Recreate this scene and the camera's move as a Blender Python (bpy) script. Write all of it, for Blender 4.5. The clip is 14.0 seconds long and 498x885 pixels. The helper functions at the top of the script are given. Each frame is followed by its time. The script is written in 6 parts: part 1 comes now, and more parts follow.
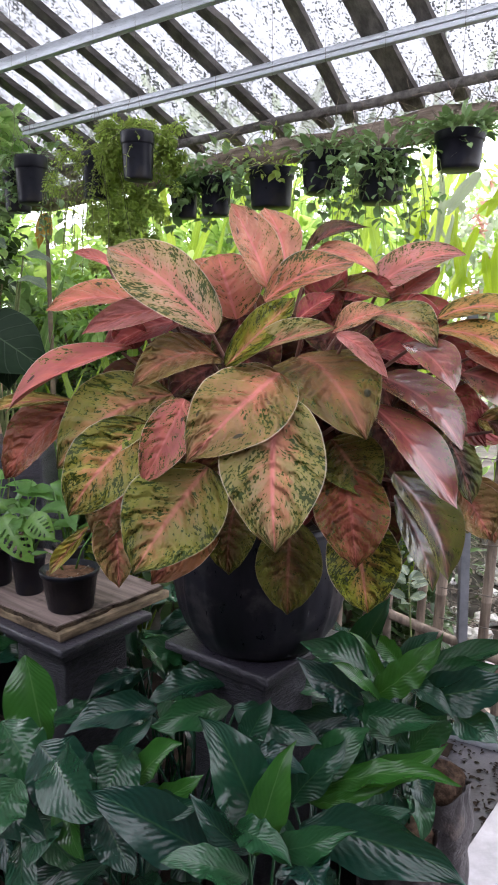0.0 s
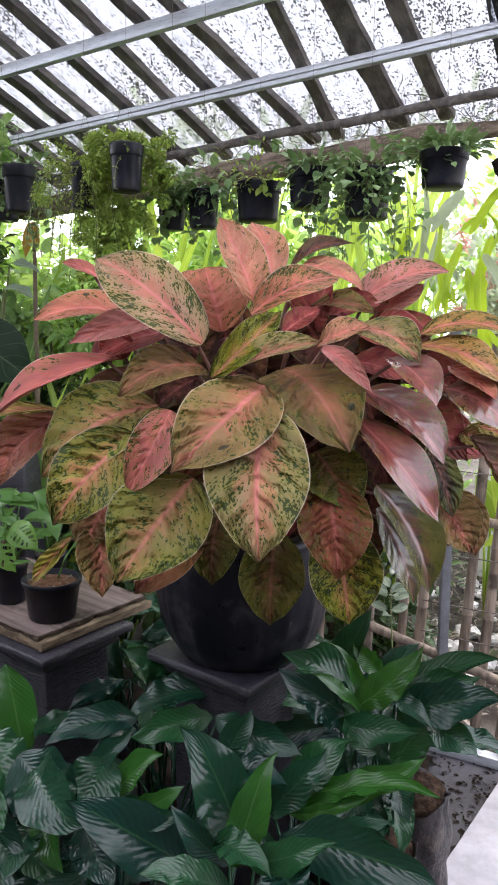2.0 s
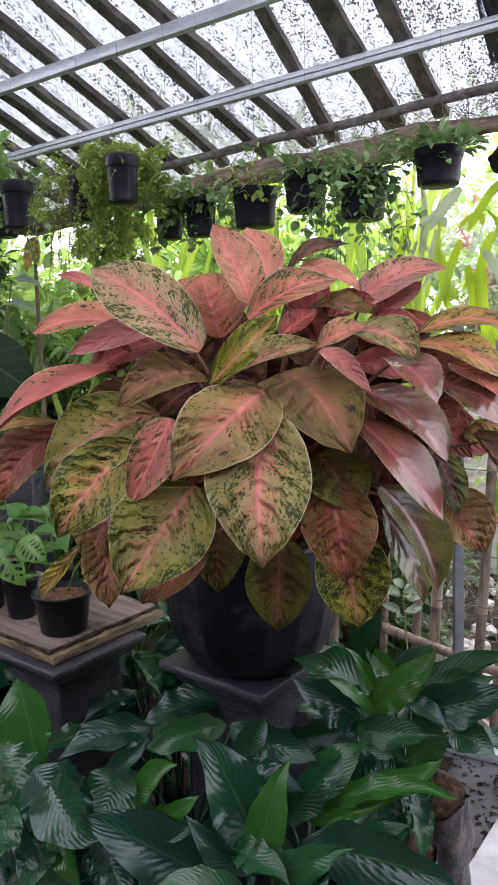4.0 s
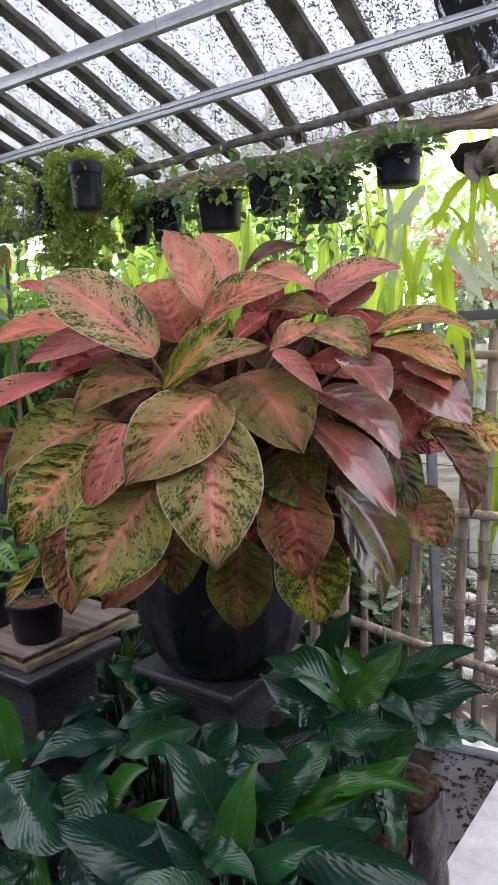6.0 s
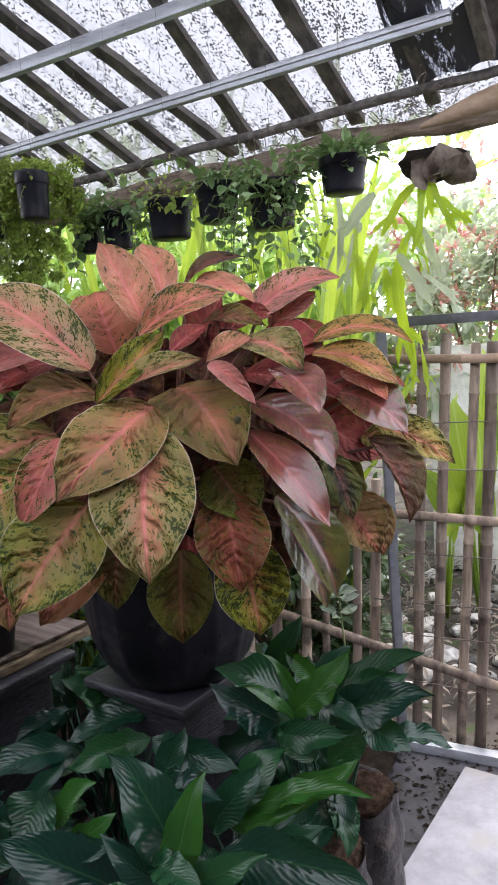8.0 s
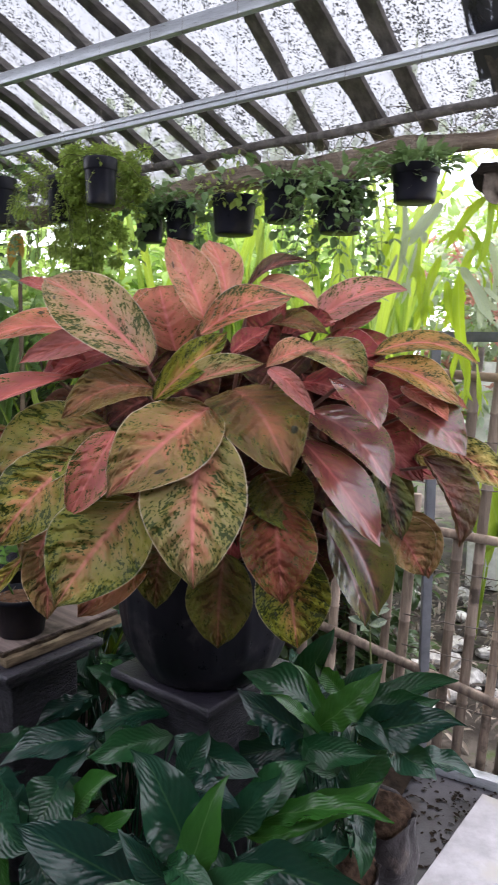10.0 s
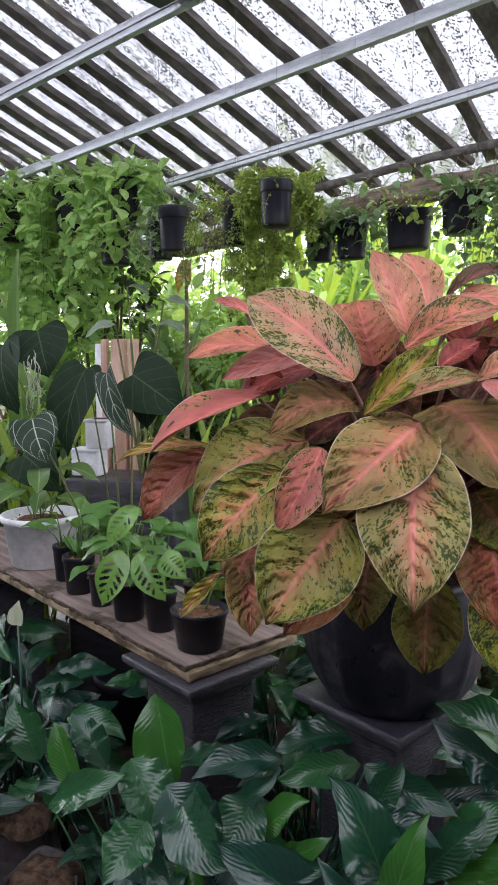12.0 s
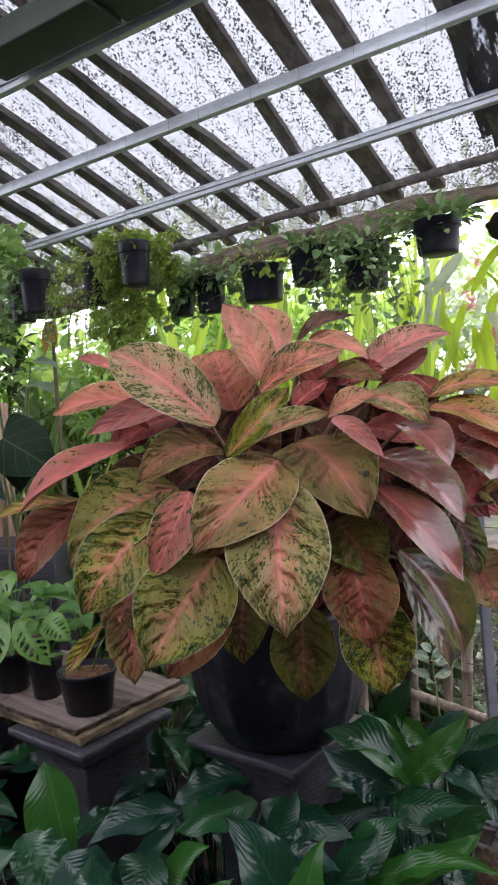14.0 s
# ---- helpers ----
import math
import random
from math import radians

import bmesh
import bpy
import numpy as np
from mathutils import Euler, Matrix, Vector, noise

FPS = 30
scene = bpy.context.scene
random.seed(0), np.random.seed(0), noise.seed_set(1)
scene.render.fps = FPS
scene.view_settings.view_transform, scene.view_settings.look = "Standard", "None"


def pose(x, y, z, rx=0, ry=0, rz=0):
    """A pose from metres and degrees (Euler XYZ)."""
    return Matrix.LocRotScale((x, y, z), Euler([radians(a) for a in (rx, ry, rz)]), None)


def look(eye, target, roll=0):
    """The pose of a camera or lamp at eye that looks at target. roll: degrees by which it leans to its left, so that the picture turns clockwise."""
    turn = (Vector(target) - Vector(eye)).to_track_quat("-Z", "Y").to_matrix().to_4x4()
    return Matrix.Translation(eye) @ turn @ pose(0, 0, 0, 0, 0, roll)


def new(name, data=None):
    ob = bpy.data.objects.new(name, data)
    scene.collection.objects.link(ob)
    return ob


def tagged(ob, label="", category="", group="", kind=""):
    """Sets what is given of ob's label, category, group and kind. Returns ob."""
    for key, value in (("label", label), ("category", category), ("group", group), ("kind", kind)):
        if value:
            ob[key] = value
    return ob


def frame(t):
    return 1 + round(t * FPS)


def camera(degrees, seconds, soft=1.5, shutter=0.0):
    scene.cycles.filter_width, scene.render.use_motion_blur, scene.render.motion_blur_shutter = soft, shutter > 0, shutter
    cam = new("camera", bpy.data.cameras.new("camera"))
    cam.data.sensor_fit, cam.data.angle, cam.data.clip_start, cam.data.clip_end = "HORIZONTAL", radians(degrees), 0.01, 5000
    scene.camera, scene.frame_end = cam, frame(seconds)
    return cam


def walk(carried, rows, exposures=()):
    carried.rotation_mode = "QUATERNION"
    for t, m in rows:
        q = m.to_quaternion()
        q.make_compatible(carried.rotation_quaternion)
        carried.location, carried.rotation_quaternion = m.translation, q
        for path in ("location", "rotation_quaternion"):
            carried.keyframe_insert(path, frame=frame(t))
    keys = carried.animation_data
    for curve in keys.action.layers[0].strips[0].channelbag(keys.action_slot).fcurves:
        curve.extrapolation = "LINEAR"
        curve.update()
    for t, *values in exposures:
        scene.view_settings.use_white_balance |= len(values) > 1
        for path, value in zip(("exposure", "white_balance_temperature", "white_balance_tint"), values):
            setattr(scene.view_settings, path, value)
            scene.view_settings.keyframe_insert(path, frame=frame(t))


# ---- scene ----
cam = camera(38.1, 14.0, soft=1.8, shutter=0.5)
PATH = [
    (0, (0.139, -0.012, 1.395), (0.026, 1.957, 1.063), 0.2),
    (0.5, (0.136, -0.016, 1.397), (0.045, 1.955, 1.07), 0.9),
    (1, (0.139, -0.017, 1.398), (0.051, 1.955, 1.071), 1.1),
    (1.5, (0.138, -0.019, 1.399), (0.071, 1.955, 1.082), 1.2),
    (2, (0.138, -0.023, 1.398), (0.069, 1.953, 1.096), 1.1),
    (2.5, (0.139, -0.019, 1.398), (0.041, 1.956, 1.1), 0.7),
    (3, (0.141, -0.018, 1.395), (0.036, 1.957, 1.099), 0.3),
    (3.5, (0.146, -0.017, 1.395), (0.043, 1.96, 1.108), -0.5),
    (6, (0.212, -0.025, 1.397), (0.142, 1.954, 1.115), -2.7),
    (6.5, (0.235, -0.022, 1.394), (0.163, 1.955, 1.097), -3.4),
    (7, (0.26, -0.023, 1.394), (0.181, 1.96, 1.146), -4.4),
    (7.5, (0.277, -0.026, 1.4), (0.25, 1.956, 1.133), -4.4),
    (10, (0.242, -0.004, 1.427), (0.151, 1.973, 1.138), 1.2),
    (10.5, (0.196, 0.008, 1.422), (-0.034, 1.976, 1.151), 3.0),
    (11, (0.166, 0.002, 1.428), (-0.24, 1.942, 1.162), 0.6),
    (11.5, (0.145, 0.003, 1.419), (-0.283, 1.941, 1.169), -0.7),
    (12, (0.12, 0.005, 1.414), (-0.34, 1.937, 1.18), -0.0),
    (12.5, (0.121, -0.003, 1.408), (-0.245, 1.948, 1.168), -0.2),
    (13, (0.136, -0.02, 1.408), (-0.139, 1.953, 1.231), -0.9),
    (13.5, (0.155, -0.034, 1.402), (-0.045, 1.95, 1.26), -3.0),
    (14, (0.157, -0.044, 1.404), (0.017, 1.949, 1.306), -3.9),
]
walk(cam, [(t, look(eye, target, roll)) for t, eye, target, roll in PATH], [(0.0, 0.16, 6300, 19), (3.5, 0.03, 6300, 19), (6.0, -0.06, 6300, 19), (7.5, -0.12, 6300, 19), (10.5, -0.08, 6300, 19), (12.0, 0.12, 6300, 19), (13.0, 0.04, 6300, 19), (14.0, -0.18, 6300, 19)])

# ---- light: a bright overcast sky ----
world = bpy.data.worlds.new("overcast_sky")
scene.world = world
world.use_nodes = True
wn = world.node_tree
sky = wn.nodes.new("ShaderNodeTexSky")
sky.sky_type, sky.sun_disc = "NISHITA", False
sky.sun_elevation, sky.sun_rotation = radians(58), radians(25)
sky.air_density, sky.dust_density, sky.ozone_density = 1.0, 4.0, 1.0
soften = wn.nodes.new("ShaderNodeMix")
soften.data_type = "RGBA"
soften.inputs[0].default_value = 0.75
soften.inputs[7].default_value = (9.5, 9.8, 10.0, 1)
wn.links.new(sky.outputs[0], soften.inputs[6])
wn.links.new(soften.outputs[2], wn.nodes["Background"].inputs[0])
wn.nodes["Background"].inputs[1].default_value = 0.43
sun = new("sun", bpy.data.lights.new("sun", "SUN"))
sun.data.energy, sun.data.angle, sun.data.color = 4.6, radians(25), (1.0, 0.97, 0.92)
sun.matrix_world = look((1.5, 4.0, 8.0), (0, 0.6, 0))


# ---- material kit ----
class Kit:
    """A node material with a Principled surface and short-hands for its nodes."""

    def __init__(self, name, rough=0.6, metal=0.0, spec=0.5):
        self.mat = bpy.data.materials.new(name)
        self.mat.use_nodes = True
        self.t = self.mat.node_tree
        self.bsdf = self.t.nodes["Principled BSDF"]
        self.out = self.t.nodes["Material Output"]
        self.set("Roughness", rough), self.set("Metallic", metal), self.set("Specular IOR Level", spec)

    def node(self, kind, **inputs):
        n = self.t.nodes.new(kind)
        for key, value in inputs.items():
            self.feed(n.inputs[int(key[1:])], value)
        return n

    def feed(self, socket, value):
        if isinstance(value, bpy.types.NodeSocket):
            self.t.links.new(value, socket)
        else:
            socket.default_value = value

    def set(self, name, value):
        self.feed(self.bsdf.inputs[name], value)

    def coords(self, kind="Object", scale=(1, 1, 1), turn=(0, 0, 0)):
        c = self.t.nodes.new("ShaderNodeTexCoord")
        m = self.node("ShaderNodeMapping", i0=c.outputs[kind])
        if any(turn):
            m.vector_type, scale = "TEXTURE", [1 / s for s in scale]
        m.inputs["Scale"].default_value = scale
        m.inputs["Rotation"].default_value = [radians(a) for a in turn]
        return m.outputs[0]

    def noise(self, vec, scale, detail=4.0, rough=0.6):
        n = self.t.nodes.new("ShaderNodeTexNoise")
        self.feed(n.inputs["Vector"], vec)
        n.inputs["Scale"].default_value, n.inputs["Detail"].default_value, n.inputs["Roughness"].default_value = scale, detail, rough
        return n.outputs[0]

    def ramp(self, fac, *stops):
        r = self.t.nodes.new("ShaderNodeValToRGB")
        e = r.color_ramp.elements
        while len(e) < len(stops):
            e.new(0.5)
        for el, (pos, col) in zip(e, stops):
            el.position = pos
            el.color = (*col, 1) if len(col) == 3 else col
        self.feed(r.inputs[0], fac)
        return r.outputs[0]

    def step(self, fac, lo, hi):
        m = self.t.nodes.new("ShaderNodeMapRange")
        m.interpolation_type = "SMOOTHSTEP"
        self.feed(m.inputs[0], fac), self.feed(m.inputs[1], lo), self.feed(m.inputs[2], hi)
        return m.outputs[0]

    def math(self, op, a, b=0.0):
        n = self.t.nodes.new("ShaderNodeMath")
        n.operation = op
        self.feed(n.inputs[0], a), self.feed(n.inputs[1], b)
        return n.outputs[0]

    def mix(self, fac, a, b, blend="MIX"):
        n = self.t.nodes.new("ShaderNodeMix")
        n.data_type, n.blend_type = "RGBA", blend
        self.feed(n.inputs[0], fac)
        for i, v in ((6, a), (7, b)):
            self.feed(n.inputs[i], v if isinstance(v, bpy.types.NodeSocket) else (*v, 1))
        return n.outputs[2]

    def bump(self, height, dist=0.002, strength=0.6):
        n = self.t.nodes.new("ShaderNodeBump")
        n.inputs["Strength"].default_value, n.inputs["Distance"].default_value = strength, dist
        self.feed(n.inputs["Height"], height)
        self.set("Normal", n.outputs[0])
        return n.outputs[0]

    def random(self):
        return self.t.nodes.new("ShaderNodeObjectInfo").outputs["Random"]

    def island(self):
        return self.t.nodes.new("ShaderNodeNewGeometry").outputs["Random Per Island"]

    def through_light(self, colour, amount, normal=None):
        """Lets part of the light pass, as a thin leaf does."""
        tr = self.node("ShaderNodeBsdfTranslucent", i0=colour)
        if normal:
            self.feed(tr.inputs[1], normal)
        mx = self.node("ShaderNodeMixShader", i0=amount, i1=self.bsdf.outputs[0], i2=tr.outputs[0])
        self.t.links.new(mx.outputs[0], self.out.inputs[0])


def surface(name, a, b, scale, rough=0.7, metal=0.0, spec=0.4, stretch=(1, 1, 1), fine=6.0, bump=0.002, stain=None, vary=0.0, strength=0.6, turn=0.0):
    """Two colours over coarse noise, fine grain over that, relief, optional stains and a change from piece to piece."""
    k = Kit(name, rough, metal, spec)
    v = k.coords("Object", stretch, (0, 0, turn))
    coarse, grain = k.noise(v, scale), k.noise(v, scale * fine, 6.0, 0.7)
    col = k.mix(k.step(coarse, 0.32, 0.68), a, b)
    col = k.mix(0.55, col, k.ramp(grain, (0.25, (0.45, 0.45, 0.45)), (0.75, (1.25, 1.25, 1.25))), "MULTIPLY")
    if stain:
        col = k.mix(k.step(k.noise(k.coords("Object"), scale * 0.7 + 3, 5.0), 0.54, 0.68), col, stain)
    if vary:
        col = k.mix(1.0, col, k.ramp(k.random(), (0.0, (1 - vary,) * 3), (1.0, (1 + vary,) * 3)), "MULTIPLY")
    k.set("Base Color", col)
    k.set("Roughness", k.ramp(grain, (0.2, (max(rough - 0.15, 0.05),) * 3), (0.8, (min(rough + 0.15, 1.0),) * 3)))
    k.bump(k.math("ADD", coarse, k.math("MULTIPLY", grain, 0.5)), bump, strength)
    return k.mat


def foliage(name, a, b, back, amount=0.35, rough=0.42, spec=0.5):
    """Small leaves: colour from leaf to leaf, a paler vein line and light that passes."""
    k = Kit(name, rough, 0.0, spec)
    r = k.island()
    grain = k.noise(k.coords("Object"), 60.0, 3.0)
    col = k.mix(r, a, b)
    col = k.mix(0.6, col, k.ramp(grain, (0.3, (0.6, 0.6, 0.6)), (0.7, (1.3, 1.3, 1.3))), "MULTIPLY")
    k.set("Base Color", col)
    nrm = k.bump(grain, 0.0015)
    k.through_light(k.mix(0.6, col, back), amount, nrm)
    return k.mat


M_PLASTIC = surface("black_plastic", (0.008, 0.008, 0.0125), (0.015, 0.0155, 0.024), 7.0, 0.36, spec=0.24, bump=0.0008, stain=(0.025, 0.023, 0.022))
M_BIGPOT = surface("dusty_black_plastic", (0.008, 0.0078, 0.012), (0.017, 0.016, 0.024), 9.0, 0.34, spec=0.3, stretch=(1, 1, 0.4), bump=0.0008, stain=(0.05, 0.045, 0.05))
M_CONCRETE = surface("dark_painted_concrete", (0.016, 0.0145, 0.021), (0.046, 0.041, 0.058), 11.0, 0.34, spec=0.6, stretch=(1, 1, 3.5), fine=7.0, bump=0.007, stain=(0.07, 0.067, 0.082), strength=1.0)
M_SHAFT = surface("combed_dark_concrete", (0.008, 0.0075, 0.012), (0.05, 0.046, 0.062), 34.0, 0.45, spec=0.4, stretch=(1, 1, 4.5), fine=3.0, bump=0.012, stain=(0.012, 0.011, 0.015), strength=1.0)
M_FLOOR = surface("littered_concrete_floor", (0.042, 0.04, 0.046), (0.095, 0.092, 0.104), 5.0, 0.4, fine=9.0, bump=0.004, stain=(0.035, 0.028, 0.022))
M_SOIL = surface("dark_soil", (0.012, 0.009, 0.007), (0.035, 0.025, 0.018), 16.0, 0.95, spec=0.1, bump=0.012, strength=1.0)
M_RAFTER = surface("weathered_rafter_wood", (0.11, 0.098, 0.09), (0.26, 0.235, 0.218), 5.0, 0.85, stretch=(6, 0.6, 6), bump=0.003, vary=0.3, turn=-26.0)
M_LOG = surface("rotten_log_bark", (0.15, 0.105, 0.075), (0.42, 0.33, 0.26), 8.0, 0.9, stretch=(0.5, 3, 3), turn=154.0, bump=0.012, stain=(0.035, 0.04, 0.02), strength=1.0)
M_METAL = surface("galvanised_steel", (0.5, 0.52, 0.57), (0.66, 0.69, 0.74), 4.0, 0.34, metal=0.3, fine=12.0, bump=0.0006, stretch=(0.6, 4, 4), turn=154.0)
# the plank's dark stain is part wear, part plant shadow put into the colour
M_BOARD = surface("old_plank", (0.15, 0.107, 0.094), (0.32, 0.24, 0.217), 5.0, 0.7, stretch=(0.5, 9, 9), turn=145.3, bump=0.002, stain=(0.05, 0.035, 0.025), vary=0.12)
M_BAMBOO = surface("dry_bamboo", (0.15, 0.11, 0.085), (0.34, 0.26, 0.2), 7.0, 0.6, stretch=(5, 5, 0.7), bump=0.0015, stain=(0.07, 0.052, 0.04), vary=0.35)
M_WHITE = surface("worn_white_slab", (0.43, 0.42, 0.45), (0.55, 0.54, 0.57), 3.0, 0.5, bump=0.001, stain=(0.5, 0.48, 0.46))
M_CLODS = surface("crumbly_brown_soil", (0.03, 0.018, 0.013), (0.12, 0.075, 0.05), 45.0, 0.95, spec=0.1, bump=0.012, strength=1.0)
M_POLY = surface("dusty_grow_bag", (0.018, 0.014, 0.016), (0.05, 0.04, 0.042), 8.0, 0.35, bump=0.012, stain=(0.13, 0.1, 0.085), strength=1.0)
M_WIRE = surface("rusty_wire", (0.12, 0.09, 0.075), (0.22, 0.19, 0.17), 30.0, 0.6, metal=0.5, bump=0.0003)
M_BLOCKER = surface("light_blocking_wall", (0.07, 0.068, 0.064), (0.1, 0.098, 0.092), 2.0, 0.85, bump=0.003)
M_EARTH = surface("garden_earth", (0.04, 0.034, 0.029), (0.12, 0.105, 0.09), 3.0, 0.95, spec=0.1, bump=0.02, stain=(0.06, 0.09, 0.03))

M_VINE = foliage("fresh_vine_leaf", (0.18, 0.34, 0.1), (0.5, 0.66, 0.26), (0.55, 0.8, 0.24), 0.5, 0.3, 0.8)
M_MOSSY = foliage("fine_fern_leaf", (0.24, 0.35, 0.065), (0.42, 0.53, 0.13), (0.55, 0.66, 0.16), 0.5)
M_HOYA = foliage("waxy_grey_green_leaf", (0.11, 0.21, 0.08), (0.28, 0.4, 0.18), (0.34, 0.5, 0.14), 0.28, 0.3)
M_GREYLEAF = foliage("grey_green_shrub_leaf", (0.28, 0.35, 0.24), (0.52, 0.58, 0.46), (0.6, 0.7, 0.45), 0.5, 0.4)
# whitened beyond bare cement so that the wall looks lit by the sun
M_PALECEMENT = surface("sunlit_pale_cement", (0.74, 0.73, 0.7), (0.84, 0.83, 0.8), 3.0, 0.85, bump=0.003, stain=(0.55, 0.53, 0.47))
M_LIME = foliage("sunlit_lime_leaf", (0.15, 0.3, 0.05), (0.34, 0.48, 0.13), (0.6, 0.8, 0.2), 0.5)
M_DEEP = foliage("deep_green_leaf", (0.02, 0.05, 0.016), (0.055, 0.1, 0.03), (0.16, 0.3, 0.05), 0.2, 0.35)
M_RED = foliage("reddish_shrub_leaf", (0.55, 0.2, 0.17), (0.66, 0.42, 0.36), (0.75, 0.4, 0.32), 0.4)
M_DRY = foliage("dry_straw_leaf", (0.05, 0.04, 0.034), (0.32, 0.27, 0.22), (0.2, 0.14, 0.08), 0.08, 0.85)


def roof_sheet_material():
    """Clear corrugated plastic, whitened by the sky, with fallen leaves and algae in streaks along its ribs."""
    k = Kit("dirty_clear_roof_sheet", 0.35, 0.0, 0.4)
    v = k.coords("Object", (1.0, 0.62, 1.0))
    big, mid, fine = k.noise(k.coords("Object"), 2.0, 4.0), k.noise(v, 62.0, 2.0, 0.6), k.noise(v, 140.0, 1.5, 0.5)
    valley = k.math("SINE", k.math("MULTIPLY", k.node("ShaderNodeSeparateXYZ", i0=k.coords("Object")).outputs[0], 82.7))
    dirt = k.math("ADD", k.math("ADD", k.math("MULTIPLY", mid, 0.3), k.math("MULTIPLY", fine, 0.7)), k.math("MULTIPLY", valley, 0.028))
    edge = k.math("SUBTRACT", 0.705, k.math("MULTIPLY", big, 0.33))
    mask = k.step(dirt, edge, k.math("ADD", edge, 0.035))
    film = k.mix(k.noise(v, 9.0, 4.0), (0.182, 0.195, 0.209), (0.288, 0.291, 0.295))
    clear = k.node("ShaderNodeBsdfTransparent", i0=film)
    haze = k.node("ShaderNodeBsdfTranslucent", i0=film)
    sheet = k.node("ShaderNodeMixShader", i0=0.45, i1=clear.outputs[0], i2=haze.outputs[0])
    k.set("Base Color", k.mix(mid, (0.035, 0.032, 0.028), (0.11, 0.104, 0.1)))
    both = k.node("ShaderNodeMixShader", i0=k.math("MULTIPLY", mask, 0.93), i1=sheet.outputs[0], i2=k.bsdf.outputs[0])
    k.t.links.new(both.outputs[0], k.out.inputs[0])
    return k.mat


def aglaonema_material(name, low, high, gloss=0.36, relief_by=1.0):
    """Variegated leaf: the object's colour is the ground, pink feathers out from the midrib along the side veins, yellow-green lies between them, dark green flecks run along them. The colour's alpha sets how many flecks."""
    k = Kit(name, 0.36, 0.0, gloss)
    info = k.t.nodes.new("ShaderNodeObjectInfo")
    uv = k.t.nodes.new("ShaderNodeTexCoord").outputs["UV"]
    sep = k.node("ShaderNodeSeparateXYZ", i0=uv)
    across = k.math("ABSOLUTE", k.math("SUBTRACT", sep.outputs[0], 0.5))
    along = sep.outputs[1]
    rnd = info.outputs["Random"]
    shift = k.node("ShaderNodeCombineXYZ", i0=k.math("MULTIPLY", rnd, 37.0), i1=k.math("MULTIPLY", rnd, 11.0), i2=0.0)
    place = k.node("ShaderNodeVectorMath", i0=uv, i1=shift.outputs[0]).outputs[0]
    # coordinates that run along the slanting side veins, apart on both halves
    half = k.math("MULTIPLY", k.math("GREATER_THAN", sep.outputs[0], 0.5), 9.0)
    along_vein = k.math("SUBTRACT", along, k.math("MULTIPLY", across, 0.5))
    slant = k.node("ShaderNodeCombineXYZ", i0=k.math("ADD", k.math("MULTIPLY", across, 9.0), half), i1=k.math("MULTIPLY", along_vein, 24.0), i2=k.math("MULTIPLY", rnd, 50.0))
    wander = k.t.nodes.new("ShaderNodeTexNoise")
    k.feed(wander.inputs["Vector"], place)
    wander.inputs["Scale"].default_value = 7.0
    sway = k.node("ShaderNodeVectorMath", i0=wander.outputs["Color"], i1=(1.8, 2.0, 0.0))
    sway.operation = "MULTIPLY"
    vein_at = k.node("ShaderNodeVectorMath", i0=slant.outputs[0], i1=sway.outputs[0]).outputs[0]

    def veined(sx, sy, detail=3.0, rough=0.6):
        m = k.node("ShaderNodeVectorMath", i0=vein_at, i1=(sx, sy, 1.0))
        m.operation = "MULTIPLY"
        return k.noise(m.outputs[0], 1.0, detail, rough)

    cloud = k.noise(place, 2.6, 3.0)
    ground = info.outputs["Color"]
    amount = info.outputs["Alpha"]
    hue = k.t.nodes.new("ShaderNodeSeparateColor")
    k.feed(hue.inputs[0], ground)
    bright = k.step(hue.outputs[0], 0.06, 0.3)
    green = k.step(k.math("DIVIDE", hue.outputs[1], k.math("ADD", hue.outputs[0], 0.001)), 0.4, 0.8)
    # ground with paler and ruddier clouds
    ruddy = k.mix(0.5, ground, (0.36, 0.12, 0.06))
    col = k.mix(k.math("MULTIPLY", k.step(k.noise(place, 3.4, 3.0, 0.65), 0.45, 0.7), 0.5), ground, ruddy)
    # yellow-green between the veins
    lime = k.math("MULTIPLY", k.step(k.math("ADD", k.math("ADD", k.math("MULTIPLY", veined(0.25, 0.3), 0.45), k.math("MULTIPLY", k.noise(place, 3.0, 3.0, 0.6), 0.55)), k.math("MULTIPLY", across, 0.55)), 0.5, 0.72), k.math("ADD", 0.06, k.math("MULTIPLY", green, 0.58)))
    col = k.mix(lime, col, k.mix(0.2, (0.115, 0.135, 0.016), ground))
    # pink feathers along the veins from the midrib
    reach = k.math("SUBTRACT", k.math("ADD", 0.225, k.math("MULTIPLY", k.math("SUBTRACT", veined(0.2, 0.55, 2.0), 0.5), 0.75)), across)
    reach = k.math("ADD", reach, k.math("MULTIPLY", k.math("SUBTRACT", cloud, 0.55), 0.5))
    feather = k.math("MULTIPLY", k.step(reach, -0.04, 0.2), k.math("ADD", 0.14, k.math("MULTIPLY", bright, 0.5)))
    col = k.mix(feather, col, k.mix(cloud, (0.4, 0.075, 0.06), (0.4, 0.148, 0.088)))
    # dark flecks with a green halo
    cluster = k.noise(place, 4.2, 3.0, 0.6)
    vein_wave = k.math("SINE", k.math("ADD", k.math("MULTIPLY", along_vein, 46.0), k.math("MULTIPLY", wander.outputs[0], 7.0)))
    fleck = k.math("ADD", k.math("ADD", k.math("MULTIPLY", veined(2.6, 2.6, 2.0, 0.5), 0.65), k.math("MULTIPLY", k.noise(place, 30.0, 2.0, 0.5), 0.35)), k.math("MULTIPLY", k.math("SUBTRACT", cluster, 0.5), 0.5))
    fleck = k.math("ADD", fleck, k.math("MULTIPLY", k.math("SUBTRACT", across, 0.25), 0.16))
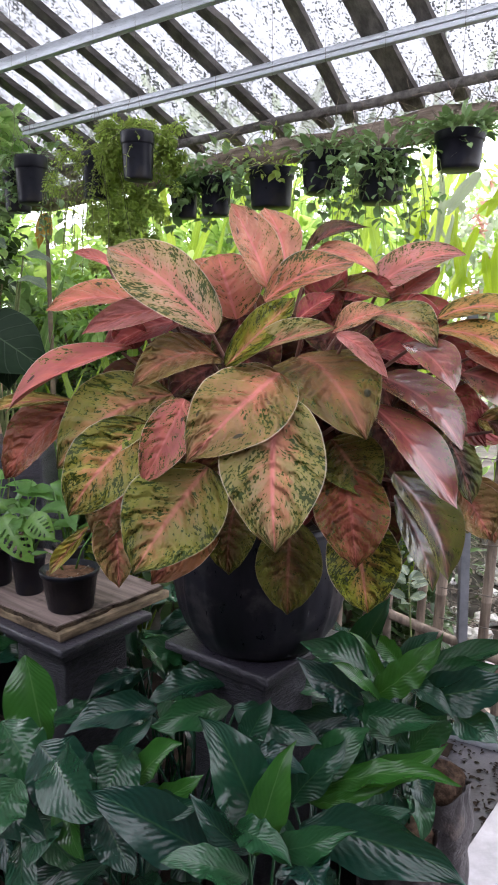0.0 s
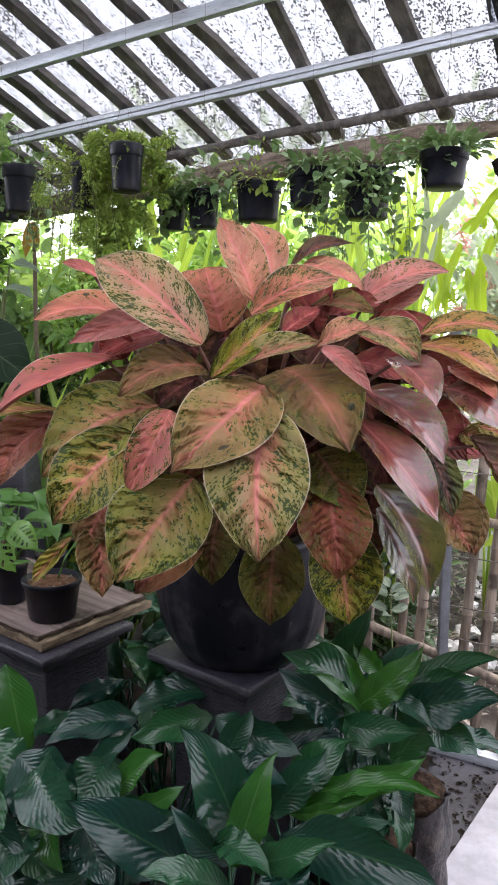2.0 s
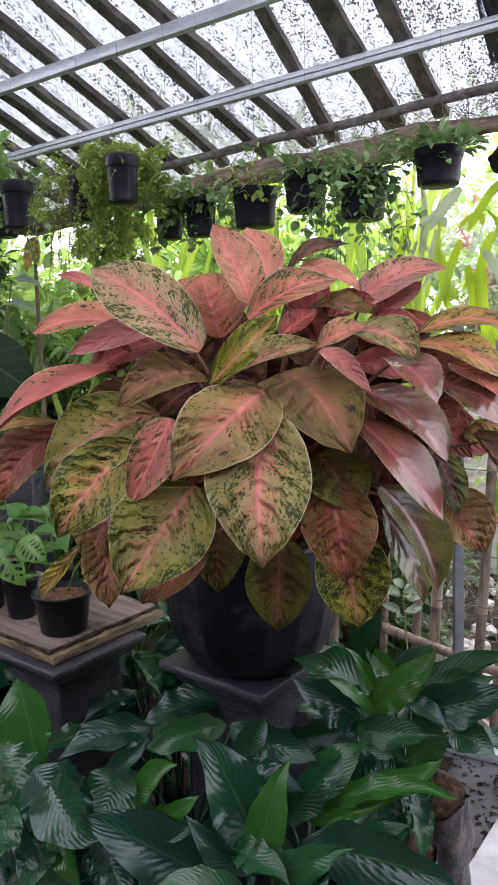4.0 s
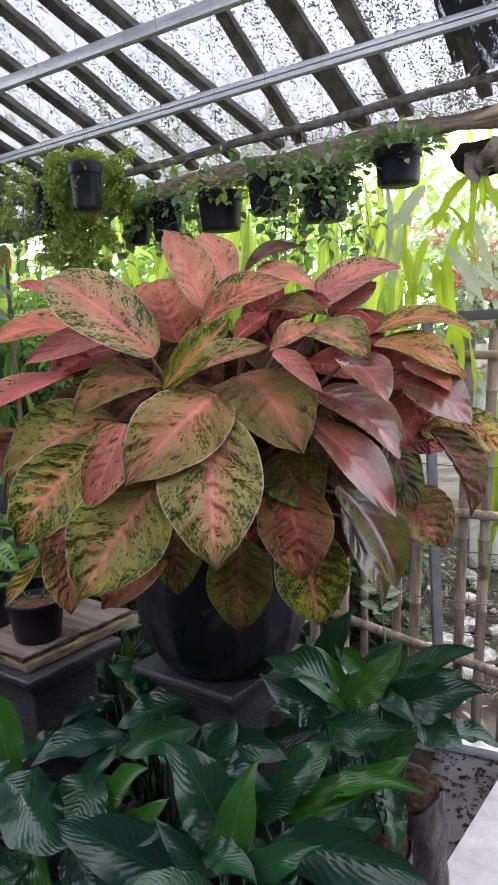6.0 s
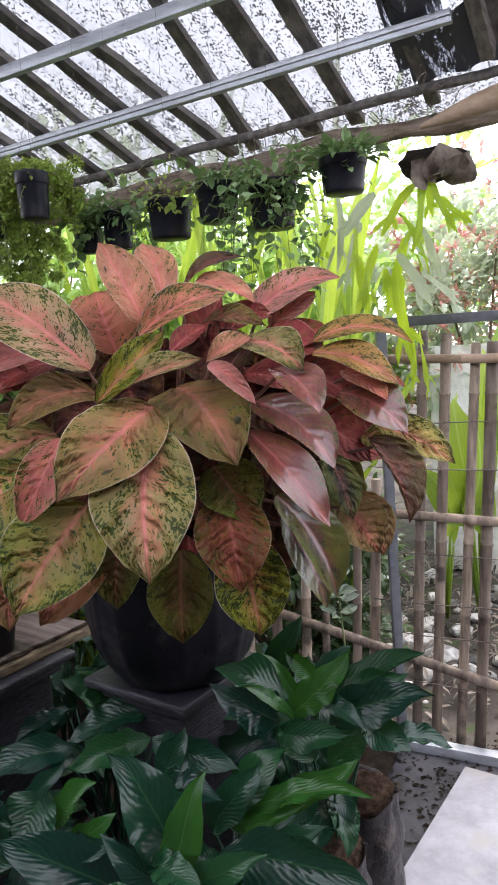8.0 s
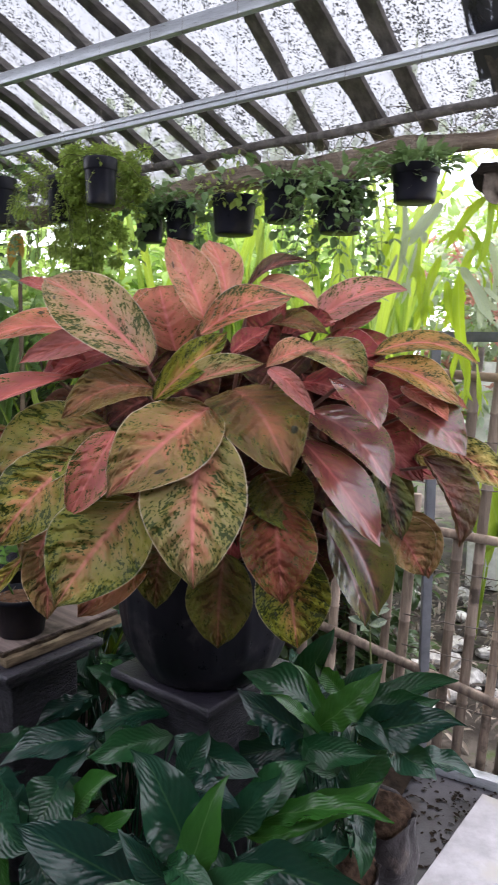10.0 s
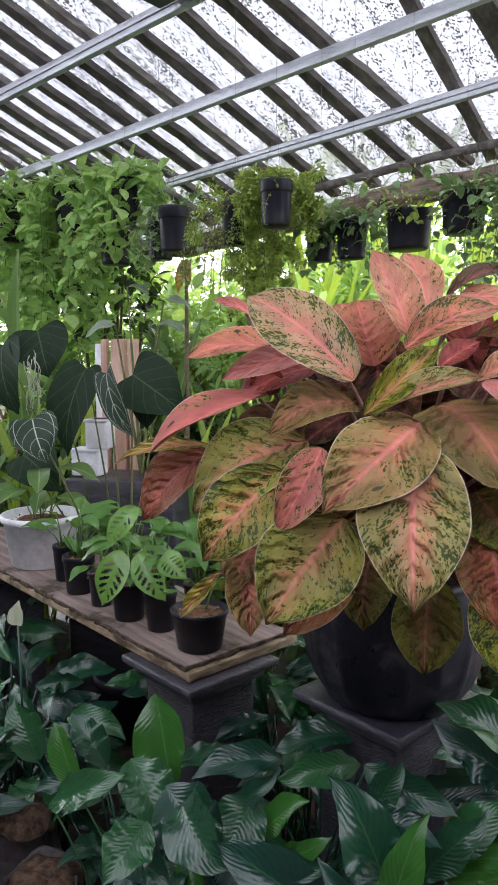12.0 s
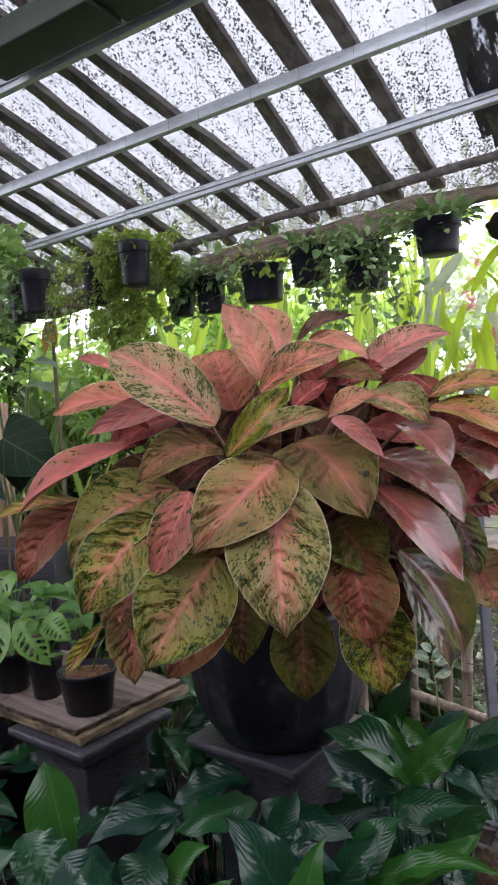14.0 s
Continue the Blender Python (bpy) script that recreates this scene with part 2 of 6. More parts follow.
    fleck = k.math("ADD", fleck, k.math("MULTIPLY", vein_wave, 0.035))
    cut = k.math("SUBTRACT", 0.715, k.math("MULTIPLY", amount, 0.19))
    halo = k.step(fleck, k.math("SUBTRACT", cut, 0.14), k.math("SUBTRACT", cut, 0.0))
    col = k.mix(k.math("MULTIPLY", halo, k.math("ADD", 0.25, k.math("MULTIPLY", across, 0.8))), col, k.mix(0.2, (0.12, 0.15, 0.01), ground))
    flecks = k.math("MULTIPLY", k.step(fleck, k.math("SUBTRACT", cut, 0.005), k.math("ADD", cut, 0.014)), k.step(across, 0.015, 0.06))
    col = k.mix(k.math("MULTIPLY", flecks, 0.97), col, k.mix(cloud, (0.008, 0.02, 0.003), (0.03, 0.058, 0.006)))
    # a few larger dark blots
    blot = k.step(k.noise(place, 6.0, 1.0, 0.4), 0.735, 0.765)
    col = k.mix(k.math("MULTIPLY", blot, 0.85), col, (0.014, 0.024, 0.014))
    # midrib and pale rim
    rib = k.math("SUBTRACT", 1.0, k.step(across, k.math("MULTIPLY", k.math("SUBTRACT", 1.15, along), 0.012), k.math("ADD", 0.025, k.math("MULTIPLY", k.math("SUBTRACT", 1.0, along), 0.03))))
    col = k.mix(k.math("MULTIPLY", rib, k.math("ADD", 0.2, k.math("MULTIPLY", bright, 0.6))), col, k.mix(cloud, (0.5, 0.12, 0.11), (0.5, 0.21, 0.165)))
    col = k.mix(k.math("MULTIPLY", k.step(across, 0.482, 0.498), k.math("ADD", 0.12, k.math("MULTIPLY", bright, 0.45))), col, (0.6, 0.48, 0.36))
    col = k.mix(1.0, col, k.ramp(k.noise(place, 2.0, 3.0, 0.6), (0.32, (0.86, 0.85, 0.92)), (0.68, (1.56, 1.54, 1.66))), "MULTIPLY")
    k.set("Base Color", col)
    # quilted between the side veins, strongest near the midrib
    quilt = k.math("MULTIPLY", vein_wave, k.math("ADD", 0.1, k.math("MULTIPLY", k.step(k.noise(place, 2.2, 2.0), 0.42, 0.66), 0.6)))
    relief = k.math("ADD", k.math("MULTIPLY", quilt, -0.8), k.math("ADD", k.math("MULTIPLY", veined(0.4, 0.3, 2.0), 0.9), k.math("MULTIPLY", k.noise(place, 40.0), 0.1)))
    nrm = k.bump(relief, 0.006, relief_by)
    k.set("Roughness", k.ramp(cloud, (0.3, (low,) * 3), (0.7, (high,) * 3)))
    k.through_light(k.mix(0.5, col, (0.6, 0.2, 0.1)), 0.08, nrm)
    return k.mat


def spath_material():
    """Glossy dark green leaf with pressed side veins and a pale midrib."""
    k = Kit("glossy_dark_green_leaf", 0.2, 0.0, 0.46)
    info = k.t.nodes.new("ShaderNodeObjectInfo")
    uv = k.t.nodes.new("ShaderNodeTexCoord").outputs["UV"]
    sep = k.node("ShaderNodeSeparateXYZ", i0=uv)
    across = k.math("ABSOLUTE", k.math("SUBTRACT", sep.outputs[0], 0.5))
    shift = k.node("ShaderNodeCombineXYZ", i0=k.math("MULTIPLY", info.outputs["Random"], 23.0), i1=k.math("MULTIPLY", info.outputs["Random"], 7.0), i2=0.0)
    place = k.node("ShaderNodeVectorMath", i0=uv, i1=shift.outputs[0]).outputs[0]
    phase = k.math("MULTIPLY", k.math("SUBTRACT", sep.outputs[1], k.math("MULTIPLY", across, 0.6)), 84.0)
    wave = k.math("ADD", k.math("MULTIPLY", k.math("SINE", k.math("ADD", phase, k.math("MULTIPLY", k.noise(place, 5.0), 9.0))), 0.5), 0.5)
    cloud = k.noise(place, 4.0, 4.0)
    col = k.mix(cloud, (0.0046, 0.0245, 0.016), (0.0135, 0.059, 0.033))
    col = k.mix(1.0, col, k.ramp(info.outputs["Random"], (0.0, (0.6, 0.7, 0.95)), (0.7, (1.1, 1.15, 1.0)), (1.0, (1.9, 1.9, 1.0))), "MULTIPLY")
    col = k.mix(k.math("MULTIPLY", wave, 0.08), col, (0.03, 0.085, 0.045))
    col = k.mix(k.math("MULTIPLY", k.math("SUBTRACT", 1.0, k.step(across, 0.006, 0.025)), 0.45), col, (0.05, 0.12, 0.045))
    k.set("Base Color", col)
    nrm = k.bump(k.math("ADD", k.math("MULTIPLY", wave, -0.5), k.math("MULTIPLY", k.noise(place, 5.0, 2.0), 1.2)), 0.004, 0.25)
    k.set("Roughness", k.ramp(cloud, (0.3, (0.13, 0.13, 0.13)), (0.7, (0.28, 0.28, 0.28))))
    k.through_light(k.mix(0.5, col, (0.1, 0.25, 0.03)), 0.08, nrm)
    return k.mat


def strap_material(name, a, b, back, amount):
    """Long leaf with a pale midrib and fine veins along it."""
    k = Kit(name, 0.34, 0.0, 0.5)
    info = k.t.nodes.new("ShaderNodeObjectInfo")
    uv = k.coords("UV")
    sep = k.node("ShaderNodeSeparateXYZ", i0=uv)
    across = k.math("ABSOLUTE", k.math("SUBTRACT", sep.outputs[0], 0.5))
    long_veins = k.noise(k.coords("UV", (26.0, 1.2, 1.0)), 3.0, 3.0)
    patch = k.noise(k.coords("Object"), 9.0, 3.0)
    col = k.mix(info.outputs["Random"], a, b)
    col = k.mix(1.0, col, k.ramp(long_veins, (0.3, (0.6, 0.62, 0.6)), (0.7, (1.3, 1.28, 1.25))), "MULTIPLY")
    col = k.mix(k.math("MULTIPLY", k.step(patch, 0.45, 0.7), 0.5), col, k.mix(0.5, b, (0.06, 0.13, 0.03)))
    col = k.mix(k.math("MULTIPLY", k.math("SUBTRACT", 1.0, k.step(across, 0.01, 0.05)), 0.5), col, (0.5, 0.58, 0.25))
    k.set("Base Color", col)
    nrm = k.bump(long_veins, 0.003, 0.5)
    k.through_light(k.mix(0.6, col, back), amount, nrm)
    return k.mat


M_STRAP = strap_material("strap_leaf_light_green", (0.12, 0.24, 0.03), (0.46, 0.56, 0.08), (0.6, 0.8, 0.08), 0.45)
M_BLOOM = strap_material("cream_flower_hood", (0.55, 0.58, 0.42), (0.66, 0.68, 0.54), (0.75, 0.78, 0.55), 0.3)
M_BROAD = strap_material("broad_leaf_green", (0.06, 0.14, 0.035), (0.16, 0.28, 0.07), (0.3, 0.5, 0.1), 0.3)
M_ROOF, M_AGLAO, M_SPATH = roof_sheet_material(), aglaonema_material("variegated_leaf", 0.26, 0.42, 0.17, 1.5), spath_material()
M_SHINY = aglaonema_material("shiny_variegated_leaf", 0.15, 0.26, 0.75, 0.12)
M_SMOOTH = aglaonema_material("smooth_pink_leaf", 0.26, 0.42, 0.17, 0.55)
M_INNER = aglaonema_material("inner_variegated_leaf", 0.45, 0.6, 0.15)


# ---- mesh kit ----
def part(name, bm, material, parent=None, label="", smooth=True):
    """Links a bmesh, whose points are in the world, as one object under parent."""
    me = bpy.data.meshes.new(name)
    for f in bm.faces:
        f.smooth = smooth
    bm.to_mesh(me)
    bm.free()
    return adopt(name, me, material, parent, label)


def adopt(name, me, material, parent=None, label=""):
    if not me.materials:
        me.materials.append(material)
    ob = new(name, me)
    if parent:
        root, off = parent, Vector(parent.location)
        while root.parent:
            root = root.parent
            off += root.location
        me.transform(Matrix.Translation(-off))
        ob.parent = parent
    if label:
        ob["label"] = label
    return ob


def thing(name, place, label, category, group="", kind=""):
    ob = new(name)
    ob.location = place
    ob.empty_display_size = 0.05
    return tagged(ob, label, category, group, kind)


def whole(name, bm, material, label, category="", group="", kind="", smooth=True):
    return tagged(part(name, bm, material, None, "", smooth), label, category, group, kind)


def basis(x, y=None):
    """A turn whose x axis is the given one and whose z axis is as upright as it can be."""
    x = Vector(x).normalized()
    up = Vector((0, 0, 1)) if abs(x.z) < 0.97 else Vector((0, 1, 0))
    y = up.cross(x).normalized()
    return Matrix((x, y, x.cross(y))).transposed()


def box(bm, middle, size, turn=None, bevel=0.004, segs=2):
    """A bevelled box, added to bm."""
    b = bmesh.new()
    bmesh.ops.create_cube(b, size=1)
    bmesh.ops.scale(b, vec=size, verts=b.verts)
    if bevel:
        bmesh.ops.bevel(b, geom=b.edges[:], offset=bevel, segments=segs, affect="EDGES", profile=0.6)
    m = Matrix.Translation(middle) @ (turn.to_4x4() if turn else Matrix())
    join(bm, b, m)
    return bm


def join(bm, b, m=None):
    if m:
        bmesh.ops.transform(b, matrix=m, verts=b.verts)
    me = bpy.data.meshes.new("tmp")
    b.to_mesh(me)
    b.free()
    bm.from_mesh(me)
    bpy.data.meshes.remove(me)


def tube(bm, points, radii, sides=8, caps=True):
    """A round rod through the points."""
    pts = [Vector(p) for p in points]
    if not hasattr(radii, "__len__"):
        radii = [radii] * len(pts)
    rings = []
    for i, p in enumerate(pts):
        d = (pts[min(i + 1, len(pts) - 1)] - pts[max(i - 1, 0)]).normalized()
        q = basis(d)
        rings.append([bm.verts.new(p + q @ Vector((0, math.cos(a), math.sin(a))) * radii[i]) for a in [2 * math.pi * j / sides for j in range(sides)]])
    for a, b in zip(rings, rings[1:]):
        for j in range(sides):
            bm.faces.new((a[j], a[(j + 1) % sides], b[(j + 1) % sides], b[j]))
    if caps:
        bm.faces.new(rings[0][::-1]), bm.faces.new(rings[-1])
    return bm


def lathe(bm, middle, profile, sides=40, wobble=0.0):
    """A turned form: profile rows of radius and height above middle."""
    rings = []
    for r, h in profile:
        rings.append([bm.verts.new((middle[0] + r * math.cos(a) * (1 + wobble * math.sin(3 * a + 9 * h)), middle[1] + r * math.sin(a) * (1 + wobble * math.cos(2 * a + 5 * h)), middle[2] + h)) for a in [2 * math.pi * j / sides for j in range(sides)]])
    for a, b in zip(rings, rings[1:]):
        for j in range(sides):
            bm.faces.new((a[j], a[(j + 1) % sides], b[(j + 1) % sides], b[j]))
    bm.faces.new(rings[0][::-1]), bm.faces.new(rings[-1])
    return bm


def blade(base, tip, width, face, arch=0.1, fold=0.12, wave=0.02, shape=(0.46, 0.46), ripple=0.0, nu=8, nv=16, seed=0, curl=0.0, rounded=False, waves=112.0):
    """One leaf: a midrib that bows towards face, halves folded along it, waving margins. Returns a bmesh with UVs (across, along)."""
    rnd = random.Random(seed)
    b, t = Vector(base), Vector(tip)
    axis = t - b
    length = axis.length
    ax = axis.normalized()
    nrm = Vector(face)
    nrm = (nrm - ax * nrm.dot(ax)).normalized()
    side = ax.cross(nrm)
    bm = bmesh.new()
    uvl = bm.loops.layers.uv.new("UVMap")
    pa, pb = shape
    peak = (pa / (pa + pb)) ** pa * (pb / (pa + pb)) ** pb
    ph = rnd.uniform(0, 6.28)
    ph2 = rnd.uniform(0, 6.28)
    bend = rnd.uniform(-0.05, 0.05)
    grid = []
    for j in range(nv + 1):
        s = j / nv
        s2 = 0.5 - 0.5 * math.cos(math.pi * s) if rounded else 1 - (1 - s) ** 1.15
        w = width / 2 * (s2**pa * (1 - s2) ** pb) / peak
        if rounded and s2 > 0.5:
            w *= (1 - 0.48 * ((s2 - 0.5) / 0.5) ** 1.7) * (1 - 0.62 * max(0.0, (s2 - 0.9) / 0.1) ** 0.9)
        elif not rounded and s2 > 0.74:
            w *= 1 - 0.6 * ((s2 - 0.74) / 0.26) ** 0.9
        if j in (0, nv):
            w = width * 0.006
        mid = b + ax * length * s2 + nrm * (length * (arch * 4 * s2 * (1 - s2) - curl * s2**3)) + side * (bend * length * 4 * s2 * (1 - s2))
        row = []
        for i in range(nu + 1):
            c = 2 * i / nu - 1
            lift = fold * abs(c) ** 1.4 * w * 2 + wave * length * abs(c) ** 2 * math.sin(9 * s + ph + (1.7 if c > 0 else 0)) * min(1, 6 * s) * min(1, 5 * (1 - s))
            lift += ripple * width * (0.7 + 0.6 * math.sin(5 * s + ph)) * math.sin(waves * (s2 - 0.22 * abs(c)) + ph2 + 1.6 * math.sin(6 * s2 + ph) + (1.3 if c > 0 else 0)) * min(1, abs(c) * 3) * (1 - 0.8 * abs(c) ** 4) * min(1, 8 * s) * min(1, 4 * (1 - s))
            v = bm.verts.new(mid + side * (c * w) + nrm * lift)
            row.append((v, (i / nu, s2)))
        grid.append(row)
    for r0, r1 in zip(grid, grid[1:]):
        for i in range(nu):
            q = (r0[i], r0[i + 1], r1[i + 1], r1[i])
            f = bm.faces.new([v for v, _ in q])
            for loop, (_, uv) in zip(f.loops, q):
                loop[uvl].uv = uv
    return bm


def leafage(spots, material, name, parent, seed=0, rows=3):
    """Many small leaves in one mesh. spots: rows of place, direction, length, width."""
    rnd = random.Random(seed)
    verts, faces = [], []
    for p, d, ln, wd in spots:
        d = Vector(d).normalized()
        sd = d.cross(Vector((rnd.uniform(-0.4, 0.4), rnd.uniform(-0.4, 0.4), 1))).normalized()
        nn = sd.cross(d)
        p = Vector(p)
        k = len(verts)
        verts.append(p)
        for s, w, h in ((0.17, 0.36, 0.05), (0.46, 0.5, 0.07), (0.77, 0.34, 0.04)):
            verts += [p + d * ln * s + sd * wd * w + nn * ln * (h + 0.05), p + d * ln * s + nn * ln * h, p + d * ln * s - sd * wd * w + nn * ln * (h + 0.05)]
        verts.append(p + d * ln - nn * ln * 0.08)
        faces += [(k, k + 2, k + 1), (k, k + 3, k + 2), (k + 1, k + 2, k + 5, k + 4), (k + 2, k + 3, k + 6, k + 5), (k + 4, k + 5, k + 8, k + 7), (k + 5, k + 6, k + 9, k + 8), (k + 7, k + 8, k + 10), (k + 8, k + 9, k + 10)]
    me = bpy.data.meshes.new(name)
    me.from_pydata(verts, [], faces)
    me.polygons.foreach_set("use_smooth", [True] * len(me.polygons))
    return tagged(adopt(name, me, material, parent), kind="stuff")


# ---- structure ----
FLOOR = -0.22
# directions of the shed: along the eave (to its far end) and from the eave inwards
ALONG = Vector((-0.8988, 0.4384, 0))
INWARD = Vector((-0.4384, -0.8988, 0))
# the roof's own directions: its eave falls to the far end, tilted to fit the camera's view
EAVE_LINE = Vector((-0.8953, 0.4416, -0.0568))
RISE = Vector((-0.4022, -0.8154, 0.4163))
EAVE = Vector((0.326, 3.185, 2.2755))
ROOF_UP = (-EAVE_LINE).cross(RISE).normalized()
ROOF_TURN = Matrix((-EAVE_LINE, ROOF_UP.cross(-EAVE_LINE), ROOF_UP)).transposed()


def roof_at(a, r, drop=0.0):
    """A place on the roof: metres along the eave, up the slope, and below the rafters' underside."""
    return EAVE + EAVE_LINE * a + RISE * r - Vector((0, 0, drop))


bm = bmesh.new()
bmesh.ops.create_grid(bm, x_segments=40, y_segments=40, size=60)
for v in bm.verts:
    v.co.z = FLOOR - 0.02 + 0.05 * noise.noise(v.co * 0.4) * min(1.0, max(0.0, (v.co.length - 5) / 10))
whole("ground", bm, M_EARTH, "trodden garden earth with litter", kind="structure")

bm = bmesh.new()
t = basis(ALONG)
box(bm, Vector((0.888, 2.664, FLOOR - 0.03)) + ALONG * 1.2 + INWARD * 2.55, (9.0, 5.2, 0.06), t, 0.01)
whole("floor", bm, M_FLOOR, "grey concrete floor littered with soil and dead leaves", kind="structure")

# plain walls out of view, added to hold back light from behind and beside
MID = Vector((0.888, 2.664, 0.0)) + ALONG * 1.2
for name, middle, size in (("wall_rear", MID + INWARD * 5.0 + Vector((0, 0, 1.3)), (9.0, 0.15, 3.1)), ("wall_right", MID - ALONG * 3.4 + INWARD * 3.2 + Vector((0, 0, 1.3)), (0.15, 3.4, 3.1)), ("wall_left", MID + ALONG * 3.6 + INWARD * 3.4 + Vector((0, 0, 0.75)), (0.15, 3.0, 2.0))):
    bm = bmesh.new()
    box(bm, middle, size, t, 0.01)
    whole(name, bm, M_BLOCKER, "plain grey wall out of view, added to hold back light", kind="structure")

# the roof: clear sheets on rafters, rafters on steel bars and an eave log
bm = bmesh.new()
nx, ny = 86, 24
vs = [[bm.verts.new(roof_at(-1.7 + 5.1 * i / nx, -0.3 + 4.1 * j / ny, -0.05) + Vector((0, 0, 0.006 * math.sin(i * 1.6)))) for j in range(ny + 1)] for i in range(nx + 1)]
for i in range(nx):
    for j in range(ny):
        bm.faces.new((vs[i][j], vs[i + 1][j], vs[i + 1][j + 1], vs[i][j + 1]))
roof_me = bpy.data.meshes.new("ceiling")
for f in bm.faces:
    f.smooth = True
bm.to_mesh(roof_me)
bm.free()
roof_me.materials.append(M_ROOF)
to_roof = Matrix.Translation(EAVE) @ ROOF_TURN.to_4x4()
roof_me.transform(to_roof.inverted())
ceiling = tagged(new("ceiling", roof_me), "clear corrugated plastic roof sheets speckled with dead leaves", kind="structure")
ceiling.matrix_world = to_roof


def rafter(a0, a1, width, depth=0.035):
    """A sawn rafter from the eave up the slope; a0, a1: its places along the eave at the foot and a metre up."""
    rnd = random.Random(int(a0 * 1000) + 7)
    bm = bmesh.new()
    width *= 0.82
    n = 44
    low, high = -0.12, 3.85
    rings = []
    for j in range(n + 1):
        r = low + (high - low) * j / n
        a = a0 + (a1 - a0) * r / 1.07 * (1 if r < 1.6 else 1.6 / r)
        mid = roof_at(a, r, -0.018) + Vector((rnd.uniform(-1, 1) * 0.0025, 0, rnd.uniform(-1, 1) * 0.002))
        w = width * rnd.uniform(0.92, 1.08)
        up = ROOF_TURN @ Vector((0, 0, 1))
        rings.append([bm.verts.new(mid + EAVE_LINE * (sx * w / 2) + up * (sz * depth / 2)) for sx, sz in ((-1, -0.7), (-0.8, -1), (0.8, -1), (1, -0.7), (1, 1), (-1, 1))])
    for p, q in zip(rings, rings[1:]):
        for i in range(6):
            bm.faces.new((p[i], p[(i + 1) % 6], q[(i + 1) % 6], q[i]))
    bm.faces.new(rings[0][::-1]), bm.faces.new(rings[-1])
    bmesh.ops.recalc_face_normals(bm, faces=bm.faces[:])
    whole("rafter", bm, M_RAFTER, "weathered grey-brown wooden rafter under the roof sheets", "rafter", "roof rafters", "structure", smooth=False)


for a0, a1, w in ((-0.468, -0.355, 0.07), (-0.275, -0.17, 0.105), (-0.012, -0.005, 0.062), (0.13, 0.46, 0.062), (0.345, 0.6, 0.06), (0.56, 0.77, 0.06), (0.78, 1.0, 0.062)):
    rafter(a0, a1, w)
for i in range(22):
    rafter(0.97 + 0.155 * i, 1.2 + 0.155 * i, 0.05 + 0.012 * (i % 3))
for i in range(3):
    rafter(-0.78 - 0.3 * i, -0.68 - 0.3 * i, 0.06)

bm = bmesh.new()
tube(bm, [roof_at(-1.6 + 0.3 * i, 0.02, 0.025) + Vector((0, 0, 0.006 * math.sin(i * 2.3))) for i in range(24)], 0.019, 7)
whole("purlin", bm, M_RAFTER, "thin weathered pole carrying the rafter feet", "purlin", kind="structure")
bm = bmesh.new()
rnd = random.Random(5)
tube(bm, [roof_at(-1.6 + 0.15 * i, -0.06, 0.105) + Vector((0, 0, 0.012 * math.sin(i * 1.1))) for i in range(46)], [(0.03 if i < 8 else 0.05) + 0.018 * rnd.random() for i in range(46)], 12)
whole("eave_log", bm, M_LOG, "rough mossy log running along the eave", "log", kind="structure")


def steel_bar(r, drop, a0, a1, height=0.045, lip=True):
    bm = bmesh.new()
    p, q = roof_at(a0, r, drop), roof_at(a1, r, drop)
    turn = basis(q - p)
    ln = (q - p).length
    side = 1 if (turn @ Vector((0, 1, 0))).dot(INWARD) > 0 else -1
    box(bm, (p + q) / 2, (ln, 0.03, height), turn, 0.003)
    if lip:
        box(bm, (p + q) / 2 + turn @ Vector((0, side * 0.019, height * 0.22)), (ln, 0.008, height * 0.5), turn, 0.002)
    whole("steel_bar", bm, M_METAL, "galvanised steel channel bar under the rafters", "steel bar", "roof bars", "structure")


steel_bar(0.313, 0.03, -0.93, 4.6, 0.04)
steel_bar(0.682, 0.03, -1.6, 4.6, 0.045, False)
steel_bar(1.1, 0.03, -1.6, 4.6, 0.05)
steel_bar(2.0, 0.03, -1.6, 4.6, 0.05)

# ---- pedestals ----
E1, E2 = Vector((0.5696, 0.8219, 0)), Vector((-0.8219, 0.5696, 0))
PED_TURN = Matrix((E1, E2, Vector((0, 0, 1)))).transposed()


def pedestal(front, top, label, side=0.32, shaft=0.215):
    """A square column of dark rough concrete with a thin cap plate; front: the cap's near corner."""
    mid = Vector((front[0], front[1], 0)) + E1 * side / 2 + E2 * side / 2
    ob = thing("concrete_pedestal", (mid.x, mid.y, FLOOR), label, "pedestal", "square pedestals")
    bm = bmesh.new()
    box(bm, (mid.x, mid.y, top - 0.011), (side, side, 0.022), PED_TURN, 0.006)
    part("cap", bm, M_CONCRETE, ob)
    bm = bmesh.new()
    box(bm, (mid.x, mid.y, top - 0.037), (side - 0.06, side - 0.06, 0.03), PED_TURN, 0.004)
    part("neck", bm, M_CONCRETE, ob)
    bm = bmesh.new()
    hgt = top - 0.052 - FLOOR - 0.06
    box(bm, (mid.x, mid.y, FLOOR + 0.06 + hgt / 2), (shaft, shaft, hgt), PED_TURN, 0.007)
    bmesh.ops.subdivide_edges(bm, edges=[e for e in bm.edges if e.calc_length() > 0.1], cuts=14, use_grid_fill=True)
    for v in bm.verts:
        v.co += Vector((noise.noise(v.co * 60), noise.noise(v.co * 60 + Vector((9, 0, 0))), 0)) * 0.003
    part("shaft", bm, M_SHAFT, ob, "rough roughcast shaft")
    bm = bmesh.new()
    box(bm, (mid.x, mid.y, FLOOR + 0.03), (shaft + 0.06, shaft + 0.06, 0.06), PED_TURN, 0.006)
    part("foot", bm, M_CONCRETE, ob)
    return mid


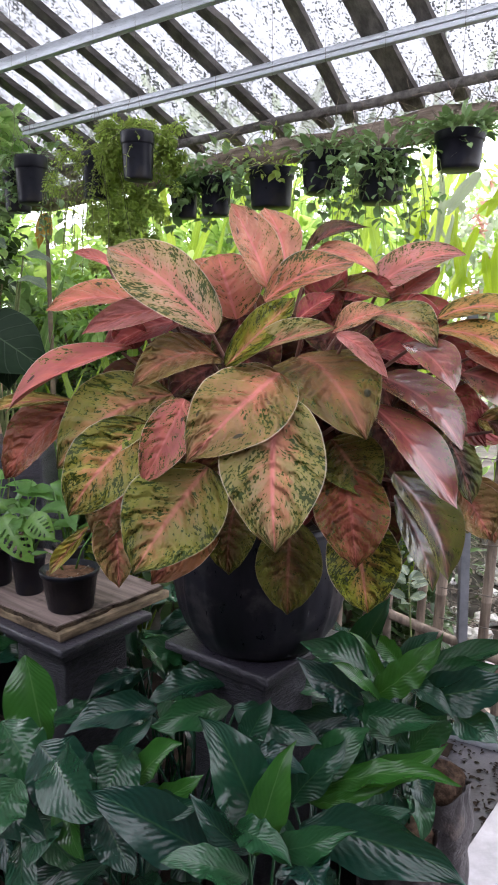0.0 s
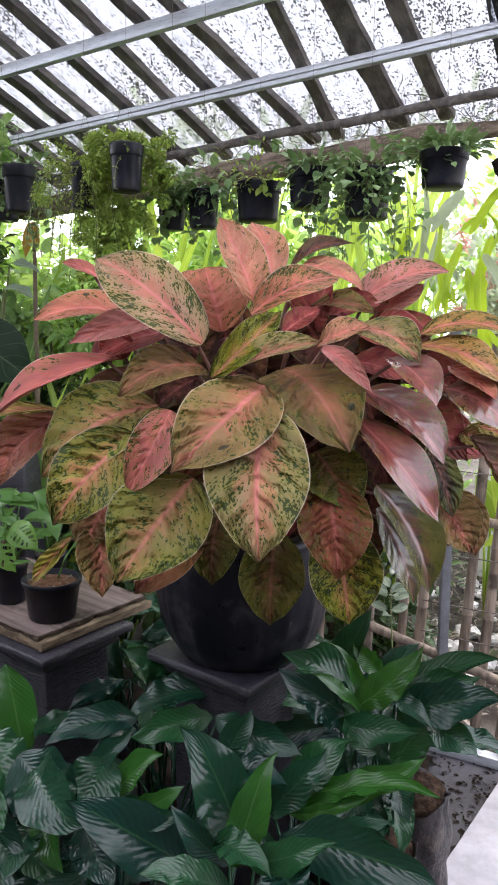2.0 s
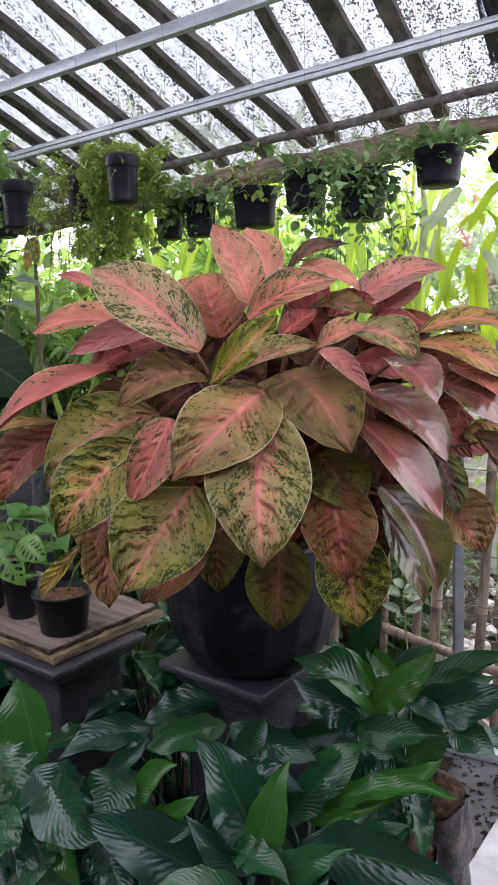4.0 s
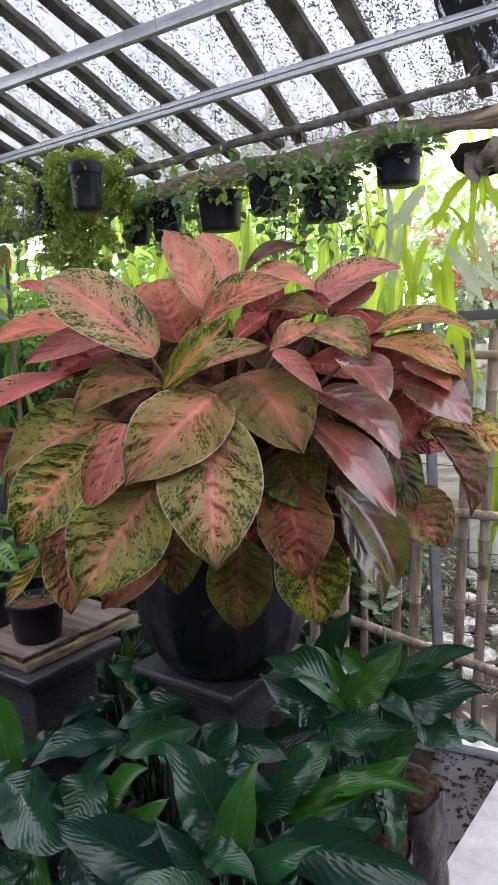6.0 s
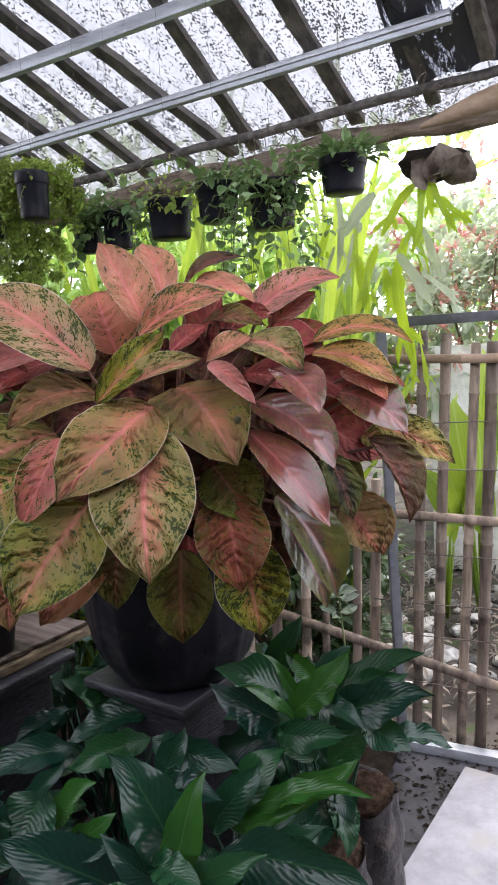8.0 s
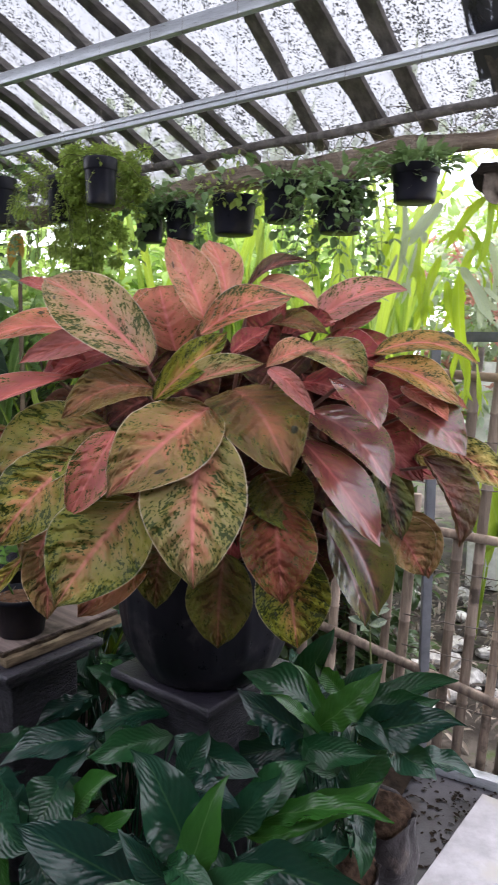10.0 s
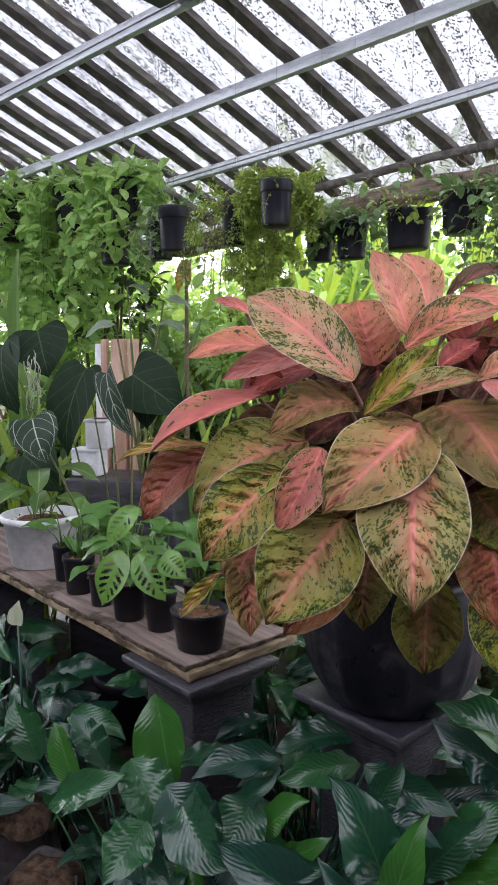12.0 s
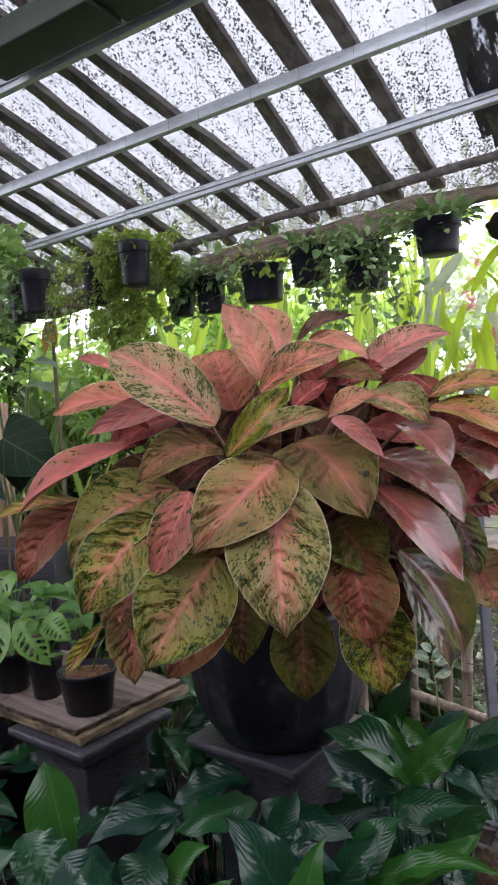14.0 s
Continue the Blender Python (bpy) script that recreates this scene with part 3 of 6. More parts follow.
PED = pedestal((0.097, 1.475), 0.612, "dark concrete pedestal under the big potted aglaonema")
pedestal((-0.43, 1.66), 0.572, "dark concrete pedestal carrying the end of a plank shelf")
pedestal((-1.5, 2.4), 0.572, "dark concrete pedestal under the far end of a plank shelf")

# ---- plank shelf on the pedestals ----
CORNER = Vector((-0.458, 1.715, 0))
shelf = thing("plank_shelf", (CORNER.x, CORNER.y, 0.574), "plank shelf of worn old boards laid on concrete pedestals", "shelf")


def ragged_sheet(z0, z1, inset, rough, seed, step=0.02):
    """A thin board with a chipped, uneven rim, laid on the shelf."""
    rnd = random.Random(seed)
    bm = bmesh.new()
    nu, nv = 12, int(1.84 / step)
    low, high = [], []
    for j in range(nv + 1):
        for i in range(nu + 1):
            u, v = inset + (0.4 - 2 * inset) * i / nu, inset + (1.86 - 2 * inset) * j / nv
            chip = rough * max(0.0, rnd.gauss(0.2, 0.8))
            if i in (0, nu):
                u += chip if i == 0 else -chip
            if j in (0, nv):
                v += chip if j == 0 else -chip
            p = CORNER + E1 * u + E2 * v
            sag = 0.0015 * noise.noise(Vector((u * 9, v * 9, seed)))
            rim = i in (0, nu) or j in (0, nv)
            low.append(bm.verts.new((p.x, p.y, z0)))
            high.append(bm.verts.new((p.x, p.y, z1 + (sag - 0.001 if rim else 0.0))))
    at = lambda i, j: j * (nu + 1) + i
    for j in range(nv):
        for i in range(nu):
            q = (at(i, j), at(i + 1, j), at(i + 1, j + 1), at(i, j + 1))
            bm.faces.new([high[k] for k in q])
            bm.faces.new([low[k] for k in q[::-1]])
    ring = [at(i, 0) for i in range(nu)] + [at(nu, j) for j in range(nv)] + [at(i, nv) for i in range(nu, 0, -1)] + [at(0, j) for j in range(nv, 0, -1)]
    for k, m in zip(ring, ring[1:] + ring[:1]):
        bm.faces.new((low[k], low[m], high[m], high[k]))
    bmesh.ops.recalc_face_normals(bm, faces=bm.faces[:])
    return bm


# this timber's stain is part dirt, part shelf shadow put into the colour
M_EDGE = surface("sawn_tan_timber", (0.11, 0.075, 0.045), (0.36, 0.27, 0.17), 9.0, 0.75, stretch=(1, 1, 6), bump=0.003, stain=(0.05, 0.033, 0.02), strength=0.9)
M_ROT = surface("rotten_board_core", (0.025, 0.018, 0.014), (0.11, 0.08, 0.055), 30.0, 0.95, spec=0.1, bump=0.008, strength=1.0)
for i in range(3):
    bm = bmesh.new()
    w = (0.13, 0.125, 0.13)[i]
    mid = CORNER + E1 * (0.066 + 0.133 * i) + E2 * 0.92
    box(bm, (mid.x, mid.y, 0.5855), (w, 1.84, 0.023), PED_TURN, 0.003)
    part("plank", bm, M_EDGE, shelf, "sawn tan plank")
bm = bmesh.new()
mid = CORNER + E1 * 0.2 + E2 * -0.008
box(bm, (mid.x, mid.y, 0.5855), (0.4, 0.016, 0.023), PED_TURN, 0.003)
part("end_batten", bm, M_EDGE, shelf, "pale sawn end batten")
part("board_core", ragged_sheet(0.597, 0.606, 0.0, 0.006, 3), M_ROT, shelf, "dark rotten core of the top board", False)
part("top_board", ragged_sheet(0.606, 0.6105, 0.006, 0.005, 4), M_BOARD, shelf, "pinkish grey worn top board", False)


# ---- the big aglaonema ----
POT = Vector((PED.x + 0.014, PED.y, 0.613))
aglao = thing("potted_aglaonema", POT, "bushy aglaonema with pink and green variegated leaves in black pot", "potted plant")
bm = bmesh.new()
lathe(bm, POT, [(0.13, 0.0), (0.15, 0.004), (0.163, 0.02), (0.188, 0.06), (0.206, 0.11), (0.216, 0.17), (0.219, 0.23), (0.218, 0.3), (0.22, 0.302), (0.222, 0.325), (0.21, 0.327), (0.202, 0.3), (0.195, 0.28)], 144)
for v in bm.verts:
    a = math.atan2(v.co.y - POT.y, v.co.x - POT.x)
    if 0.03 < v.co.z - POT.z < 0.29:
        k = 1 + 0.014 * max(0.0, math.cos(a * 18)) ** 3
        v.co.x, v.co.y = POT.x + (v.co.x - POT.x) * k, POT.y + (v.co.y - POT.y) * k
part("pot", bm, M_BIGPOT, aglao, "large round black plastic pot")
bm = bmesh.new()
lathe(bm, POT + Vector((0, 0, 0.27)), [(0.196, 0.0), (0.19, 0.015), (0.1, 0.03), (0.02, 0.035)], 32, 0.01)
part("soil", bm, M_SOIL, aglao, "dark potting soil")

CROWN = Vector((0.08, 1.52, 1.08))
leaf_no = [0]


def aglao_leaf(base, tip, width, colour, flecks=0.5, roll=0.0, arch=0.09, fold=0.1, wave=0.024, stalk=True, inner=False):
    """One leaf of the big plant with its stalk down to the crown."""
    leaf_no[0] += 1
    b, tp = Vector(base), Vector(tip)
    ax = (tp - b).normalized()
    out = ((b + tp) / 2 - CROWN + Vector((0, 0, 0.25))).normalized()
    high = min(max((tp.z - 1.1) / 0.35, 0.0), 1.0)
    face = Vector((0.02, -0.85 + 0.2 * high, 0.45 + 0.3 * high)) * 0.9 + out * 0.35
    face = Matrix.Rotation(radians(roll), 3, ax) @ face
    shiny = colour in (BLUSH, SILVER, WINE)
    smooth = colour in (CORAL, SALMON, PINK, PEACH, CRIMSON, ORANGE, ROSE)
    bm = blade(b, tp, width, face, arch * 1.3, fold * 1.5, wave, (0.5, 0.52), 0.008 if shiny else 0.012 if smooth else 0.03, 12, 48, leaf_no[0], 0.03, True, 44.0)
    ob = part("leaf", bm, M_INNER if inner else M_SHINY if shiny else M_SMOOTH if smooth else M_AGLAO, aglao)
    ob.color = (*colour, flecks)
    if stalk:
        bm = bmesh.new()
        root = POT + Vector((0.1 * math.sin(leaf_no[0] * 2.4), 0.1 * math.cos(leaf_no[0] * 2.4), 0.29))
        mid = root.lerp(b, 0.55) + Vector((0, 0, 0.025))
        tube(bm, [root, root.lerp(mid, 0.5) + Vector((0, 0, 0.008)), mid, mid.lerp(b, 0.6) + Vector((0, 0, 0.006)), b + ax * 0.02], [0.007, 0.006, 0.005, 0.004, 0.003], 6)
        part("stalk", bm, M_STALK, aglao)
    return ob


M_STALK = surface("pink_leaf_stalk", (0.17, 0.07, 0.05), (0.26, 0.14, 0.1), 12.0, 0.45, bump=0.0005)
# maroon and rust are near black: shade between leaves put into the colour
SAGE, OLIVE, FERN, LIME, MOSS, BRASS, BRONZE, BRICK, SHADE_RUST, SHADE_MAROON, CRIMSON, ROSE, CORAL, SALMON, PEACH, PINK, ORANGE, YELLOW, AMBER, BLUSH, WINE, SILVER, TAUPE, TEAL, STRAW = (
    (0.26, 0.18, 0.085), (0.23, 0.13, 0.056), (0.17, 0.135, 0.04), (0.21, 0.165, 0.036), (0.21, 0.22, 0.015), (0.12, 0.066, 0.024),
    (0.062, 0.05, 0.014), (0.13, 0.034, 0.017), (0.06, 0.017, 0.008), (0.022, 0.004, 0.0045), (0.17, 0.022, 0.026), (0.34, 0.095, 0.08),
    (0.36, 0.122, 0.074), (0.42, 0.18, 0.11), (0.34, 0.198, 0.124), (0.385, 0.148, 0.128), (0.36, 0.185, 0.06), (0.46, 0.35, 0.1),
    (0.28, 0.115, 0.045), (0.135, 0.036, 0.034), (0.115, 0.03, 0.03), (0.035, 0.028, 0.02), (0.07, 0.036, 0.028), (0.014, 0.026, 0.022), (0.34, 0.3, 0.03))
aglao_leaf((0.119, 1.120, 1.276), (0.120, 0.990, 1.067), 0.160, SAGE, .8, 0, .06, .05)
aglao_leaf((0.121, 1.180, 1.311), (-0.013, 1.020, 1.193), 0.146, OLIVE, .58, 0, .1, .03)
aglao_leaf((0.005, 1.150, 1.157), (-0.101, 1.040, 1.012), 0.165, FERN, .78, 0, .07, .04)
aglao_leaf((-0.035, 1.170, 1.267), (-0.095, 1.100, 1.138), 0.078, ROSE, .7, -20, .08, .1)
aglao_leaf((-0.077, 1.300, 1.261), (-0.275, 1.220, 1.138), 0.175, FERN, .75, 0, .12, .04)
aglao_leaf((-0.102, 1.220, 1.216), (-0.235, 1.150, 1.070), 0.144, LIME, .95, 0, .1, .06)
aglao_leaf((-0.155, 1.280, 1.096), (-0.196, 1.200, 1.006), 0.102, OLIVE, .5, 0, .06, .1)
aglao_leaf((-0.254, 1.340, 0.995), (-0.367, 1.400, 0.867), 0.036, STRAW, .1, 0, .05, .1)
aglao_leaf((-0.181, 1.240, 1.046), (-0.153, 1.160, 0.941), 0.082, OLIVE, .4, -15, .06, .14)
aglao_leaf((0.012, 1.200, 1.056), (-0.088, 1.120, 0.964), 0.092, AMBER, .15, 0, .06, .08)
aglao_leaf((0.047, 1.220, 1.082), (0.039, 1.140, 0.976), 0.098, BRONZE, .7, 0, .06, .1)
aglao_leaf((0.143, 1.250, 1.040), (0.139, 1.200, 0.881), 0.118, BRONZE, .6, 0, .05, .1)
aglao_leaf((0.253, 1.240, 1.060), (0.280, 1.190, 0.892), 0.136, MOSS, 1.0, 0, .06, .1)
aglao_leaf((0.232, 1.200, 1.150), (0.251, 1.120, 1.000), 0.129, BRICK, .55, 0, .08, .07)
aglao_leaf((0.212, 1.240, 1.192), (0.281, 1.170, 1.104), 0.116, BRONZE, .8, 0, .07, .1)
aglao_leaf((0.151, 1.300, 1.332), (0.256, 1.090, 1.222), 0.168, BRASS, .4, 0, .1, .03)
aglao_leaf((0.011, 1.280, 1.332), (-0.121, 1.160, 1.292), 0.104, BRASS, .12, 0, .1, .06)
aglao_leaf((-0.160, 1.340, 1.344), (-0.373, 1.240, 1.237), 0.092, ROSE, .15, 18, .06, .16)
aglao_leaf((-0.144, 1.450, 1.418), (-0.335, 1.380, 1.418), 0.114, CORAL, .45, 0, .1, .08)
aglao_leaf((-0.081, 1.400, 1.419), (-0.243, 1.300, 1.372), 0.056, PINK, .1, -35, .08, .16)
aglao_leaf((-0.073, 1.420, 1.397), (-0.228, 1.360, 1.332), 0.101, CRIMSON, .1, 0, .06, .1)
aglao_leaf((0.009, 1.240, 1.376), (-0.188, 1.290, 1.529), 0.142, PEACH, .85, 0, .11, .05)
aglao_leaf((-0.221, 1.480, 1.498), (-0.315, 1.500, 1.536), 0.038, ROSE, .1, 0, .05, .1)
aglao_leaf((0.096, 1.320, 1.457), (0.033, 1.300, 1.600), 0.111, SALMON, .5, 10, .05, .1)
aglao_leaf((0.128, 1.420, 1.496), (0.082, 1.500, 1.624), 0.083, SALMON, .4, 0, .05, .1)
aglao_leaf((0.034, 1.380, 1.398), (-0.005, 1.420, 1.524), 0.127, CORAL, .55, 0, .1, .2)
aglao_leaf((0.064, 1.380, 1.430), (0.069, 1.420, 1.520), 0.041, ROSE, .3, 0, .05, .2)
aglao_leaf((-0.002, 1.450, 1.420), (-0.046, 1.500, 1.525), 0.096, CORAL, .55, 0, .1, .2)
aglao_leaf((0.091, 1.300, 1.430), (0.256, 1.360, 1.507), 0.093, CORAL, .95, 0, .1, .08)
aglao_leaf((0.161, 1.500, 1.525), (0.293, 1.500, 1.585), 0.054, TAUPE, .1, 0, .1, .1)
aglao_leaf((0.189, 1.480, 1.537), (0.308, 1.450, 1.488), 0.079, SALMON, .3, 0, .06, .1)
aglao_leaf((0.296, 1.450, 1.455), (0.487, 1.500, 1.534), 0.107, PINK, .7, 0, .08, .08)
aglao_leaf((0.337, 1.460, 1.433), (0.433, 1.480, 1.504), 0.077, PINK, .5, 0, .05, .1)
aglao_leaf((0.199, 1.400, 1.447), (0.324, 1.340, 1.438), 0.067, BRASS, .4, 0, .1, .1)
aglao_leaf((0.034, 1.150, 1.323), (0.146, 1.220, 1.437), 0.056, MOSS, .8, 22, .08, .18)
aglao_leaf((0.035, 1.170, 1.320), (0.210, 1.140, 1.391), 0.073, SAGE, .7, -12, .06, .12)
aglao_leaf((0.150, 1.260, 1.398), (0.214, 1.270, 1.442), 0.051, CRIMSON, .2, 0, .05, .1)
aglao_leaf((0.211, 1.260, 1.377), (0.295, 1.220, 1.415), 0.065, SALMON, .7, 0, .06, .1)
aglao_leaf((0.270, 1.290, 1.404), (0.376, 1.180, 1.357), 0.105, SAGE, .75, 0, .1, .08)
aglao_leaf((0.217, 1.220, 1.375), (0.292, 1.140, 1.308), 0.033, PINK, .2, 28, .05, .2)
aglao_leaf((0.277, 1.340, 1.347), (0.368, 1.290, 1.322), 0.090, CRIMSON, .1, 0, .05, .1)
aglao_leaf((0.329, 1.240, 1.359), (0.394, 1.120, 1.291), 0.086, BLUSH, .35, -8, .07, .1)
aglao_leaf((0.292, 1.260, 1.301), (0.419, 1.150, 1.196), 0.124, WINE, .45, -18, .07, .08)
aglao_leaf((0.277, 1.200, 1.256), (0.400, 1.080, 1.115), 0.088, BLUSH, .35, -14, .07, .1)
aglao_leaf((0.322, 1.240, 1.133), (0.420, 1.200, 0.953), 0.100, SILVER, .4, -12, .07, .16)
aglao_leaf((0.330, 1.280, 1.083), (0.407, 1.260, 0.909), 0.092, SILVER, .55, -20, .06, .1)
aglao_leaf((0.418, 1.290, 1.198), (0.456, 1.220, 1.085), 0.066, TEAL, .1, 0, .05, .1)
aglao_leaf((0.450, 1.320, 1.097), (0.510, 1.280, 1.002), 0.103, OLIVE, .3, 0, .06, .1)
aglao_leaf((0.413, 1.380, 1.401), (0.600, 1.350, 1.391), 0.072, ORANGE, .95, 0, .12, .08)
aglao_leaf((0.410, 1.360, 1.380), (0.563, 1.300, 1.315), 0.083, ORANGE, .8, 0, .1, .08)
aglao_leaf((0.486, 1.380, 1.336), (0.578, 1.320, 1.309), 0.029, CORAL, .1, 0, .05, .1)
aglao_leaf((0.467, 1.360, 1.343), (0.535, 1.280, 1.290), 0.066, CORAL, .35, 0, .05, .1)
aglao_leaf((0.455, 1.340, 1.302), (0.566, 1.260, 1.230), 0.112, WINE, .55, 0, .1, .07)
aglao_leaf((0.539, 1.400, 1.225), (0.676, 1.350, 1.152), 0.098, YELLOW, .8, 0, .08, .08)
aglao_leaf((0.505, 1.400, 1.210), (0.584, 1.360, 1.171), 0.085, YELLOW, .6, 0, .06, .1)
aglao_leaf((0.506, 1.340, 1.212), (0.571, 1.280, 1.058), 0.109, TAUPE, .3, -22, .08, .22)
aglao_leaf((0.467, 1.340, 1.105), (0.523, 1.300, 0.991), 0.094, OLIVE, .3, 0, .06, .1)
aglao_leaf((-0.290, 1.380, 1.227), (-0.421, 1.340, 1.090), 0.126, BRICK, .1, 0, .06, .1)
aglao_leaf((-0.278, 1.360, 1.241), (-0.482, 1.320, 1.199), 0.030, YELLOW, .2, 0, .06, .2)
aglao_leaf((-0.167, 1.400, 1.340), (-0.179, 1.400, 1.406), 0.068, CRIMSON, .1, 0, .06, .2)
# darker leaves behind the outer ones, the shade there put into their colour
aglao_leaf((0.016, 1.380, 1.317), (-0.087, 1.320, 1.257), 0.118, SHADE_MAROON, .1, 0, .05, .1, inner=True)
aglao_leaf((0.037, 1.400, 1.404), (0.083, 1.350, 1.254), 0.136, SHADE_MAROON, .1, 0, .05, .1, inner=True)
aglao_leaf((0.192, 1.420, 1.426), (0.256, 1.360, 1.319), 0.160, SHADE_MAROON, .1, 0, .05, .1, inner=True)
aglao_leaf((0.261, 1.420, 1.315), (0.349, 1.380, 1.185), 0.168, SHADE_MAROON, .15, 0, .05, .1, inner=True)
aglao_leaf((0.194, 1.400, 1.226), (0.240, 1.360, 1.051), 0.144, SHADE_MAROON, .2, 0, .05, .1, inner=True)
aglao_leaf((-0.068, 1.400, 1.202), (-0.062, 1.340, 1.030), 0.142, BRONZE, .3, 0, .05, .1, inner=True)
aglao_leaf((-0.108, 1.450, 1.301), (-0.224, 1.420, 1.174), 0.170, SHADE_RUST, .2, 0, .05, .1, inner=True)
aglao_leaf((0.083, 1.360, 1.141), (0.085, 1.300, 0.987), 0.123, SHADE_MAROON, .3, 0, .05, .1, inner=True)
aglao_leaf((0.308, 1.400, 1.158), (0.353, 1.360, 0.995), 0.144, SHADE_MAROON, .3, 0, .05, .1, inner=True)
aglao_leaf((0.033, 1.440, 1.290), (-0.076, 1.480, 1.399), 0.144, SHADE_MAROON, .1, 0, .06, .1, inner=True)
aglao_leaf((0.069, 1.420, 1.315), (0.044, 1.460, 1.466), 0.120, SHADE_RUST, .3, 0, .06, .1, inner=True)
aglao_leaf((0.080, 1.420, 1.292), (0.125, 1.440, 1.426), 0.137, SHADE_MAROON, .1, 0, .06, .1, inner=True)
aglao_leaf((0.092, 1.420, 1.292), (0.209, 1.400, 1.360), 0.149, SHADE_MAROON, .1, 0, .06, .1, inner=True)
aglao_leaf((0.148, 1.460, 1.358), (0.286, 1.460, 1.392), 0.140, SHADE_RUST, .3, 0, .06, .1, inner=True)
aglao_leaf((-0.017, 1.480, 1.358), (-0.166, 1.460, 1.405), 0.114, SHADE_MAROON, .1, 0, .06, .1, inner=True)
aglao_leaf((0.288, 1.460, 1.312), (0.404, 1.460, 1.404), 0.127, SHADE_RUST, .3, 0, .06, .1, inner=True)
aglao_leaf((0.304, 1.380, 1.230), (0.368, 1.340, 1.081), 0.131, SHADE_MAROON, .2, 0, .05, .1, inner=True)
aglao_leaf((0.276, 1.360, 1.362), (0.330, 1.340, 1.235), 0.157, SHADE_MAROON, .1, 0, .05, .1, inner=True)
aglao_leaf((0.281, 1.360, 1.188), (0.337, 1.340, 1.046), 0.140, SHADE_MAROON, .1, 0, .05, .1, inner=True)
aglao_leaf((0.303, 1.420, 1.404), (0.403, 1.400, 1.306), 0.151, SHADE_RUST, .2, 0, .05, .1, inner=True)
aglao_leaf((0.273, 1.360, 1.075), (0.308, 1.340, 0.919), 0.127, SHADE_MAROON, .1, 0, .05, .1, inner=True)

# leaves added deep on the fence side to darken the gaps there
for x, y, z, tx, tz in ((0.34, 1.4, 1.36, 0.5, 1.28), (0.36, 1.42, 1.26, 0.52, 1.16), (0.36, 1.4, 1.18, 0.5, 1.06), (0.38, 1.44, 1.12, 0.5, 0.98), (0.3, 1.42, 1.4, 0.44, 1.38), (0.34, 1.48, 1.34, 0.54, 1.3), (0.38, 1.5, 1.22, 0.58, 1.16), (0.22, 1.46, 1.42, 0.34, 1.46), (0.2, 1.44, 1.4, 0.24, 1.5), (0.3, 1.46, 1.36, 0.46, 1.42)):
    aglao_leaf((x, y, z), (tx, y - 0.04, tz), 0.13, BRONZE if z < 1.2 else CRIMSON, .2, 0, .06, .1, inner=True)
# inner leaves, deep in the crown, dark to stand in for its shade
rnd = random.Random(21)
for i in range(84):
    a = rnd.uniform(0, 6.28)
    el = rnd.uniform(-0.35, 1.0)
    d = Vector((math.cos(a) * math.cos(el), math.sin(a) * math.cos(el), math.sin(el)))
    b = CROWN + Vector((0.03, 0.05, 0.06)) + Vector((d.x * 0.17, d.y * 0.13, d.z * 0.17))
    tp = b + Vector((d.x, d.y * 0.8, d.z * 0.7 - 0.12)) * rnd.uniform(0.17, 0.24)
    aglao_leaf(b, tp, rnd.uniform(0.09, 0.13), (SHADE_MAROON, CRIMSON, SHADE_RUST, SHADE_MAROON, BRONZE)[i % 5], rnd.uniform(0.1, 0.5), inner=True)


# dark sheet added under the lilies, in place of the shade there
bm = bmesh.new()
bmesh.ops.create_grid(bm, x_segments=60, y_segments=40, size=1)
for v in bm.verts:
    x, y = v.co.x, v.co.y
    p = POT + E2 * 1.0 + ALONG * (x * 1.75 + 0.5) + INWARD * (y * 1.05 + 0.12)
    edge = max(abs(x), abs(y))
    v.co = Vector((p.x, p.y, FLOOR + 0.024 + (0.012 + 0.012 * noise.noise(Vector((x * 14, y * 9, 3)))) * (1 if edge < 0.97 else 0)))
whole("soil_bed", bm, M_SOIL, "dark sheet standing in for shade on the floor", kind="structure")

# ---- peace lilies in grow bags on the floor ----
lily_no = [0]


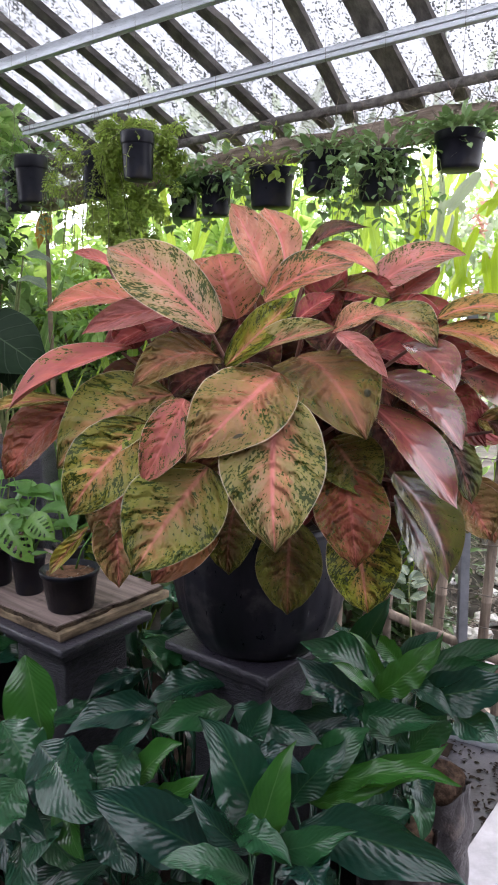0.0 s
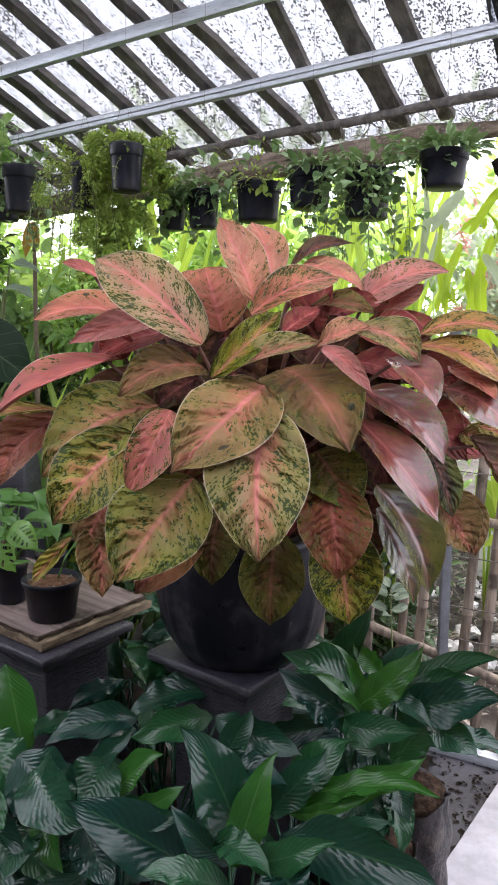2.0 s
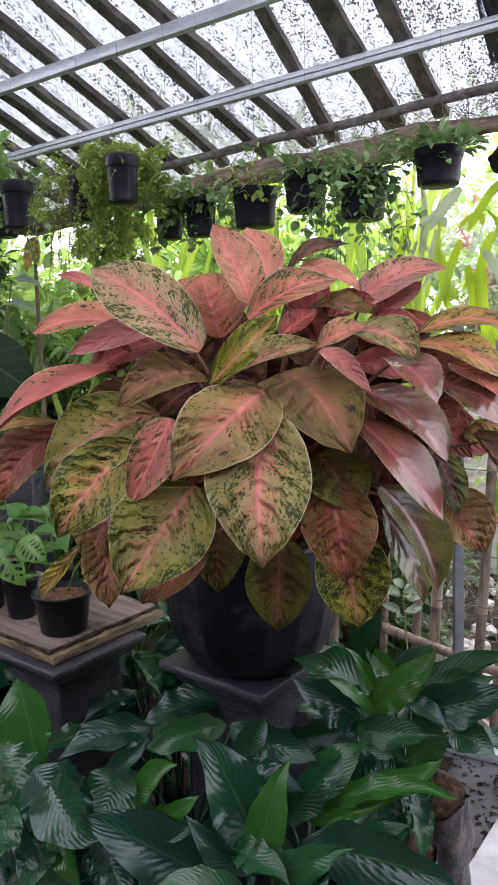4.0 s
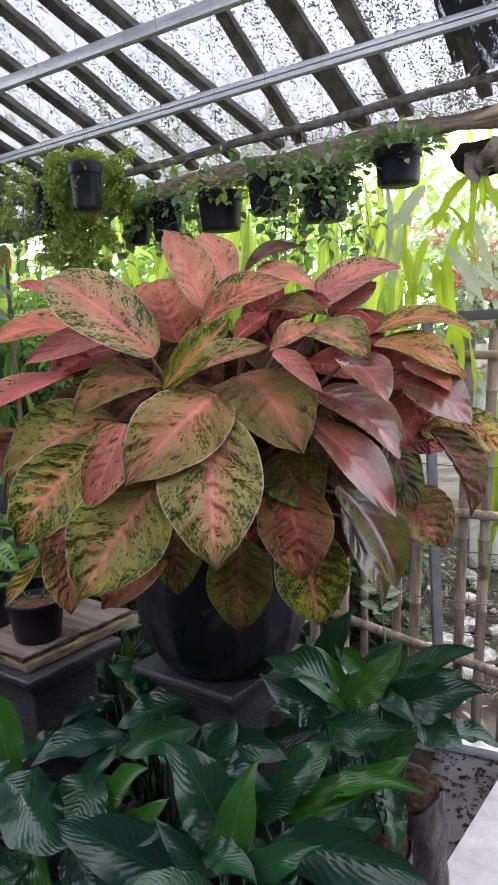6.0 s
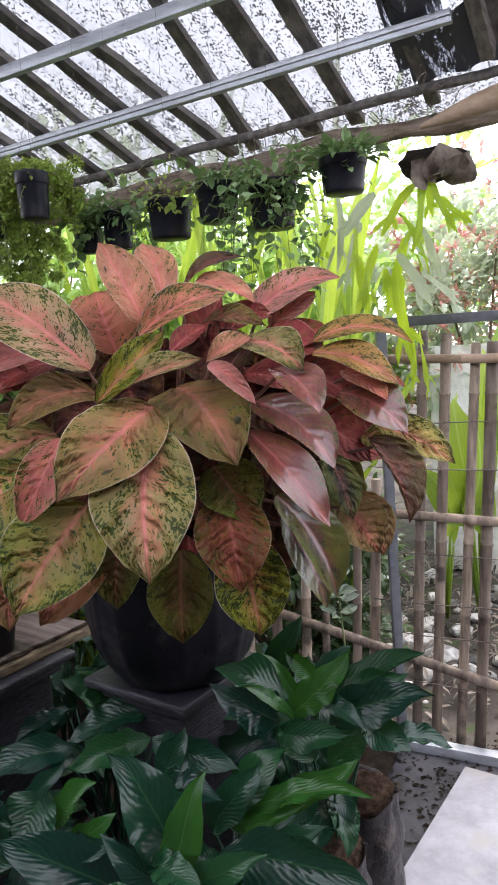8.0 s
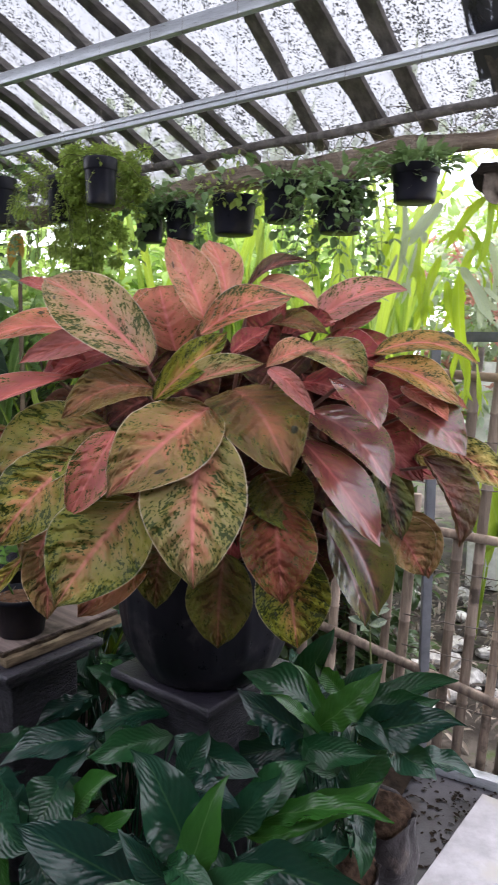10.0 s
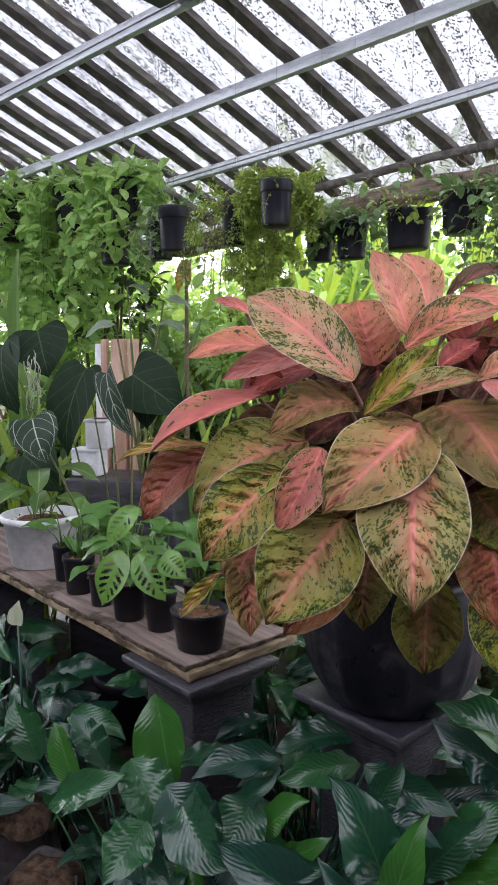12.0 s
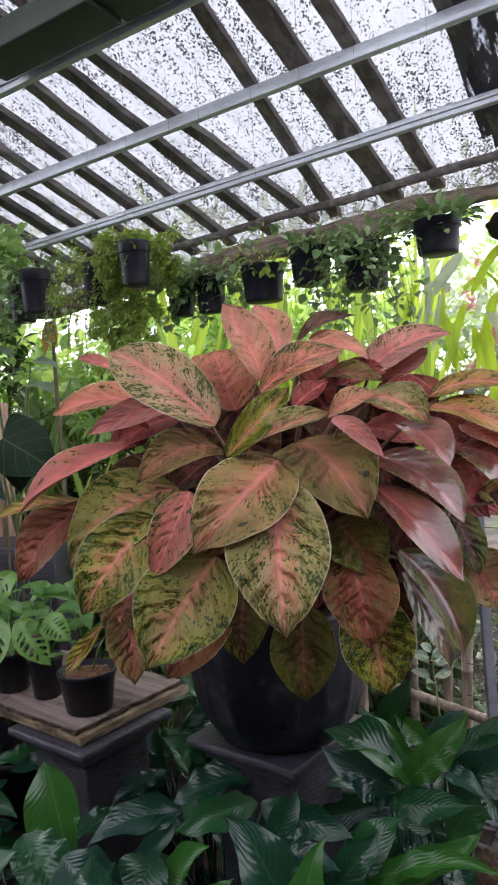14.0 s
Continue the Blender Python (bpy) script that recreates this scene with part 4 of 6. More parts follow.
def peace_lily(place, bag=0.2, label="peace lily with glossy dark green leaves in a grow bag", filler=9, height=0.5, skirt=0):
    """A grow bag of soil with leaves of its own; more leaves are set by lily_leaf."""
    lily_no[0] += 1
    rnd = random.Random(100 + lily_no[0])
    ob = thing("peace_lily", (place[0], place[1], FLOOR), label, "potted plant", "peace lilies on the floor")
    c = Vector((place[0], place[1], FLOOR))
    bm = bmesh.new()
    h = bag + 0.03 * rnd.random()
    lathe(bm, c, [(0.075, 0.0), (0.092, 0.012), (0.1, h * 0.4), (0.098, h * 0.75), (0.104, h), (0.1, h + 0.012), (0.094, h), (0.09, h - 0.02)], 22, 0.05)
    part("grow_bag", bm, M_POLY, ob, "crumpled dusty black grow bag")
    bm = bmesh.new()
    lathe(bm, c + Vector((0, 0, h - 0.03)), [(0.092, 0.0), (0.085, 0.014), (0.03, 0.02)], 18, 0.04)
    part("soil", bm, M_SOIL, ob)
    ob["crown"] = h
    for i in range(filler):
        a = 6.28 * (i + rnd.random()) / filler
        out = Vector((math.cos(a), math.sin(a), 0))
        reach = rnd.uniform(0.05, 0.13)
        b = c + out * reach + Vector((0, 0, h + rnd.uniform(0.14, 0.36) * height / 0.5))
        tp = b + out * rnd.uniform(0.12, 0.2) + Vector((0, 0, rnd.uniform(-0.1, 0.07)))
        width = rnd.uniform(0.065, 0.09)
        if tp.x > 0.33 and tp.y < 1.6 and tp.z < 0.55:
            lily_no[0] += 1
            continue
        lily_leaf(ob, b, tp, width)
    # lower leaves that hang out over the rim on the side of the aisle
    for i in range(skirt):
        a = -1.8 + rnd.uniform(-1.3, 0.5)
        out = Vector((math.cos(a), math.sin(a), 0))
        b = c + out * rnd.uniform(0.05, 0.1) + Vector((0, 0, h + rnd.uniform(0.26, 0.48)))
        lily_leaf(ob, b, b + out * rnd.uniform(0.06, 0.12) + Vector((0, 0, rnd.uniform(-0.11, 0.03))), rnd.uniform(0.07, 0.1))
    return ob


def ruffle(bm, b, tp, width, n):
    """Twists a leaf a little along its length and waves its margins."""
    ax = (tp - b).normalized()
    ln = (tp - b).length
    for v in bm.verts:
        d = v.co - b
        s = d.dot(ax) / ln
        off = d - ax * d.dot(ax)
        turn = Matrix.Rotation(0.3 * math.sin(n * 1.1) * (s - 0.4) + (0.55 * math.sin(n * 3.7) * max(0.0, s - 0.72) / 0.28), 3, ax)
        edge = min(1.0, off.length / (width * 0.5))
        v.co = b + ax * d.dot(ax) + turn @ off + Vector((0, -0.3, 1)) * (edge**2 * width * 0.07 * math.sin(21 * s + n + 2 * math.sin(5 * s + n)))


def lily_leaf(ob, base, tip, width, bright=False):
    lily_no[0] += 1
    n = lily_no[0]
    b, tp = Vector(base), Vector(tip)
    ax = (tp - b).normalized()
    b, tp = b - (tp - b) * 0.16, tp + (tp - b) * 0.08
    face = Matrix.Rotation(0.32 * math.sin(n * 1.7), 3, ax) @ Vector((0.0, -0.72, 0.7))
    bm = blade(b, tp, width * 0.86, face, 0.07 + 0.05 * math.sin(n * 2.1), 0.2, 0.035, (0.75, 0.7), 0.009, 8, 80, n, 0.1, True, 66.0)
    ruffle(bm, b, tp, width, n)
    leaf = part("leaf", bm, M_LILY_PALE if bright else M_SPATH, ob)
    root = Vector(ob.location) + Vector((0.04 * math.sin(n), 0.04 * math.cos(n), ob["crown"] - 0.02))
    bm = bmesh.new()
    mid = root.lerp(b, 0.6) + Vector((0, 0, 0.03))
    tube(bm, [root, root.lerp(mid, 0.6), mid, b + ax * 0.01], [0.004, 0.0036, 0.003, 0.0025], 6)
    part("stalk", bm, M_SPATH, ob)
    return leaf


def pale_lily():
    k = Kit("fresh_green_leaf", 0.24, 0.0, 0.5)
    uv = k.coords("UV")
    sep = k.node("ShaderNodeSeparateXYZ", i0=uv)
    across = k.math("ABSOLUTE", k.math("SUBTRACT", sep.outputs[0], 0.5))
    phase = k.math("MULTIPLY", k.math("SUBTRACT", sep.outputs[1], k.math("MULTIPLY", across, 0.6)), 90.0)
    wave = k.math("ADD", k.math("MULTIPLY", k.math("SINE", phase), 0.5), 0.5)
    cloud = k.noise(uv, 4.0, 4.0)
    col = k.mix(cloud, (0.014, 0.073, 0.012), (0.034, 0.13, 0.02))
    col = k.mix(k.math("MULTIPLY", k.math("SUBTRACT", 1.0, k.step(across, 0.008, 0.025)), 0.5), col, (0.1, 0.2, 0.06))
    k.set("Base Color", col)
    nrm = k.bump(wave, 0.0015, 0.25)
    k.through_light(k.mix(0.5, col, (0.15, 0.35, 0.03)), 0.14, nrm)
    return k.mat


M_LILY_PALE = pale_lily()
lily = peace_lily((-0.45, 1.42), filler=6)
lily_leaf(lily, (-0.463, 1.520, 0.601), (-0.417, 1.460, 0.438), 0.151, True)
lily_leaf(lily, (-0.370, 1.360, 0.489), (-0.242, 1.260, 0.416), 0.160)
lily_leaf(lily, (-0.478, 1.420, 0.503), (-0.373, 1.320, 0.432), 0.133)
lily_leaf(lily, (-0.321, 1.260, 0.412), (-0.336, 1.160, 0.403), 0.086)
lily_leaf(lily, (-0.296, 1.280, 0.433), (-0.256, 1.200, 0.380), 0.076, True)
lily_leaf(lily, (-0.457, 1.300, 0.427), (-0.328, 1.200, 0.421), 0.112)
lily_leaf(lily, (-0.619, 1.400, 0.460), (-0.674, 1.420, 0.577), 0.087, True)
lily_leaf(lily, (-0.834, 1.600, 0.387), (-0.906, 1.620, 0.508), 0.117)
lily_leaf(lily, (-0.596, 1.500, 0.460), (-0.676, 1.520, 0.554), 0.090)
lily_leaf(lily, (-0.640, 1.360, 0.441), (-0.476, 1.300, 0.565), 0.088)
lily_leaf(lily, (-0.392, 1.240, 0.494), (-0.420, 1.140, 0.457), 0.114)
lily_leaf(lily, (-0.312, 1.280, 0.516), (-0.209, 1.160, 0.501), 0.136)
lily = peace_lily((-0.2, 1.36), filler=10, height=0.42)
lily_leaf(lily, (-0.229, 1.380, 0.469), (-0.148, 1.360, 0.567), 0.055)
lily_leaf(lily, (-0.162, 1.340, 0.457), (-0.088, 1.320, 0.551), 0.083, True)
lily_leaf(lily, (-0.196, 1.360, 0.493), (-0.227, 1.260, 0.438), 0.128)
lily_leaf(lily, (-0.122, 1.300, 0.435), (-0.034, 1.240, 0.526), 0.060, True)
lily_leaf(lily, (-0.214, 1.260, 0.417), (-0.145, 1.160, 0.395), 0.094)
lily_leaf(lily, (-0.139, 1.280, 0.418), (-0.037, 1.200, 0.505), 0.075)
lily = peace_lily((0.06, 1.24), filler=10, height=0.4)
lily_leaf(lily, (0.080, 1.280, 0.418), (0.001, 1.240, 0.638), 0.142)
lily_leaf(lily, (0.088, 1.240, 0.398), (0.145, 1.240, 0.591), 0.088, True)
lily_leaf(lily, (-0.019, 1.220, 0.385), (-0.190, 1.140, 0.552), 0.131)
lily_leaf(lily, (0.062, 1.220, 0.407), (-0.019, 1.160, 0.532), 0.065)
lily_leaf(lily, (0.132, 1.200, 0.414), (0.247, 1.140, 0.506), 0.072)
lily_leaf(lily, (0.056, 1.160, 0.391), (-0.053, 1.080, 0.495), 0.075)
lily_leaf(lily, (0.058, 1.200, 0.451), (0.143, 1.100, 0.484), 0.071)
lily_leaf(lily, (0.163, 1.160, 0.419), (0.201, 1.080, 0.434), 0.106)
lily = peace_lily((0.22, 1.4), filler=8, height=0.42)
lily_leaf(lily, (0.244, 1.420, 0.394), (0.441, 1.340, 0.536), 0.077, True)
lily_leaf(lily, (0.225, 1.400, 0.394), (0.442, 1.280, 0.529), 0.071, True)
lily_leaf(lily, (0.207, 1.380, 0.392), (0.326, 1.320, 0.467), 0.040, True)
lily_leaf(lily, (0.256, 1.320, 0.387), (0.363, 1.240, 0.475), 0.059)
lily_leaf(lily, (0.213, 1.400, 0.418), (0.305, 1.400, 0.545), 0.099)
lily_leaf(lily, (0.165, 1.360, 0.412), (0.254, 1.340, 0.542), 0.091)
lily_leaf(lily, (0.202, 1.260, 0.405), (0.421, 1.100, 0.462), 0.127)
lily = peace_lily((0.42, 1.62), filler=16, height=0.7, skirt=18)
lily_leaf(lily, (0.267, 1.620, 0.555), (0.352, 1.580, 0.752), 0.093)
lily_leaf(lily, (0.338, 1.550, 0.561), (0.187, 1.520, 0.676), 0.126)
lily_leaf(lily, (0.350, 1.520, 0.587), (0.292, 1.500, 0.715), 0.035, True)
lily_leaf(lily, (0.394, 1.550, 0.625), (0.335, 1.560, 0.684), 0.055, True)
lily_leaf(lily, (0.346, 1.480, 0.592), (0.457, 1.440, 0.728), 0.082, True)
lily_leaf(lily, (0.391, 1.600, 0.593), (0.478, 1.580, 0.684), 0.068)
lily_leaf(lily, (0.450, 1.520, 0.617), (0.597, 1.440, 0.733), 0.089)
lily_leaf(lily, (0.440, 1.500, 0.590), (0.564, 1.420, 0.687), 0.078)
lily_leaf(lily, (0.449, 1.460, 0.574), (0.599, 1.360, 0.675), 0.110)
lily_leaf(lily, (0.332, 1.450, 0.592), (0.249, 1.420, 0.687), 0.039, True)
lily_leaf(lily, (0.321, 1.500, 0.547), (0.179, 1.440, 0.666), 0.115)
lily_leaf(lily, (0.399, 1.460, 0.614), (0.479, 1.380, 0.598), 0.050)
lily_leaf(lily, (0.309, 1.450, 0.555), (0.433, 1.360, 0.596), 0.076)
lily_leaf(lily, (0.502, 1.450, 0.559), (0.573, 1.380, 0.547), 0.084)
lily_leaf(lily, (0.371, 1.450, 0.504), (0.309, 1.460, 0.595), 0.094)
lily_leaf(lily, (0.427, 1.450, 0.480), (0.503, 1.460, 0.582), 0.090)
lily = peace_lily((-0.1, 1.62), filler=6)
lily_leaf(lily, (0.046, 1.460, 0.546), (0.200, 1.380, 0.533), 0.087)
lily_leaf(lily, (0.056, 1.400, 0.497), (0.103, 1.400, 0.595), 0.073)
lily_leaf(lily, (-0.008, 1.500, 0.525), (-0.144, 1.420, 0.518), 0.085)
lily_leaf(lily, (-0.174, 1.460, 0.538), (-0.319, 1.380, 0.543), 0.089)
lily_leaf(lily, (-0.027, 1.620, 0.526), (-0.178, 1.560, 0.514), 0.105)
lily_leaf(lily, (-0.107, 1.700, 0.535), (-0.213, 1.660, 0.610), 0.072)
lily_leaf(lily, (0.070, 1.360, 0.497), (0.168, 1.280, 0.529), 0.068)
lily = peace_lily((0.38, 1.8), filler=14, height=0.7)

for place, n in (((-0.58, 1.56), 8), ((-0.86, 1.72), 12), ((-1.1, 1.95), 14), ((-1.35, 1.65), 14), ((-1.06, 1.4), 12), ((-1.75, 2.1), 12), ((0.3, 1.95), 9), ((-0.95, 1.7), 12), ((-1.2, 1.4), 12), ((-1.15, 2.05), 11), ((-0.2, 1.95), 10), ((0.05, 2.05), 9), ((-1.6, 1.8), 12), ((-0.62, 2.2), 9), ((-1.5, 2.5), 10), ((-0.4, 2.35), 12), ((-0.1, 2.3), 12), ((-0.75, 2.65), 12)):
    lily = peace_lily(place, 0.2, "peace lily with dense dark green leaves" + (" and one cream flower" if place == (-0.95, 1.7) else ""), n + 5, 0.62)
    if place == (-0.95, 1.7):
        foot, bud = Vector((-0.95, 1.7, FLOOR + 0.2)), Vector((-0.93, 1.7, 0.69))
        bm = bmesh.new()
        tube(bm, [foot, foot.lerp(bud, 0.5) + Vector((0.015, 0, 0)), bud], [0.004, 0.0035, 0.003], 6)
        part("flower_stalk", bm, M_SPATH, lily)
        part("flower", blade(bud, bud + Vector((0.012, -0.01, 0.075)), 0.042, (0.3, -1, 0.2), 0.12, 0.4, 0.02, (0.5, 0.6), 0, 8, 16, 77), M_BLOOM, lily, "cream flower hood")
# old clay-stained bags with bare soil beside the lilies
for x, y, h in ((0.515, 1.68, 0.47), (0.41, 1.53, 0.43), (0.56, 1.98, 0.24), (-0.82, 1.5, 0.5), (-0.68, 1.36, 0.46)):
    c = Vector((x, y, FLOOR))
    seed = x * 7
    ob = thing("grow_bag", c, "dusty crumpled grow bag filled with dark soil", "grow bag", "bags of soil")
    bm = bmesh.new()
    lathe(bm, c, [(0.078, 0.0), (0.088, 0.008)] + [(0.09 + 0.006 * math.sin(i * 1.3), 0.008 + (h - 0.008) * i / 14) for i in range(1, 15)] + [(0.09, h + 0.006), (0.084, h), (0.08, h - 0.03)], 44, 0.05)
    for v in bm.verts:
        d = v.co - c
        up = d.z / h
        crease = noise.noise(Vector((math.atan2(d.y, d.x) * 3.2, d.z * 9, seed))) * 0.012 + noise.noise(Vector((math.atan2(d.y, d.x) * 9, d.z * 26, seed))) * 0.006
        r = Vector((d.x, d.y, 0)).normalized()
        v.co += r * crease * min(1, up * 4) + Vector((0, 0, 0.014 * math.sin(math.atan2(d.y, d.x) * 3 + seed) * up ** 3))
    part("bag", bm, M_POLY, ob)
    bm = bmesh.new()
    lathe(bm, c + Vector((0, 0, h - 0.035)), [(0.084, 0.0)] + [(0.083 * math.cos(i * 0.2), 0.02 + 0.05 * math.sin(i * 0.2)) for i in range(8)], 30, 0.08)
    for v in bm.verts:
        v.co += Vector((noise.noise(v.co * 40), noise.noise(v.co * 40 + Vector((5, 0, 0))), noise.noise(v.co * 45 + Vector((0, 7, 0))))) * 0.012
    part("soil", bm, M_CLODS, ob, "crumbly brown soil and roots")

# white slab lying on the floor
bm = bmesh.new()
box(bm, Vector((1.0, 2.43, FLOOR + 0.02)) + Vector((-0.566, -0.824, 0)) * 0.6 + Vector((0.824, -0.566, 0)) * 0.4, (0.8, 1.2, 0.03), Matrix.Rotation(radians(-34.5), 3, "Z"), 0.004)
whole("white_slab", bm, M_WHITE, "worn white slab lying on the concrete floor", "slab")


# ---- black pots on the plank shelf ----
def nursery_pot(place, r, h, leaves, size, label, material, seed, white=False):
    c = Vector(place)
    rnd = random.Random(seed)
    ob = thing("nursery_pot", c, label, "potted plant", "potted plants on the shelf")
    bm = bmesh.new()
    lathe(bm, c, [(r * 0.74, 0.0), (r * 0.78, 0.003), (r * 0.95, h * 0.86), (r, h * 0.87), (r * 1.02, h * 0.99), (r * 0.99, h), (r * 0.93, h * 0.99), (r * 0.9, h * 0.88)], 32)
    pot = part("pot", bm, M_CREAM if white else M_PLASTIC, ob, "ribbed white plastic pot" if white else "black plastic pot")
    if white:
        for i in range(7):
            bm = bmesh.new()
            lathe(bm, c + Vector((0, 0, h * (0.15 + 0.1 * i))), [(r * (0.8 + 0.02 * i), 0.0), (r * (0.813 + 0.02 * i), 0.005), (r * (0.814 + 0.02 * i), 0.009), (r * (0.802 + 0.02 * i), 0.014)], 32)
            part("rib", bm, M_CREAM, pot)
    bm = bmesh.new()
    lathe(bm, c + Vector((0, 0, h * 0.84)), [(r * 0.9, 0.0), (r * 0.8, 0.006), (r * 0.3, 0.012)], 20, 0.05)
    part("soil", bm, M_HUSK, ob, "brown husk chips")
    bits = []
    for i in range(70):
        a, q = rnd.uniform(0, 6.28), r * 0.85 * rnd.random() ** 0.5
        bits.append((c + Vector((math.cos(a) * q, math.sin(a) * q, h * 0.86)), (rnd.gauss(0, 1), rnd.gauss(0, 1), rnd.uniform(0.0, 0.8)), rnd.uniform(0.012, 0.03), rnd.uniform(0.002, 0.006)))
    leafage(bits, M_DRY, "husk_scrap", ob, seed)
    for i in range(leaves):
        a = rnd.uniform(0, 6.28)
        root = c + Vector((math.cos(a), math.sin(a), 0)) * r * 0.2 + Vector((0, 0, h * 0.88))
        b = root + Vector((math.cos(a) * rnd.uniform(0.01, 0.06), math.sin(a) * rnd.uniform(0.01, 0.06), size * rnd.uniform(0.3, 1.5)))
        tp = b + Vector((math.cos(a), math.sin(a), rnd.uniform(-0.5, 0.4))).normalized() * size * rnd.uniform(0.8, 1.2)
        bm = blade(b, tp, size * (rnd.uniform(0.42, 0.62) if white else rnd.uniform(0.28, 0.42)), Vector((0, -0.4, 1)), 0.12, 0.12, 0.04, (0.5, 0.62), 0, 6, 10, seed * 31 + i)
        part("leaf", bm, material, ob)
        bm = bmesh.new()
        tube(bm, [root, root.lerp(b, 0.5) + Vector((0, 0, 0.015)), b], [0.003, 0.0025, 0.002], 5)
        part("stalk", bm, material, ob)
    return ob


M_CREAM = surface("white_ribbed_plastic", (0.74, 0.74, 0.78), (0.84, 0.84, 0.87), 6.0, 0.4, bump=0.0008, stain=(0.68, 0.66, 0.66))
M_HUSK = surface("coconut_husk", (0.09, 0.045, 0.025), (0.22, 0.12, 0.07), 40.0, 0.95, spec=0.1, bump=0.008, strength=1.0)
M_YOUNG = foliage("young_monstera_leaf", (0.035, 0.115, 0.03), (0.17, 0.33, 0.075), (0.35, 0.6, 0.09), 0.28, 0.22)


def on_shelf(a, b):
    p = CORNER + E1 * a + E2 * b
    return (p.x, p.y, 0.611)


nursery_pot(on_shelf(0.115, 0.085), 0.08, 0.112, 2, 0.06, "black plastic pot with husk and a wilted seedling", M_YOUNG, 1)
nursery_pot(on_shelf(0.112, 0.27), 0.05, 0.118, 9, 0.1, "young climbing plant in a small black pot", M_YOUNG, 2)
swiss = nursery_pot(on_shelf(0.092, 0.41), 0.057, 0.118, 6, 0.11, "young monstera with split leaves in a black pot", M_YOUNG, 3)
nursery_pot(on_shelf(0.09, 0.575), 0.042, 0.112, 8, 0.11, "leafy young vine in a small black pot", M_YOUNG, 4)
nursery_pot(on_shelf(0.1, 0.74), 0.055, 0.13, 8, 0.12, "leafy green cutting in a black pot", M_YOUNG, 5)
nursery_pot(on_shelf(0.13, 0.9), 0.042, 0.13, 7, 0.11, "leafy green cutting in a black pot", M_YOUNG, 6)
nursery_pot(on_shelf(0.28, 0.3), 0.05, 0.1, 11, 0.13, "bushy young plant in a black pot", M_YOUNG, 7)
nursery_pot(on_shelf(0.28, 0.5), 0.05, 0.1, 11, 0.13, "bushy young plant in a black pot", M_YOUNG, 8)
nursery_pot(on_shelf(0.29, 0.72), 0.05, 0.1, 11, 0.14, "bushy young plant in a black pot", M_YOUNG, 9)
nursery_pot(on_shelf(0.17, 1.16), 0.152, 0.2, 9, 0.15, "broad-leaved plant in a ribbed white pot", M_BROAD, 10, True)


def holed_leaf(base, tip, width):
    """A young leaf with oval holes between its side veins."""
    b, tp = Vector(base), Vector(tip)
    nu, nv = 36, 88
    bm = blade(b, tp, width, Vector((0.2, -1, 0.5)), 0.1, 0.12, 0.05, (0.46, 0.6), 0, nu, nv, int(width * 9000), 0.03, True)
    bm.faces.ensure_lookup_table()
    gone = []
    for j in range(nv):
        for i in range(nu):
            c = abs((i + 0.5) / (nu / 2) - 1)
            s = 0.5 - 0.5 * math.cos(math.pi * (j + 0.5) / nv)
            for m, h in ((0.26, 0.035), (0.38, 0.045), (0.5, 0.045), (0.62, 0.04), (0.74, 0.03)):
                if ((s - 0.16 * c - m + (0.05 if i >= nu / 2 else 0)) / h) ** 2 * 1.6 + ((c - 0.46) / 0.28) ** 2 < 1:
                    gone.append(bm.faces[j * nu + i])
                    break
    bmesh.ops.delete(bm, geom=gone, context="FACES")
    part("leaf", bm, M_YOUNG, swiss)
    bm = bmesh.new()
    root = Vector(on_shelf(0.092, 0.41)) + Vector((0, 0, 0.11))
    tube(bm, [root, root.lerp(b, 0.5) + Vector((0, 0, 0.04)), b], [0.003, 0.0026, 0.002], 5)
    part("stalk", bm, M_YOUNG, swiss)


holed_leaf((-0.707, 1.900, 0.859), (-0.759, 1.860, 0.703), 0.091)
holed_leaf((-0.660, 1.900, 0.990), (-0.732, 1.860, 0.886), 0.068)
holed_leaf((-0.662, 1.900, 0.852), (-0.562, 1.860, 0.733), 0.086)
holed_leaf((-0.582, 1.900, 0.857), (-0.500, 1.860, 0.805), 0.076)


# ---- hanging pots along the eave ----
def strand(rnd, start, length, sway=0.05):
    """Points of a vine that hangs from start."""
    p, pts = Vector(start), [Vector(start)]
    d = Vector((rnd.uniform(-1, 1), rnd.uniform(-1, 1), rnd.uniform(0.1, 0.8))).normalized()
    n = max(4, int(length / 0.03))
    for i in range(n):
        d = (d + Vector((rnd.uniform(-sway, sway) * 3, rnd.uniform(-sway, sway) * 3, -0.42))).normalized()
        p = p + d * (length / n)
        pts.append(p.copy())
    return pts


